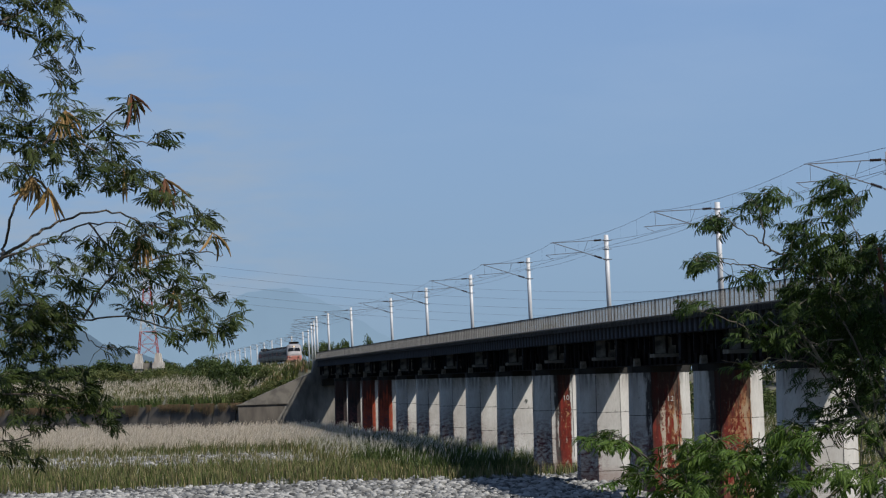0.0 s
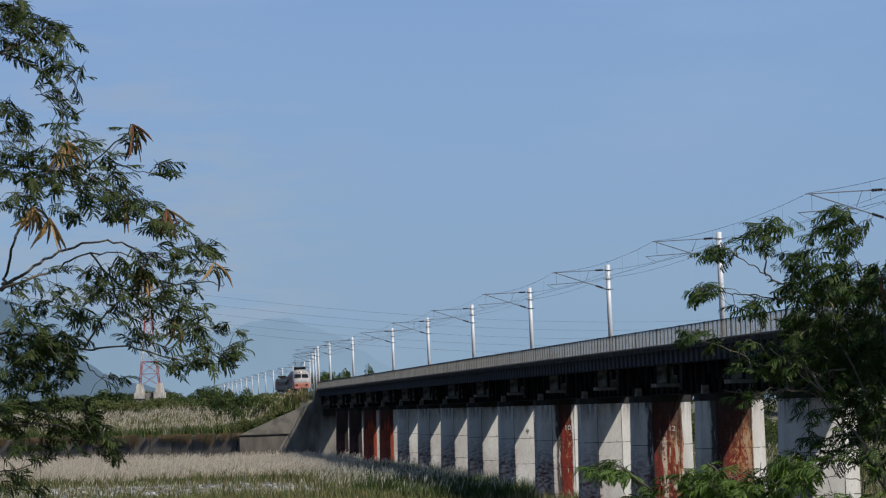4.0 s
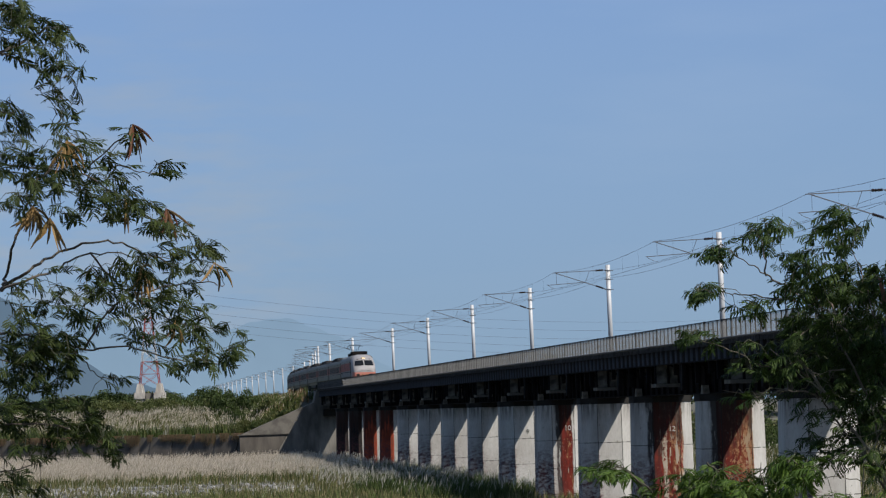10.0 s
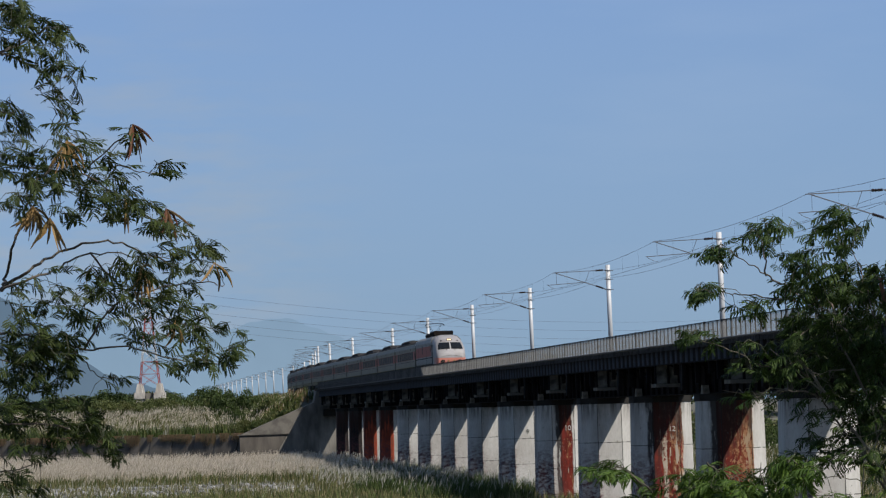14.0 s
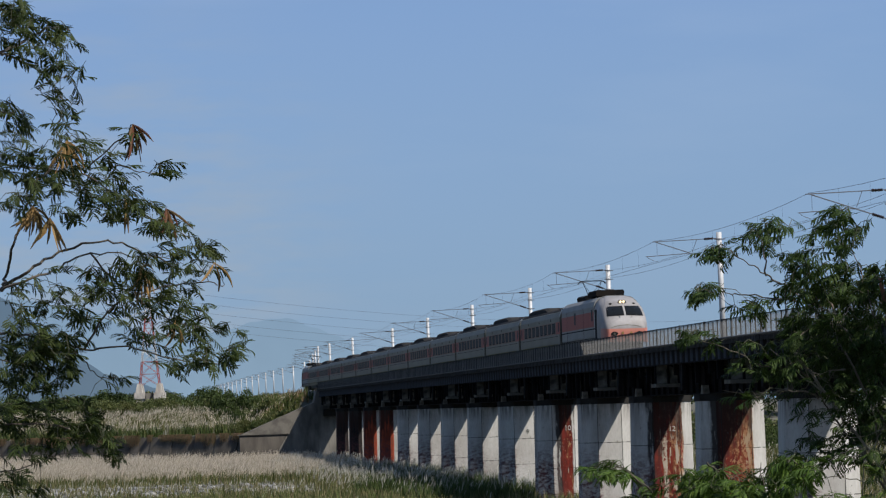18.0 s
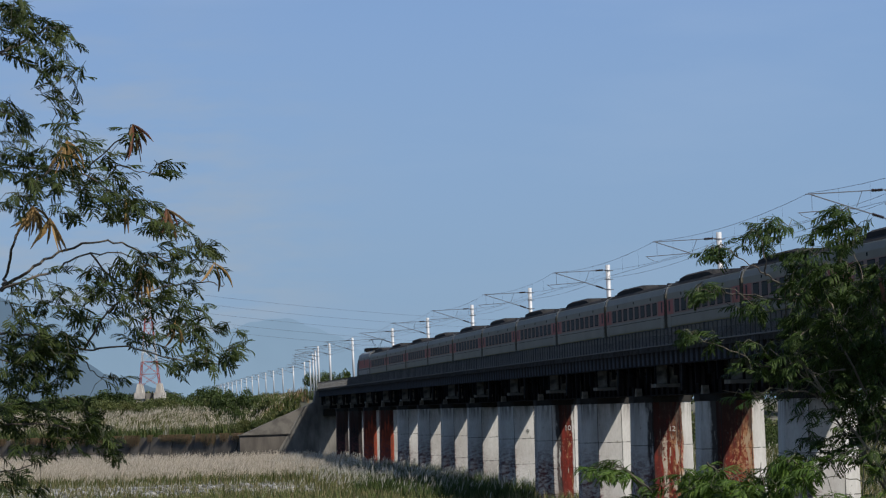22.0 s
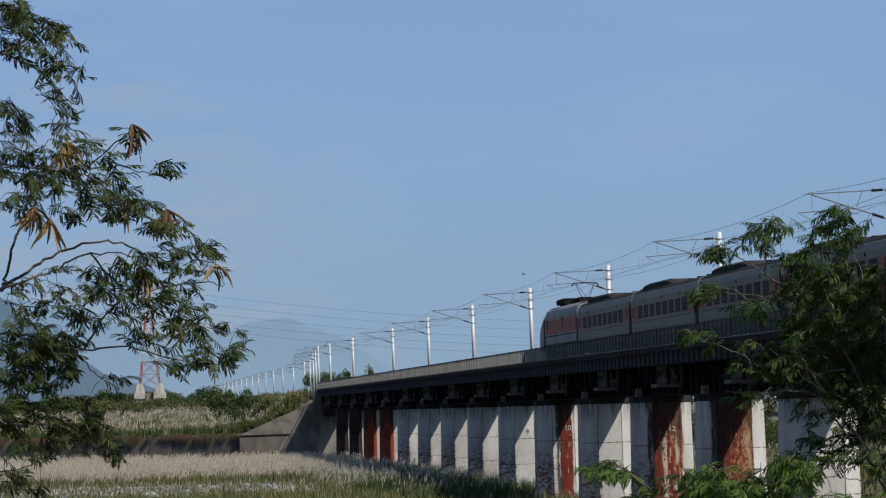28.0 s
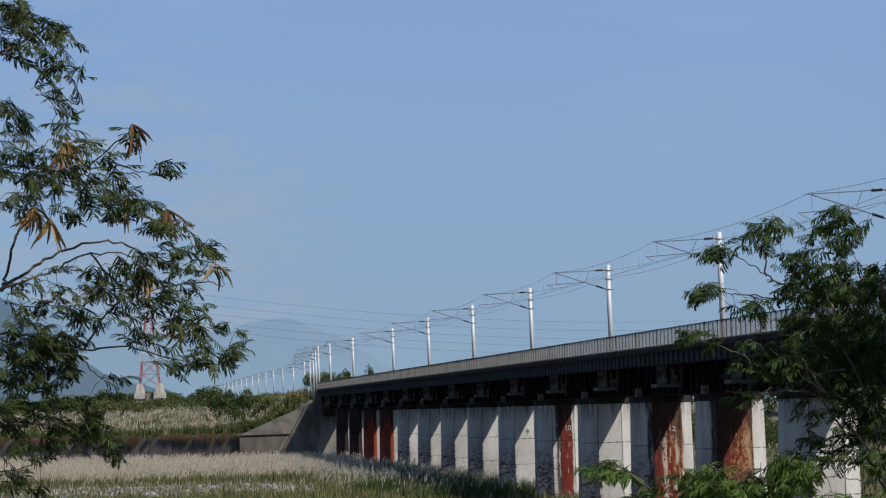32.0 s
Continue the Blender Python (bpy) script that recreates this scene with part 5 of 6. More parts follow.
grass("embankment_grass", "rough brown and green grass on the embankment", "grass", spots, rng, 0.95, 8, 0.08, [BLADE, BUSH_PALE, PLUME], 0.05, 0.5)

spots = scatter(rng, 11000, -36, -8, 421.5, 475, lambda x, y: (1 if 4.8 < track_x(y) - x < 15 else 0) * (0.7 + 0.6 * wave(x, y, 0.12, 23)))
grass("flank_grass", "tall tangled green grass on the embankment flank", "grass", spots, rng, 1.25, 9, 0.12, [BLADE, BUSH_PALE, PLUME], 0.045, 0.6)
spots = scatter(rng, 5000, -75, 0, 424, 640, lambda x, y: (1 if 4.4 < track_x(y) - x < 11 else 0) * smooth(-0.05, 0.2, wave(x, y, 0.09, 17)))
grass("dead_embankment_grass", "patches of dead brown grass on the embankment", "grass", spots, rng, 1.3, 9, 0.3, [BARK_PALE, BUSH_PALE, PLUME], 0.05, 0.5)

# a dead brown patch with pinkish plumes where the embankment meets the bridge
spots = scatter(rng, 1100, -32, -10, 423.5, 466, lambda x, y: (1 if 3.6 < track_x(y) - x < 9.5 else 0) * (0.6 + 0.6 * wave(x, y, 0.15, 27)))
grass("dry_shoulder_grass", "dry brown grass with pinkish plumes beside the bridge end", "grass", spots, rng, 1.3, 9, 0.45, [BARK_PALE, BUSH_PALE, PLUME], 0.045, 0.5)

spots = scatter(rng, 6000, -75, -10, 590, 900, lambda x, y: 1 if 3.4 < abs(x - track_x(y)) < 7.5 and x < track_x(y) else 0)
grass("crest_scrub", "tall rough grass along the top of the embankment", "grass", spots, rng, 1.3, 9, 0.4, [BLADE, BUSH_PALE, PLUME], 0.06, 0.5)


def stone_shape(rng):
    t = (1 + 5 ** 0.5) / 2
    v = [(-1, t, 0), (1, t, 0), (-1, -t, 0), (1, -t, 0), (0, -1, t), (0, 1, t), (0, -1, -t), (0, 1, -t), (t, 0, -1), (t, 0, 1), (-t, 0, -1), (-t, 0, 1)]
    s = (rng.uniform(0.8, 1.3), rng.uniform(0.7, 1.1), rng.uniform(0.45, 0.8))
    return [tuple(c / 1.9 * k * rng.uniform(0.82, 1.15) for c, k in zip(p, s)) for p in v]


ICO = ((0, 11, 5), (0, 5, 1), (0, 1, 7), (0, 7, 10), (0, 10, 11), (1, 5, 9), (5, 11, 4), (11, 10, 2), (10, 7, 6), (7, 1, 8), (3, 9, 4), (3, 4, 2), (3, 2, 6), (3, 6, 8), (3, 8, 9), (4, 9, 5), (2, 4, 11), (6, 2, 10), (8, 6, 7), (9, 8, 1))


def build_stones():
    r = random.Random(17)
    shapes = [stone_shape(r) for i in range(24)]
    ob = thing("gravel_bank", "bank of pale grey rounded river stones", "river stones", pose(0, 0, 0), kind="")
    meshes = []
    for s in shapes[:8]:
        g = Geo()
        g.smooth = True
        g.v, g.f, g.m = list(s), list(ICO), [0] * 20
        meshes.append(g.data("stone", STONE))
    for i in range(300):
        y = r.uniform(178, 206)
        x = r.uniform(-0.15 * y, 0.12 * y)
        if near_pier(x, y):
            continue
        k = r.uniform(0.18, 0.42)
        part("stone", r.choice(meshes), None, ob, at=pose(x, y, height(x, y) + 0.1 * k, 0, 0, r.uniform(0, 360)) @ Matrix.Diagonal((k, k, k, 1)))
    for i in range(16):
        x, y = 2.2 + r.gauss(0, 1.1), 322 + r.gauss(0, 3.0)
        k = r.uniform(0.5, 1.1)
        part("boulder", r.choice(meshes), None, ob, "pale boulder", at=pose(x, y, height(x, y) + 0.5 * k, 0, 0, r.uniform(0, 360)) @ Matrix.Diagonal((k, k, 1.3 * k, 1)))
    vs, fs = [], []

    def strew(n, x0, x1, y0, y1, keep, lo, hi):
        for i in range(n):
            x, y = r.uniform(x0, x1), r.uniform(y0, y1)
            if r.random() > keep(x, y):
                continue
            k = lo + (hi - lo) * r.random() ** 2.2
            a = r.uniform(0, 6.283)
            ca, sa = math.cos(a) * k, math.sin(a) * k
            z = height(x, y) + 0.12 * k
            b = len(vs)
            vs.extend((x + p * ca - q * sa, y + p * sa + q * ca, z + w * k) for p, q, w in r.choice(shapes))
            fs.extend((b + i0, b + i1, b + i2) for i0, i1, i2 in ICO)
    strew(27000, -34, 34, 168, 222, lambda x, y: 0 if near_pier(x, y) else 1 - 0.8 * smooth(212, 220, y + 0.0 - 0.12 * x), 0.08, 0.32)
    strew(6500, -50, 14, 258, 312, lambda x, y: 0 if near_pier(x, y) else 0.9, 0.10, 0.38)
    me = part("gravel", Geo(), STONE, ob)
    d = bpy.data.meshes.new("gravel")
    d.from_pydata(vs, [], fs)
    d.materials.append(STONE)
    d.polygons.foreach_set("use_smooth", [True] * len(fs))
    me.data = d
    me["kind"] = "stuff"


build_stones()


# ---------------------------------------------------------------- bushes and far trees
def crown_mesh(seed, mats, n, leaf, lobes, spread):
    """Lobes of many small leaf clumps with an uneven outline, about one metre in radius."""
    r = random.Random(seed)
    centres = [(r.gauss(0, spread), r.gauss(0, spread), 0.55 + r.uniform(-0.15, 0.6), r.uniform(0.3, 0.62)) for i in range(lobes)]
    g = Geo()
    for i in range(n):
        cx, cy, cz, rad = r.choice(centres)
        d = Vector((r.gauss(0, 1), r.gauss(0, 1), r.gauss(0.25, 1))).normalized() * rad * r.uniform(0.55, 1.08)
        p = Vector((cx, cy, max(0.02, cz + d.z * 0.8))) + Vector((d.x, d.y, 0))
        a = Vector((r.gauss(0, 1), r.gauss(0, 1), r.gauss(0, 0.6))).normalized() * leaf * r.uniform(0.6, 1.4)
        b = a.cross(Vector((r.gauss(0, 1), r.gauss(0, 1), r.gauss(0, 1)))).normalized() * leaf * r.uniform(0.3, 0.6)
        g.face([p - a, p - b, p + a, p + b])
    return g.data("crown", mats)


def build_bushes():
    r = random.Random(29)
    dark = [crown_mesh(40 + i, BUSH, 1500, 0.075, 9, 0.42) for i in range(5)]
    pale = [crown_mesh(60 + i, BUSH_PALE, 1300, 0.08, 8, 0.45) for i in range(4)]

    def plant(name, label, x, y, size, tall, kinds):
        z = height(x, y)
        ob = thing(name, label, "tree" if name == "tree" else "bush", pose(x, y, z - 0.1, 0, 0, r.uniform(0, 360)), "far trees" if name == "tree" else "bushes")
        lift = tall * 0.25 if name == "tree" else 0.0
        g = Geo()
        g.tube([(0, 0, -0.3), (0.05 * size, 0, tall * 0.5)], 0.05 * size, 0.02 * size, 6)
        for k in range(4):
            a = k * 1.6
            g.tube([(0.03 * size, 0, tall * 0.25), (0.4 * size * math.cos(a), 0.4 * size * math.sin(a), tall * 0.75)], 0.025 * size, 0.008 * size, 5)
        part("trunk", g, BARK, ob)
        part("crown", r.choice(kinds), None, ob, at=pose(0, 0, lift) @ Matrix.Diagonal((size, size, (tall - lift) / 1.35, 1)))
    # thick bushes along the foot and flank of the embankment
    for i in range(46):
        y = r.uniform(432, 700)
        x = track_x(y) - r.uniform(7.5, 14)
        plant("bush", "dark green bush on the embankment side", x, y, r.uniform(1.0, 2.2), r.uniform(1.4, 2.8), dark if r.random() < 0.6 else pale)
    for i in range(26):
        y = r.uniform(438, 525)
        plant("bush", "large dark green bush on the embankment side", track_x(y) - r.uniform(7.5, 14.0), y, r.uniform(1.5, 2.7), r.uniform(1.7, 2.9), dark if r.random() < 0.45 else pale)
    for x, y, size, tall in ((-33.2, 470, 2.3, 5.2), (-34.8, 474, 2.0, 4.6), (-31.6, 466, 1.9, 4.0), (-36.5, 480, 2.2, 4.4)):
        plant("bush", "tall dark green bush at the embankment's foot", x, y, size, tall, dark)
    # brush that overhangs the sloping edge of the abutment
    for i in range(17):
        y = r.uniform(422.4, 425.0)
        plant("bush", "low tangled brush at the abutment's sloping edge", track_x(y) - 5.6 - 0.5 * i, y, r.uniform(1.0, 1.8), r.uniform(0.9, 1.3) + 0.06 * i, pale if i % 3 else dark)
    # the belt of trees behind the reeds
    for i in range(120):
        y = r.uniform(545, 780)
        x = y * r.uniform(-0.15, -0.062)
        if x > track_x(y) - 14:
            continue
        plant("tree" if i % 3 else "bush", "round green tree in the belt behind the reeds", x, y, r.uniform(2.2, 4.2), r.uniform(3.0, 6.0), dark if r.random() < 0.78 else pale)
    # trees beyond the line, over the deck
    for x, y, s, t in ((-25.0, 640, 2.2, 7.0), (-26.6, 650, 2.0, 6.2), (-20.6, 640, 2.2, 9.2), (-22.0, 655, 2.0, 8.4), (-16.4, 640, 1.6, 9.6), (-18.4, 648, 1.8, 8.0), (-30.5, 700, 2.4, 6.6)):
        plant("tree", "dark green tree beyond the railway", x, y, s, t, dark)
    # low growth round the tower's footings
    for i in range(16):
        plant("bush", "pale green bush before the power tower", r.uniform(-66, -40), r.uniform(526, 538), r.uniform(1.5, 2.6), r.uniform(2.6, 4.0), pale)
    for x in (-57.0, -55.2, -53.4, -51.6, -50.0, -48.4):
        plant("bush", "pale green bush before the power tower", x, 541.5, 1.5, r.uniform(3.0, 3.8), pale)
    # trees on the far bank east of the bridge
    for i in range(44):
        y = r.uniform(430, 480)
        x = track_x(y) + r.uniform(12, 110)
        plant("tree", "green tree on the bank beyond the bridge", x, y, r.uniform(2.6, 4.2), r.uniform(6.0, 8.5) if x > 14 else r.uniform(4.4, 5.6), dark if r.random() < 0.6 else pale)
    for i in range(26):
        plant("bush", "green bush on the bank beyond the bridge", 27 + 1.7 * i + r.uniform(-0.6, 0.6), r.uniform(408, 422), r.uniform(2.0, 3.2), r.uniform(3.2, 5.5), dark if i % 2 else pale)
    for i in range(18):
        plant("tree", "dense green tree on the bank beyond the bridge", 29 + 1.9 * i + r.uniform(-0.7, 0.7), r.uniform(428, 446), r.uniform(2.6, 3.6), r.uniform(8.0, 9.6), dark if i % 3 else pale)
    for x, y in ((45.2, 440), (46.8, 446), (48.3, 438)):
        plant("tree", "dense green tree on the bank beyond the bridge", x, y, 3.2, 11.0, dark)
    # scrub on the far bank seen between the piers
    for i in range(24):
        y = r.uniform(380, 470)
        plant("bush", "green bush on the bank beyond the bridge", track_x(y) + r.uniform(10, 60), y, r.uniform(1.5, 3.0), r.uniform(1.8, 4.0), dark if r.random() < 0.5 else pale)


build_bushes()


# ---------------------------------------------------------------- the lattice tower and its cables
def build_tower():
    x0, y0 = -53.0, 545.0
    z0 = height(x0, y0)
    ob = thing("power_tower", "red and white lattice power tower on concrete footings", "power tower", pose(x0, y0, z0))
    foot = 12.6 - z0
    h = 44.0

    def w(z):
        return 1.75 - 1.35 * min(1.0, z / 14.0) - 0.1 * max(0, z - 15) / 29
    for sx in (-1, 1):
        for sy in (-1, 1):
            g = Geo()
            g.rings([[(sx * 1.75 + a * s, sy * 1.75 + b * s, z) for a, b in ((-1, -1), (1, -1), (1, 1), (-1, 1))] for z, s in ((-0.5, 0.66), (foot - 2.2, 0.66), (foot - 2.2, 0.86), (foot - 1.15, 0.86), (foot - 1.15, 0.62), (foot + 0.5, 0.34))])
            part("footing", g, FOOTING, ob, "pale concrete footing")
    # plain block between the footings
    g = Geo()
    g.box(-0.70, 0.70, -1.2, 1.2, -0.3, foot - 1.2)
    part("switch_house", g, CONCRETE, ob)
    zs = [0, 2.2, 4.4, 6.4, 8.4, 10.4, 12.4, 14.4, 16.4, 18.4]
    for i, (a, b) in enumerate(zip(zs[:-1], zs[1:])):
        g = Geo()
        for sx, sy in ((-1, -1), (1, -1), (1, 1), (-1, 1)):
            g.tube([(sx * w(a), sy * w(a), foot + a), (sx * w(b), sy * w(b), foot + b)], 0.07, sides=4)
        c = [(-1, -1), (1, -1), (1, 1), (-1, 1)]
        for k in range(4):
            p, q = c[k], c[(k + 1) % 4]
            g.tube([(p[0] * w(a), p[1] * w(a), foot + a), (q[0] * w(b), q[1] * w(b), foot + b)], 0.032, sides=4)
            g.tube([(q[0] * w(a), q[1] * w(a), foot + a), (p[0] * w(b), p[1] * w(b), foot + b)], 0.032, sides=4)
            g.tube([(p[0] * w(b), p[1] * w(b), foot + b), (q[0] * w(b), q[1] * w(b), foot + b)], 0.032, sides=4)
        part("lattice_section", g, RED_PAINT if (i // 2) % 2 == 0 else WHITE_PAINT, ob)
    for k, z in enumerate((12, 14.6, 17)):
        for s in (-1, 1):
            g = Geo()
            tip = (s * 4.5, 0, foot + z + 0.3)
            for sy in (-1, 1):
                g.tube([(s * w(z), sy * w(z), foot + z), tip], 0.032, sides=4)
                g.tube([(s * w(z), sy * w(z), foot + z + 1.4), tip], 0.05, sides=4)
            part("cross_arm", g, WHITE_PAINT, ob)
    lines = thing("power_cables", "thin grey high-voltage cables across the sky", "cables", pose(0, 0, 0), kind="structure")
    for k, (za, zb) in enumerate(((30.2, 31), (28.6, 29), (27, 27), (25.4, 25.5), (24, 23.5))):
        g = Geo()
        a, b = Vector((x0, y0, za + 0.0)), Vector((125.0, 760.0, zb))
        pts = []
        for i in range(25):
            u = i / 24
            p = a.lerp(b, u)
            p.z -= 6.2 * 4 * u * (1 - u)
            pts.append(p)
        g.tube(pts, 0.018, sides=4)
        part("cable", g, CABLE, lines)


build_tower()


# ---------------------------------------------------------------- hills far off
def build_hills():
    def ridge(name, label, y, shape, mat, x0, x1, n, rough):
        g = Geo()
        g.smooth = True
        rows = []
        for i in range(n + 1):
            x = x0 + (x1 - x0) * i / n
            h = shape(x) * (1 + rough * noise.noise((x * 0.02, 1.7, y))) + 3 * noise.noise((x * 0.05, 3.1, y)) * (shape(x) > 20)
            rows.append([(x, y - 120, -5), (x, y - 40, h * 0.55), (x, y, max(0, h)), (x, y + 200, -5)])
        g.rings(rows, caps=False, closed=False)
        tagged(part(name, g, mat), label, "hills", kind="structure")

    def through_points(pts):
        def shape(x):
            if x <= pts[0][0]:
                return pts[0][1]
            for (a, p), (b, q) in zip(pts[:-1], pts[1:]):
                if x <= b:
                    return p + (q - p) * (0.5 * smooth(a, b, x) + 0.5 * (x - a) / (b - a))
            return pts[-1][1]
        return shape
    ridge("backdrop_far_hills", "mountain backdrop with haze painted pale blue", 4300, through_points(((-2400, 260), (-1500, 300), (-900, 240), (-520, 165), (-400, 118), (-349, 121), (-309, 126), (-265, 135), (-225, 142), (-189, 130), (-150, 111), (-119, 92), (-87, 71), (-55, 50), (-10, 28), (120, 12), (900, 10))), HILL_FAR, -2400, 900, 560, 0.03)
    ridge("backdrop_near_hills", "mountain backdrop with haze painted blue-grey", 3600, through_points(((-2200, 300), (-1200, 260), (-760, 210), (-600, 190), (-524, 151), (-496, 126), (-459, 97), (-427, 75), (-395, 55), (-367, 48), (-334, 39), (-300, 22), (-260, 8), (-240, 0))), HILL_NEAR, -2200, -240, 420, 0.04)


build_hills()


# ---------------------------------------------------------------- the trees on the near bank
def feather_mesh(name, mat, rng, hang, size):
    """A twice-pinnate leaf: a drooping stalk with pairs of pinnae, each a comb of small leaflets. About 0.2 m long."""
    g = Geo()
    n = rng.choice((6, 7, 7, 8))
    L = rng.uniform(0.08, 0.115) * (0.95 + 0.15 * hang)
    droop = rng.uniform(0.5, 2.5)

    def stalk(t):
        return Vector((L * t, 0.012 * math.sin(t * 3 + n), -droop * (L * t) ** 2))
    g.tube([stalk(i / 5) for i in range(6)], 0.0016, 0.0008, 3)
    for i in range(n):
        t = 0.28 + 0.72 * i / (n - 1)
        o = stalk(t)
        for s in (-1, 1):
            plen = rng.uniform(0.042, 0.060) * (0.95 + 0.2 * hang) * (0.8 + 0.4 * math.sin(math.pi * min(1, t)))
            ang = radians(rng.uniform(28, 58))
            bow = hang * rng.uniform(0.6, 1.25)
            d = Vector((math.cos(ang), s * math.sin(ang), 0))
            side = Vector((-d.y, d.x, 0))
            tilt = rng.uniform(-0.5, 0.5)
            k = 9
            left, right, spine = [], [], []
            for j in range(k + 1):
                u = j / k
                c = o + d * (plen * math.sin(bow * u) / bow) + Vector((0, 0, -plen * (1 - math.cos(bow * u)) / bow))
                w = (0.0052 if j % 2 else 0.0028) * min(1.0, 0.35 + 2.2 * u, 0.25 + 3.0 * (1 - u))
                spine.append(c)
                left.append(c + side * w + Vector((0, 0, tilt * w - 0.0012)))
                right.append(c - side * w + Vector((0, 0, -tilt * w - 0.0012)))
            for e in (left, right):
                g.rings([[a, b] for a, b in zip(spine, e)], caps=False, closed=False)
    g.v = [tuple(c * size for c in v) for v in g.v]
    return g.data(name, mat)


def pod_mesh(name, mat, rng):
    g = Geo()
    L = rng.uniform(0.11, 0.17)
    b = rng.uniform(-0.02, 0.02)
    a = [(b * math.sin(t * 3), 0, -L * t) for t in (0, 0.25, 0.5, 0.75, 1)]
    ws = (0.0015, 0.0055, 0.0065, 0.0055, 0.0015)
    g.rings([[(x - w, y, z), (x, y + 0.0022, z), (x + w, y, z), (x, y - 0.0022, z)] for (x, y, z), w in zip(a, ws)])
    return g.data(name, mat)


class Feathery:
    """A tree of branches given in metres from its root, with leaves scattered near them."""

    def __init__(self, root, label, seed, mat, flat, size=1.0, more=1.0, slim=1.0):
        self.rng = random.Random(seed)
        self.ob = thing("tree" if flat != 0.45 else "shrub", label, "tree" if flat != 0.45 else "shrub", pose(*root), "")
        self.mat, self.flat, self.more, self.slim = mat, flat, more, slim
        self.outward = 0.0 if flat == 0.40 else 180.0
        self.points, self.count = [], 0
        self.kinds = [feather_mesh("leaf", mat, self.rng, 0.95 if flat == 0.40 else 1.2, size) for i in range(10)]
        self.twigs = Geo()
        self.podsets = {}
        self.mass = []

    def branch(self, radius, *pts):
        pts = [Vector(p) for p in pts]
        fine = []
        for i in range(len(pts) - 1):
            o, a, b, e = pts[max(0, i - 1)], pts[i], pts[i + 1], pts[min(len(pts) - 1, i + 2)]
            for k in range(5):
                t = k / 5
                fine.append(a * 1.0 + (b - o) * (0.5 * t) + (o * 2 - a * 5 + b * 4 - e) * (0.5 * t * t) + (a * 3 - o - b * 3 + e) * (0.5 * t ** 3))
        fine.append(pts[-1])
        fine = [p + Vector([self.rng.gauss(0, 0.004) for q in range(3)]) for p in fine]
        g = Geo()
        g.smooth = True
        g.tube(fine, radius * self.slim, max(0.0015, radius * self.slim * 0.3), 6)
        first = not self.points
        part("trunk" if first else "branch", g, BARK, self.ob)
        self.points += fine[len(fine) // 2 if first else 2:]

    def stem(self, radius, mat, *pts):
        """A bare stem that carries no leaves."""
        pts = [Vector(p) for p in pts]
        fine = []
        for a, b in zip(pts[:-1], pts[1:]):
            fine += [a.lerp(b, k / 3) + Vector([self.rng.gauss(0, 0.003) for q in range(3)]) for k in range(3)]
        g = Geo()
        g.smooth = True
        g.tube(fine + [pts[-1]], radius, radius * 0.55, 6)
        part("bare_stem", g, mat, self.ob, "bare pale stem" if mat is BARK_GREY else "dead brown stem")

    def near(self, p):
        return min(self.points, key=lambda q: (q.x - p.x) ** 2 + 0.25 * (q.y - p.y) ** 2 + (q.z - p.z) ** 2 + 0.3 * max(0, p.z - q.z - 0.3))

    def leaves(self, x, z, rx, rz, n):
        r = self.rng
        for i in range(int(n * self.more)):
            while True:
                u, v = r.uniform(-1, 1), r.uniform(-1, 1)
                if u * u + v * v < 1:
                    break
            p = Vector((x + u * rx, r.uniform(-self.flat, self.flat), z + v * rz))
            q = self.near(p)
            p.y = q.y + (p.y - q.y) * 0.5
            d = p - q
            if d.length > 0.03:
                mid = q.lerp(p, 0.5) + Vector((0, 0, 0.12 * d.length + 0.008))
                self.twigs.tube([q, mid, p], 0.0019, 0.0012, 3)
                self.points.append(p)
            az = self.outward + r.gauss(0, 60) if r.random() < 0.75 else r.uniform(0, 360)
            m = pose(p.x, p.y, p.z, r.gauss(0, 22), r.gauss(10, 20), az) @ pose(-0.03, 0, 0)
            m = m @ Matrix.Diagonal((*(3 * (r.uniform(0.75, 1.1),)), 1))
            self.count += 1
            kind = r.choice(self.kinds)
            if self.count <= 600 and i % 2 == 0:
                part("leaf", kind, None, self.ob, at=m)
            else:
                self.mass.append((kind, m))

    def unseen_crown(self, span, rise_to, n):
        """Unseen leaves added towards the sun to shade the visible tree; nearer the sun the higher they are."""
        r = self.rng
        for i in range(n):
            z = r.uniform(*rise_to)
            p = Vector((r.uniform(*span), -0.25 - 0.5 * (z - rise_to[0]) + r.gauss(0, 0.12), z))
            q = self.near(p)
            self.twigs.tube([q, q.lerp(p, 0.5) + Vector((0, 0, 0.01)), p], 0.0019, 0.0012, 3)
            self.points.append(p)
            self.mass.append((r.choice(self.kinds), pose(p.x, p.y, p.z, r.gauss(0, 22), r.gauss(10, 20), r.uniform(0, 360))))

    def pods(self, x, z, n, mat):
        r = self.rng
        if mat.name not in self.podsets:
            self.podsets[mat.name] = [pod_mesh("seed_pod", mat, r) for i in range(4)]
        q = self.near(Vector((x, 0, z)))
        c = Vector((x, q.y - 0.08, z))
        self.twigs.tube([q, q.lerp(c, 0.5) + Vector((0, 0, 0.02)), c], 0.003, 0.002, 4)
        for i in range(n):
            part("seed_pod", r.choice(self.podsets[mat.name]), None, self.ob, at=pose(c.x, c.y, c.z, r.gauss(0, 20), r.gauss(0, 24), r.uniform(-60, 60)))

    def finish(self):
        g = Geo()
        shapes = {k.name: ([v.co.copy() for v in k.vertices], [tuple(p.vertices) for p in k.polygons]) for k in self.kinds}
        for kind, m in self.mass:
            co, faces = shapes[kind.name]
            n = len(g.v)
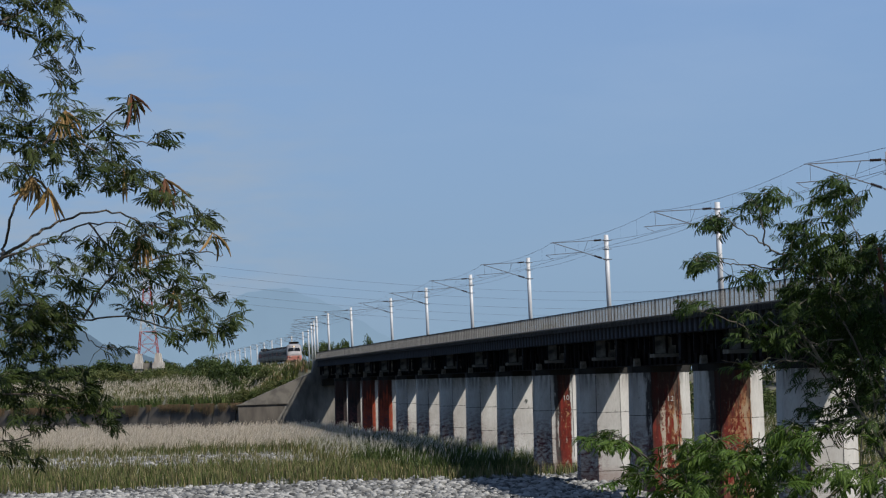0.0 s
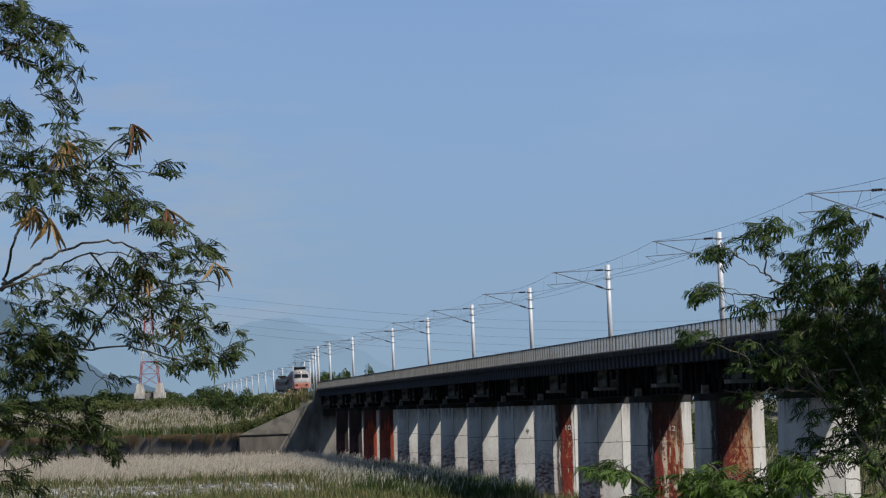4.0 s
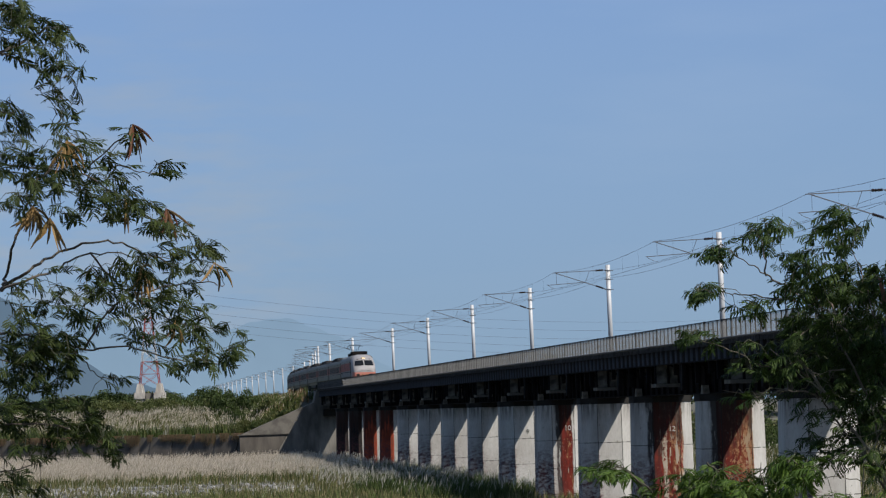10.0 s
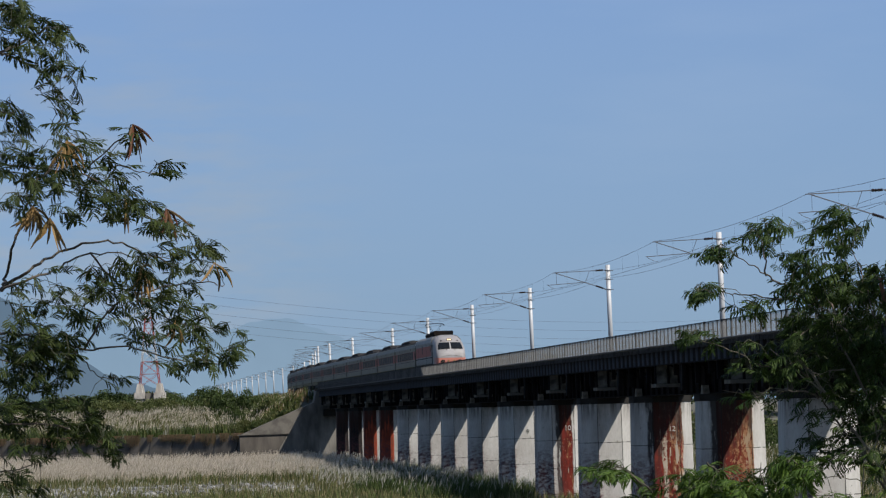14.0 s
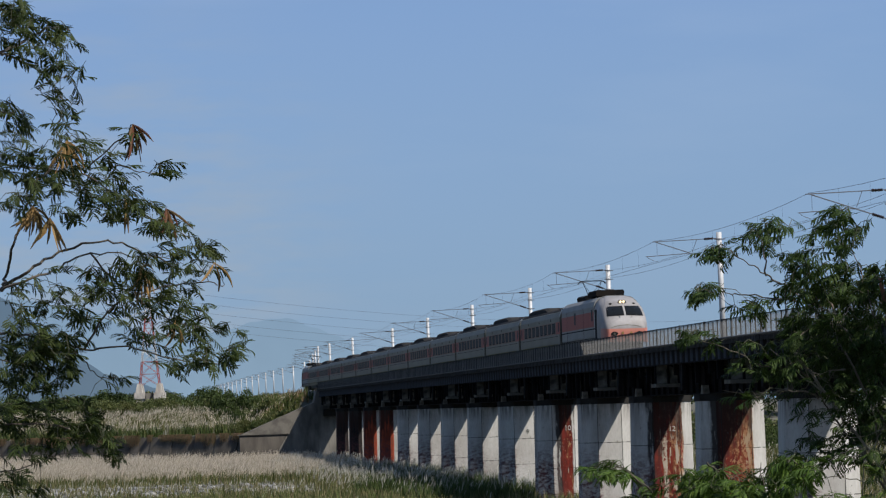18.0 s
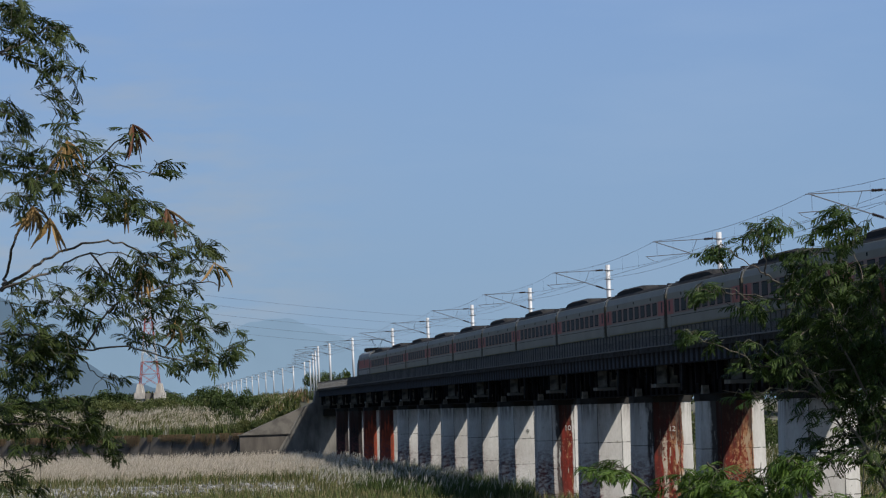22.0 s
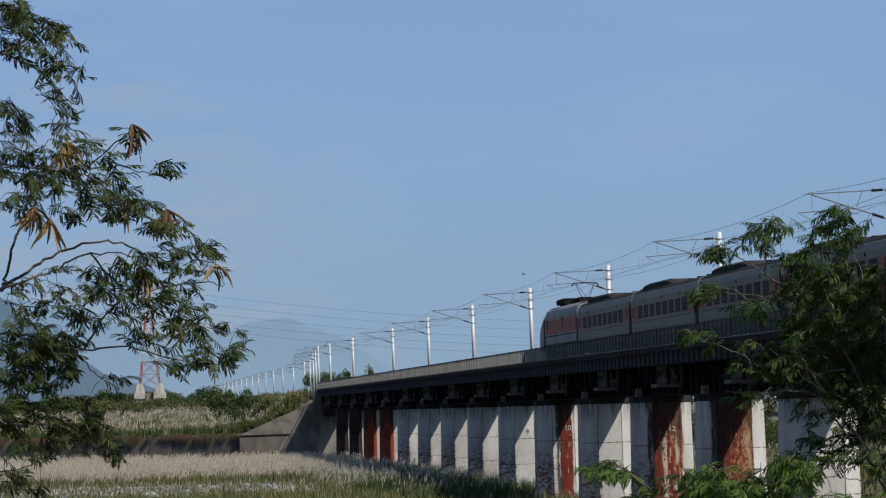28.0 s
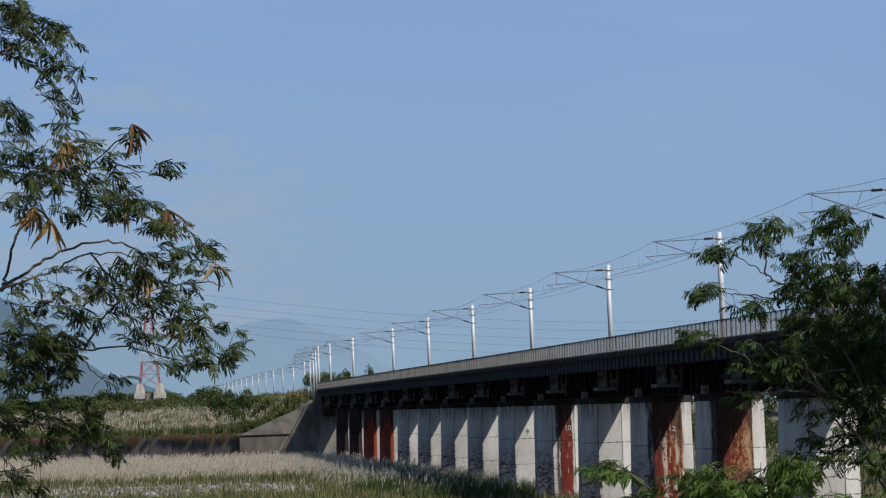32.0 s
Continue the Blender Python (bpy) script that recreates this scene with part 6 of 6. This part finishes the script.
            g.v += [tuple(m @ c) for c in co]
            g.f += [tuple(n + i for i in f) for f in faces]
        g.m = [0] * len(g.f)
        part("foliage", g, self.mat, self.ob)["kind"] = "stuff"
        part("twig", self.twigs, TWIG, self.ob)["kind"] = "stuff"


left_tree = Feathery((-3.20, 13.50, 5.30), "feathery-leaved tree with brown seed pods on the river bank", 11, LEAF, 0.40, 0.82, 1.0, 0.8)
left_tree.branch(0.05, (-0.21, 0.00, 0.22), (-0.04, 0.00, 1.06), (0.17, 0.00, 1.80), (0.48, 0.00, 2.54), (0.74, 0.00, 3.03), (0.96, 0.00, 3.53))
left_tree.branch(0.012, (0.14, 0.00, 1.80), (0.83, 0.00, 2.18), (1.23, 0.00, 2.48), (1.39, -0.18, 2.55), (1.49, 0.03, 2.64), (1.69, -0.09, 2.68), (1.83, 0.07, 2.65), (1.98, 0.09, 2.57))
left_tree.branch(0.008, (1.28, -0.30, 2.47), (1.45, -0.34, 2.52), (1.47, 0.24, 2.58), (1.66, -0.17, 2.62), (1.88, -0.19, 2.60), (2.03, 0.35, 2.61))
left_tree.branch(0.009, (1.25, -0.02, 2.50), (1.23, 0.24, 2.55), (1.30, -0.02, 2.68), (1.32, 0.10, 2.77), (1.43, -0.24, 2.92), (1.50, 0.09, 3.07), (1.47, 0.26, 3.22), (1.53, 0.02, 3.29), (1.45, 0.17, 3.43))
left_tree.branch(0.012, (0.74, 0.00, 3.03), (1.09, 0.12, 3.46), (1.30, -0.31, 3.50), (1.34, 0.18, 3.61), (1.47, 0.06, 3.65), (1.58, -0.14, 3.61))
left_tree.branch(0.008, (1.30, -0.33, 3.50), (1.30, 0.26, 3.53), (1.45, -0.02, 3.43), (1.46, 0.15, 3.40), (1.52, 0.27, 3.46))
left_tree.branch(0.01, (0.48, 0.00, 2.54), (1.01, 0.15, 2.35), (1.19, 0.29, 2.30), (1.44, -0.07, 2.26), (1.58, 0.21, 2.21), (1.79, -0.04, 2.21), (2.03, 0.30, 2.14), (2.27, 0.27, 2.12))
left_tree.branch(0.009, (0.17, 0.00, 1.80), (1.02, -0.28, 1.85), (1.26, -0.25, 1.88), (1.50, -0.20, 1.87), (1.58, 0.33, 1.79), (1.75, -0.04, 1.71))
left_tree.branch(0.005, (0.95, 0.09, 1.65), (1.26, -0.14, 1.68), (1.38, 0.01, 1.71), (1.50, -0.08, 1.75), (1.70, -0.10, 1.74))
left_tree.branch(0.007, (1.60, 0.06, 2.21), (1.73, 0.06, 2.40), (1.93, 0.28, 2.48), (2.15, 0.13, 2.49), (2.20, 0.30, 2.48))
left_tree.branch(0.006, (1.61, 0.25, 2.64), (1.77, 0.34, 2.46), (1.97, 0.12, 2.33), (2.19, -0.24, 2.28))
left_tree.branch(0.009, (0.74, 0.00, 3.03), (1.06, 0.25, 3.09), (1.20, 0.33, 3.07), (1.41, 0.28, 3.03), (1.62, 0.05, 2.98), (1.83, 0.15, 2.83), (2.08, -0.20, 2.68))
left_tree.branch(0.005, (1.59, 0.23, 3.00), (1.75, 0.05, 3.12), (1.85, -0.15, 3.14), (1.92, -0.31, 3.13))
left_tree.branch(0.005, (1.64, 0.25, 3.02), (1.76, 0.34, 3.04), (1.91, -0.29, 2.96), (1.99, 0.21, 2.99))
left_tree.branch(0.008, (0.74, 0.00, 3.03), (1.13, -0.06, 3.24), (1.34, -0.24, 3.24))
left_tree.branch(0.004, (1.57, -0.14, 2.20), (1.60, 0.19, 2.13), (1.63, 0.26, 2.09), (1.77, -0.32, 2.07))
left_tree.branch(0.006, (0.96, 0.08, 2.17), (1.27, -0.32, 2.16), (1.43, 0.15, 2.13))
left_tree.leaves(1.32, 3.72, 0.07, 0.07, 41)
left_tree.leaves(1.46, 3.61, 0.11, 0.09, 41)
left_tree.leaves(1.33, 3.57, 0.10, 0.06, 18)
left_tree.leaves(1.53, 3.45, 0.10, 0.06, 18)
left_tree.leaves(1.49, 3.32, 0.06, 0.10, 16)
left_tree.leaves(1.29, 3.29, 0.06, 0.07, 18)
left_tree.leaves(1.32, 3.16, 0.09, 0.10, 18)
left_tree.leaves(1.53, 3.23, 0.06, 0.04, 7)
left_tree.leaves(1.37, 3.04, 0.15, 0.07, 40)
left_tree.leaves(1.60, 3.09, 0.10, 0.06, 23)
left_tree.leaves(1.52, 2.96, 0.15, 0.07, 40)
left_tree.leaves(1.34, 2.91, 0.10, 0.10, 23)
left_tree.leaves(1.72, 2.93, 0.10, 0.07, 20)
left_tree.leaves(1.67, 2.83, 0.15, 0.07, 34)
left_tree.leaves(1.83, 2.82, 0.12, 0.07, 28)
left_tree.leaves(1.97, 2.74, 0.09, 0.06, 23)
left_tree.leaves(1.85, 3.15, 0.06, 0.04, 5)
left_tree.leaves(1.96, 2.99, 0.06, 0.04, 9)
left_tree.leaves(1.76, 3.03, 0.06, 0.05, 9)
left_tree.leaves(1.38, 2.46, 0.12, 0.10, 23)
left_tree.leaves(1.56, 2.50, 0.15, 0.07, 18)
left_tree.leaves(1.74, 2.52, 0.15, 0.07, 23)
left_tree.leaves(1.89, 2.59, 0.12, 0.09, 34)
left_tree.leaves(2.06, 2.59, 0.12, 0.07, 23)
left_tree.leaves(2.15, 2.66, 0.06, 0.06, 9)
left_tree.leaves(1.98, 2.44, 0.12, 0.09, 28)
left_tree.leaves(1.76, 2.40, 0.15, 0.10, 28)
left_tree.leaves(1.53, 2.35, 0.12, 0.06, 16)
left_tree.leaves(2.05, 2.29, 0.09, 0.07, 18)
left_tree.leaves(1.85, 2.25, 0.12, 0.07, 18)
left_tree.leaves(2.15, 2.16, 0.10, 0.05, 21)
left_tree.leaves(2.26, 2.18, 0.05, 0.06, 9)
left_tree.leaves(2.09, 2.34, 0.10, 0.07, 14)
left_tree.leaves(2.22, 2.26, 0.06, 0.05, 7)
left_tree.leaves(2.00, 2.14, 0.10, 0.04, 12)
left_tree.leaves(1.33, 2.26, 0.12, 0.10, 65)
left_tree.leaves(1.48, 2.21, 0.12, 0.09, 55)
left_tree.leaves(1.35, 2.11, 0.12, 0.07, 37)
left_tree.leaves(1.72, 2.07, 0.06, 0.03, 5)
left_tree.leaves(1.30, 1.91, 0.12, 0.10, 46)
left_tree.leaves(1.50, 1.93, 0.14, 0.08, 40)
left_tree.leaves(1.59, 1.83, 0.12, 0.07, 44)
left_tree.leaves(1.70, 1.74, 0.04, 0.04, 9)
left_tree.leaves(1.32, 1.76, 0.10, 0.05, 18)
left_tree.leaves(1.28, 1.64, 0.10, 0.05, 18)
left_tree.leaves(1.36, 2.12, 0.17, 0.12, 36)
left_tree.pods(1.55, 3.13, 15, POD)
left_tree.pods(1.40, 2.84, 24, POD)
left_tree.pods(1.49, 2.78, 9, POD)
left_tree.pods(1.86, 2.56, 15, POD)
left_tree.pods(1.99, 2.81, 9, POD_GREEN)
left_tree.pods(1.86, 3.18, 8, POD_GREEN)
left_tree.pods(1.81, 2.87, 3, POD)
left_tree.pods(2.19, 2.57, 4, POD)
left_tree.pods(2.01, 2.32, 4, POD)
right_tree = Feathery((2.75, 12.60, 5.30), "dense green feathery-leaved tree with bare brown stems", 23, LEAF_LIGHT, 0.42, 0.70, 1.6, 0.6)
right_tree.branch(0.013, (-0.48, 0.00, -0.03), (-0.67, 0.00, 0.96), (-0.84, 0.00, 1.29), (-0.96, 0.00, 1.50), (-1.04, -0.12, 1.64), (-1.09, 0.27, 1.76), (-1.17, 0.34, 1.90), (-1.30, 0.00, 2.03), (-1.30, 0.35, 2.15), (-1.36, -0.13, 2.36))
right_tree.branch(0.008, (-0.84, 0.00, 1.29), (-0.94, -0.30, 1.67), (-0.94, 0.07, 2.08), (-1.01, -0.33, 2.17), (-1.02, -0.21, 2.27), (-1.04, -0.06, 2.43), (-1.09, 0.08, 2.61))
right_tree.branch(0.008, (-0.93, -0.24, 1.67), (-1.15, -0.32, 2.08), (-1.12, 0.26, 2.19), (-1.22, -0.13, 2.28), (-1.21, 0.32, 2.43), (-1.23, 0.28, 2.53))
right_tree.branch(0.008, (-1.16, -0.09, 2.18), (-1.25, -0.03, 2.27), (-1.37, 0.01, 2.31), (-1.51, 0.10, 2.33), (-1.58, 0.07, 2.34), (-1.69, 0.04, 2.36))
right_tree.branch(0.008, (-1.22, 0.08, 2.28), (-1.30, 0.31, 2.37), (-1.42, 0.00, 2.41), (-1.51, -0.05, 2.47), (-1.59, 0.15, 2.55))
right_tree.branch(0.007, (-1.44, -0.18, 2.40), (-1.44, -0.14, 2.51), (-1.43, 0.33, 2.62))
right_tree.branch(0.006, (-1.29, 0.01, 2.03), (-1.44, 0.03, 2.03), (-1.61, -0.34, 2.10), (-1.75, -0.06, 2.15))
right_tree.branch(0.007, (-1.21, 0.06, 1.90), (-1.37, -0.34, 1.93), (-1.46, 0.08, 1.91), (-1.60, 0.09, 1.94))
right_tree.branch(0.006, (-1.25, -0.31, 1.90), (-1.13, 0.09, 2.04), (-1.09, -0.02, 2.13))
right_tree.branch(0.006, (-1.11, 0.13, 1.77), (-1.04, -0.10, 1.90), (-0.96, 0.14, 2.02))
right_tree.branch(0.005, (-1.28, 0.17, 2.05), (-1.28, -0.33, 2.00), (-1.25, -0.31, 1.98), (-1.27, 0.12, 1.93), (-1.31, 0.32, 1.93))
right_tree.branch(0.005, (-1.08, -0.17, 1.72), (-1.18, -0.03, 1.67), (-1.24, 0.06, 1.67))
right_tree.branch(0.006, (-1.03, -0.13, 1.64), (-0.99, -0.10, 1.81), (-0.98, -0.13, 1.90))
right_tree.leaves(-1.60, 2.52, 0.07, 0.04, 15)
right_tree.leaves(-1.68, 2.35, 0.06, 0.03, 15)
right_tree.leaves(-1.42, 2.58, 0.07, 0.07, 18)
right_tree.leaves(-1.34, 2.60, 0.03, 0.03, 6)
right_tree.leaves(-1.29, 2.46, 0.06, 0.06, 20)
right_tree.leaves(-1.10, 2.57, 0.09, 0.08, 35)
right_tree.leaves(-1.12, 2.65, 0.05, 0.03, 9)
right_tree.leaves(-0.95, 2.38, 0.05, 0.07, 24)
right_tree.leaves(-1.27, 2.34, 0.08, 0.06, 28)
right_tree.leaves(-1.13, 2.38, 0.12, 0.09, 56)
right_tree.leaves(-1.02, 2.29, 0.09, 0.09, 52)
right_tree.leaves(-1.48, 2.28, 0.07, 0.03, 12)
right_tree.leaves(-1.25, 2.22, 0.09, 0.06, 32)
right_tree.leaves(-1.14, 2.17, 0.14, 0.07, 34)
right_tree.leaves(-1.00, 2.12, 0.09, 0.09, 56)
right_tree.leaves(-1.33, 2.11, 0.09, 0.05, 7)
right_tree.leaves(-1.72, 2.17, 0.09, 0.03, 9)
right_tree.leaves(-1.58, 2.13, 0.09, 0.03, 5)
right_tree.leaves(-1.47, 1.92, 0.09, 0.03, 5)
right_tree.leaves(-1.21, 2.04, 0.12, 0.08, 16)
right_tree.leaves(-1.03, 1.96, 0.09, 0.09, 30)
right_tree.leaves(-1.33, 1.92, 0.09, 0.05, 4)
right_tree.leaves(-1.15, 1.82, 0.14, 0.09, 25)
right_tree.leaves(-1.05, 1.68, 0.12, 0.09, 31)
right_tree.leaves(-1.22, 1.69, 0.09, 0.06, 16)
right_tree.leaves(-1.22, 1.92, 0.12, 0.09, 5)
right_tree.leaves(-0.99, 1.82, 0.06, 0.14, 22)
right_tree.leaves(-1.45, 2.03, 0.13, 0.05, 11)
right_tree.leaves(-1.28, 2.10, 0.10, 0.08, 16)
right_tree.leaves(-1.10, 1.94, 0.09, 0.07, 12)
right_tree.leaves(-1.02, 2.05, 0.09, 0.07, 32)
right_tree.leaves(-1.38, 2.06, 0.15, 0.07, 14)
right_tree.leaves(-1.24, 1.99, 0.13, 0.07, 8)
right_tree.leaves(-1.10, 2.06, 0.12, 0.09, 24)
# unseen crown added outside the view, only to shade the leaves and stems
right_tree.branch(0.02, (-0.48, 0.00, -0.03), (-0.55, -0.20, 1.00), (-0.48, -0.45, 1.90), (-0.40, -0.62, 2.60), (-0.32, -0.75, 3.20))
right_tree.branch(0.01, (-0.48, -0.45, 1.90), (-0.62, -0.62, 2.25), (-0.70, -0.70, 2.60))
right_tree.branch(0.01, (-0.44, -0.55, 2.25), (-0.20, -0.80, 2.55), (-0.02, -0.95, 2.90))
right_tree.unseen_crown((-0.72, -0.20), (2.05, 3.05), 900)
right_tree.stem(0.0075, BARK_GREY, (-1.34, -0.25, 2.08), (-1.28, -0.25, 2.00), (-1.22, -0.25, 1.91), (-1.14, -0.25, 1.79), (-1.04, -0.25, 1.66), (-1.00, -0.25, 1.57), (-0.96, -0.25, 1.49), (-0.80, -0.1, 1.1), (-0.62, 0, 0.7))
right_tree.stem(0.010, BARK_BROWN, (-0.99, -0.3, 2.37), (-0.98, -0.3, 2.27), (-0.97, -0.3, 2.20), (-0.96, -0.3, 2.15), (-0.95, -0.3, 2.07), (-0.93, -0.3, 1.92), (-0.75, -0.2, 1.2))
right_tree.stem(0.005, BARK_GREY, (-1.21, -0.3, 2.30), (-1.19, -0.3, 2.26), (-1.15, -0.3, 2.18), (-1.11, -0.3, 2.11), (-1.05, -0.25, 1.99), (-0.96, 0.0, 1.50))
right_tree.stem(0.004, BARK_GREY, (-1.15, -0.3, 2.19), (-1.14, -0.3, 2.23), (-1.11, -0.3, 2.26))
right_tree.stem(0.003, BARK_GREY, (-0.97, -0.25, 1.81), (-1.01, -0.25, 1.74), (-1.04, -0.25, 1.67))
right_tree.stem(0.003, BARK_GREY, (-0.90, -0.2, 1.79), (-1.00, -0.25, 1.84), (-1.07, -0.25, 1.86))
right_tree.stem(0.003, BARK_GREY, (-1.05, -0.3, 2.18), (-1.07, -0.3, 2.13), (-1.08, -0.25, 2.05))
right_tree.stem(0.004, BARK_GREY, (-1.15, -0.3, 2.19), (-1.19, -0.3, 2.20), (-1.26, -0.3, 2.19), (-1.31, -0.3, 2.16), (-1.33, -0.3, 2.13))
right_tree.stem(0.003, BARK_GREY, (-0.95, -0.3, 2.04), (-1.00, -0.3, 2.12), (-1.06, -0.3, 2.06))
right_tree.stem(0.004, BARK_GREY, (-1.22, -0.25, 1.91), (-1.30, -0.25, 1.97), (-1.35, -0.25, 2.03), (-1.44, -0.25, 2.10))
right_tree.stem(0.003, BARK_GREY, (-1.28, -0.25, 1.97), (-1.32, -0.25, 2.07))
right_tree.stem(0.004, BARK_GREY, (-1.14, -0.25, 2.01), (-1.21, -0.25, 2.00), (-1.27, -0.25, 1.98))
right_tree.stem(0.003, BARK_GREY, (-0.94, -0.25, 1.97), (-0.99, -0.25, 2.03), (-1.04, -0.25, 2.09), (-1.10, -0.25, 2.04))
right_tree.stem(0.004, BARK_GREY, (-0.90, -0.2, 1.80), (-0.98, -0.25, 1.92), (-1.02, -0.25, 2.00))
right_tree.stem(0.003, BARK_GREY, (-0.92, -0.2, 1.78), (-1.05, -0.25, 1.74), (-1.13, -0.25, 1.73), (-1.20, -0.25, 1.77))
right_tree.stem(0.003, BARK_GREY, (-1.04, -0.25, 1.66), (-1.09, -0.25, 1.69), (-1.18, -0.25, 1.67), (-1.25, -0.25, 1.63))
right_tree.stem(0.003, BARK_GREY, (-1.00, -0.25, 1.57), (-1.07, -0.25, 1.55), (-1.18, -0.25, 1.58), (-1.28, -0.25, 1.56))
right_tree.stem(0.003, BARK_GREY, (-1.08, -0.25, 1.50), (-1.08, -0.25, 1.69), (-1.10, -0.25, 1.81), (-1.12, -0.25, 1.89))
bank_shrub = Feathery((1.45, 12.00, 5.30), "bright green feathery-leaved shrub on the bank", 37, SHRUB_LEAF, 0.45, 0.85, 1.25, 0.8)
bank_shrub.branch(0.012, (-0.08, 0.00, -0.03), (-0.14, 0.00, 0.81), (-0.28, -0.08, 1.34), (-0.35, 0.06, 1.56), (-0.45, -0.12, 1.66))
bank_shrub.branch(0.008, (-0.14, 0.00, 0.81), (-0.46, -0.07, 1.26), (-0.59, 0.16, 1.47), (-0.73, -0.28, 1.60), (-0.81, 0.04, 1.66))
bank_shrub.branch(0.008, (-0.14, 0.00, 0.81), (-0.02, 0.14, 1.32), (-0.08, -0.11, 1.56), (-0.12, -0.17, 1.66))
bank_shrub.branch(0.006, (-0.26, 0.18, 1.33), (-0.24, -0.16, 1.52), (-0.25, -0.19, 1.65))
bank_shrub.branch(0.006, (-0.04, -0.04, 1.33), (0.12, 0.12, 1.43), (0.14, -0.24, 1.49))
bank_shrub.branch(0.006, (-0.47, -0.11, 1.26), (-0.52, -0.10, 1.44), (-0.54, 0.20, 1.54))
bank_shrub.leaves(-0.82, 1.64, 0.07, 0.04, 20)
bank_shrub.leaves(-0.66, 1.57, 0.04, 0.02, 3)
bank_shrub.leaves(-0.45, 1.59, 0.11, 0.06, 44)
bank_shrub.leaves(-0.27, 1.55, 0.12, 0.05, 28)
bank_shrub.leaves(-0.11, 1.63, 0.10, 0.05, 36)
bank_shrub.leaves(-0.34, 1.47, 0.20, 0.09, 54)
bank_shrub.leaves(-0.54, 1.48, 0.09, 0.07, 24)
bank_shrub.leaves(-0.71, 1.48, 0.13, 0.04, 15)
bank_shrub.leaves(-0.12, 1.49, 0.13, 0.09, 30)
bank_shrub.leaves(0.06, 1.45, 0.13, 0.08, 24)
bank_shrub.leaves(0.21, 1.50, 0.07, 0.11, 15)
left_tree.finish()
right_tree.finish()
bank_shrub.finish()


# ---------------------------------------------------------------- birds
def build_bird(span, lift):
    ob = thing("bird", "small dark swallow in flight", "bird", pose(0, 0, 0), "birds in the sky")
    g = Geo()
    g.smooth = True
    g.rings([[(r * math.cos(a), y, r * math.sin(a)) for a in (0, 1.05, 2.1, 3.14, 4.19, 5.24)] for y, r in ((-0.09, 0.004), (-0.06, 0.02), (0.0, 0.026), (0.06, 0.014), (0.11, 0.012))])
    part("body", g, BIRD, ob)
    for s in (-1, 1):
        g = Geo()
        w = [(s * 0.015, -0.03, 0.0), (s * span * 0.25, -0.05, lift * 0.6), (s * span * 0.5, 0.03, lift), (s * span * 0.25, 0.01, lift * 0.55), (s * 0.015, 0.035, 0)]
        g.rings([w, [(x, y, z + 0.006) for x, y, z in w]])
        part("wing", g, BIRD, ob)
        g = Geo()
        t = [(0.0, 0.1, 0.0), (s * 0.03, 0.17, 0.0), (s * 0.012, 0.1, 0)]
        g.rings([t, [(x, y, z + 0.004) for x, y, z in t]])
        part("tail", g, BIRD, ob)
    return ob


BIRDS = [build_bird(0.5, lift) for lift in (0.16, -0.08, 0.14, 0.04)]


def flight(ob, rows, heading, bank):
    walk(ob, [(t, pose(x, y, z, 0, bank, heading)) for t, x, y, z in rows])


# ---------------------------------------------------------------- what moves
def motions():
    times = [0.5 * i for i in range(65)]
    walk(LOCO_HEAD, [(t, car_pose(0.0, LOCO_LEN, t)) for t in times])
    for i, c in enumerate(COACHES):
        walk(c, [(t, car_pose(LOCO_LEN + i * COACH_LEN, COACH_LEN, t)) for t in times])
    walk(LOCO_TAIL, [(t, car_pose(LOCO_LEN + 12 * COACH_LEN, LOCO_LEN, t, True)) for t in times])
    flight(BIRDS[0], [(0.0, 33.66, 100.00, 11.78), (23.0, 28.18, 100.00, 13.62), (23.5, 13.41, 100.00, 15.89), (23.7, 8.62, 100.00, 17.01), (24.0, 3.16, 100.00, 17.83), (24.2, -0.77, 100.00, 18.22), (24.5, -6.59, 100.00, 18.55), (24.7, -10.13, 100.00, 18.54), (25.1, -19.06, 100.00, 18.40), (32.0, -36.75, 100.00, 18.00)], 90, 12)
    flight(BIRDS[1], [(0.0, 38.76, 95.00, 6.42), (23.2, 21.35, 95.00, 10.11), (23.7, 10.91, 95.00, 13.51), (24.0, 3.02, 95.00, 15.25), (24.2, -2.32, 95.00, 16.62), (24.5, -9.39, 95.00, 18.08), (24.8, -17.19, 95.00, 19.41), (32.0, -40.18, 95.00, 21.18)], 80, -15)
    flight(BIRDS[2], [(0.0, -46.91, 170.00, 9.30), (18.0, -26.68, 170.00, 13.10), (19.0, -12.27, 170.00, 13.55), (20.0, 1.07, 170.00, 13.90), (22.0, 31.97, 170.00, 14.17), (32.0, 54.05, 170.00, 14.46)], -80, 10)
    flight(BIRDS[3], [(0.0, -100.45, 160.00, 15.01), (26.0, -29.24, 160.00, 14.06), (27.6, 1.02, 160.00, 13.86), (28.0, 4.17, 160.00, 14.07), (29.0, 11.72, 160.00, 14.55), (32.0, 44.99, 160.00, 15.39)], -85, -8)


motions()
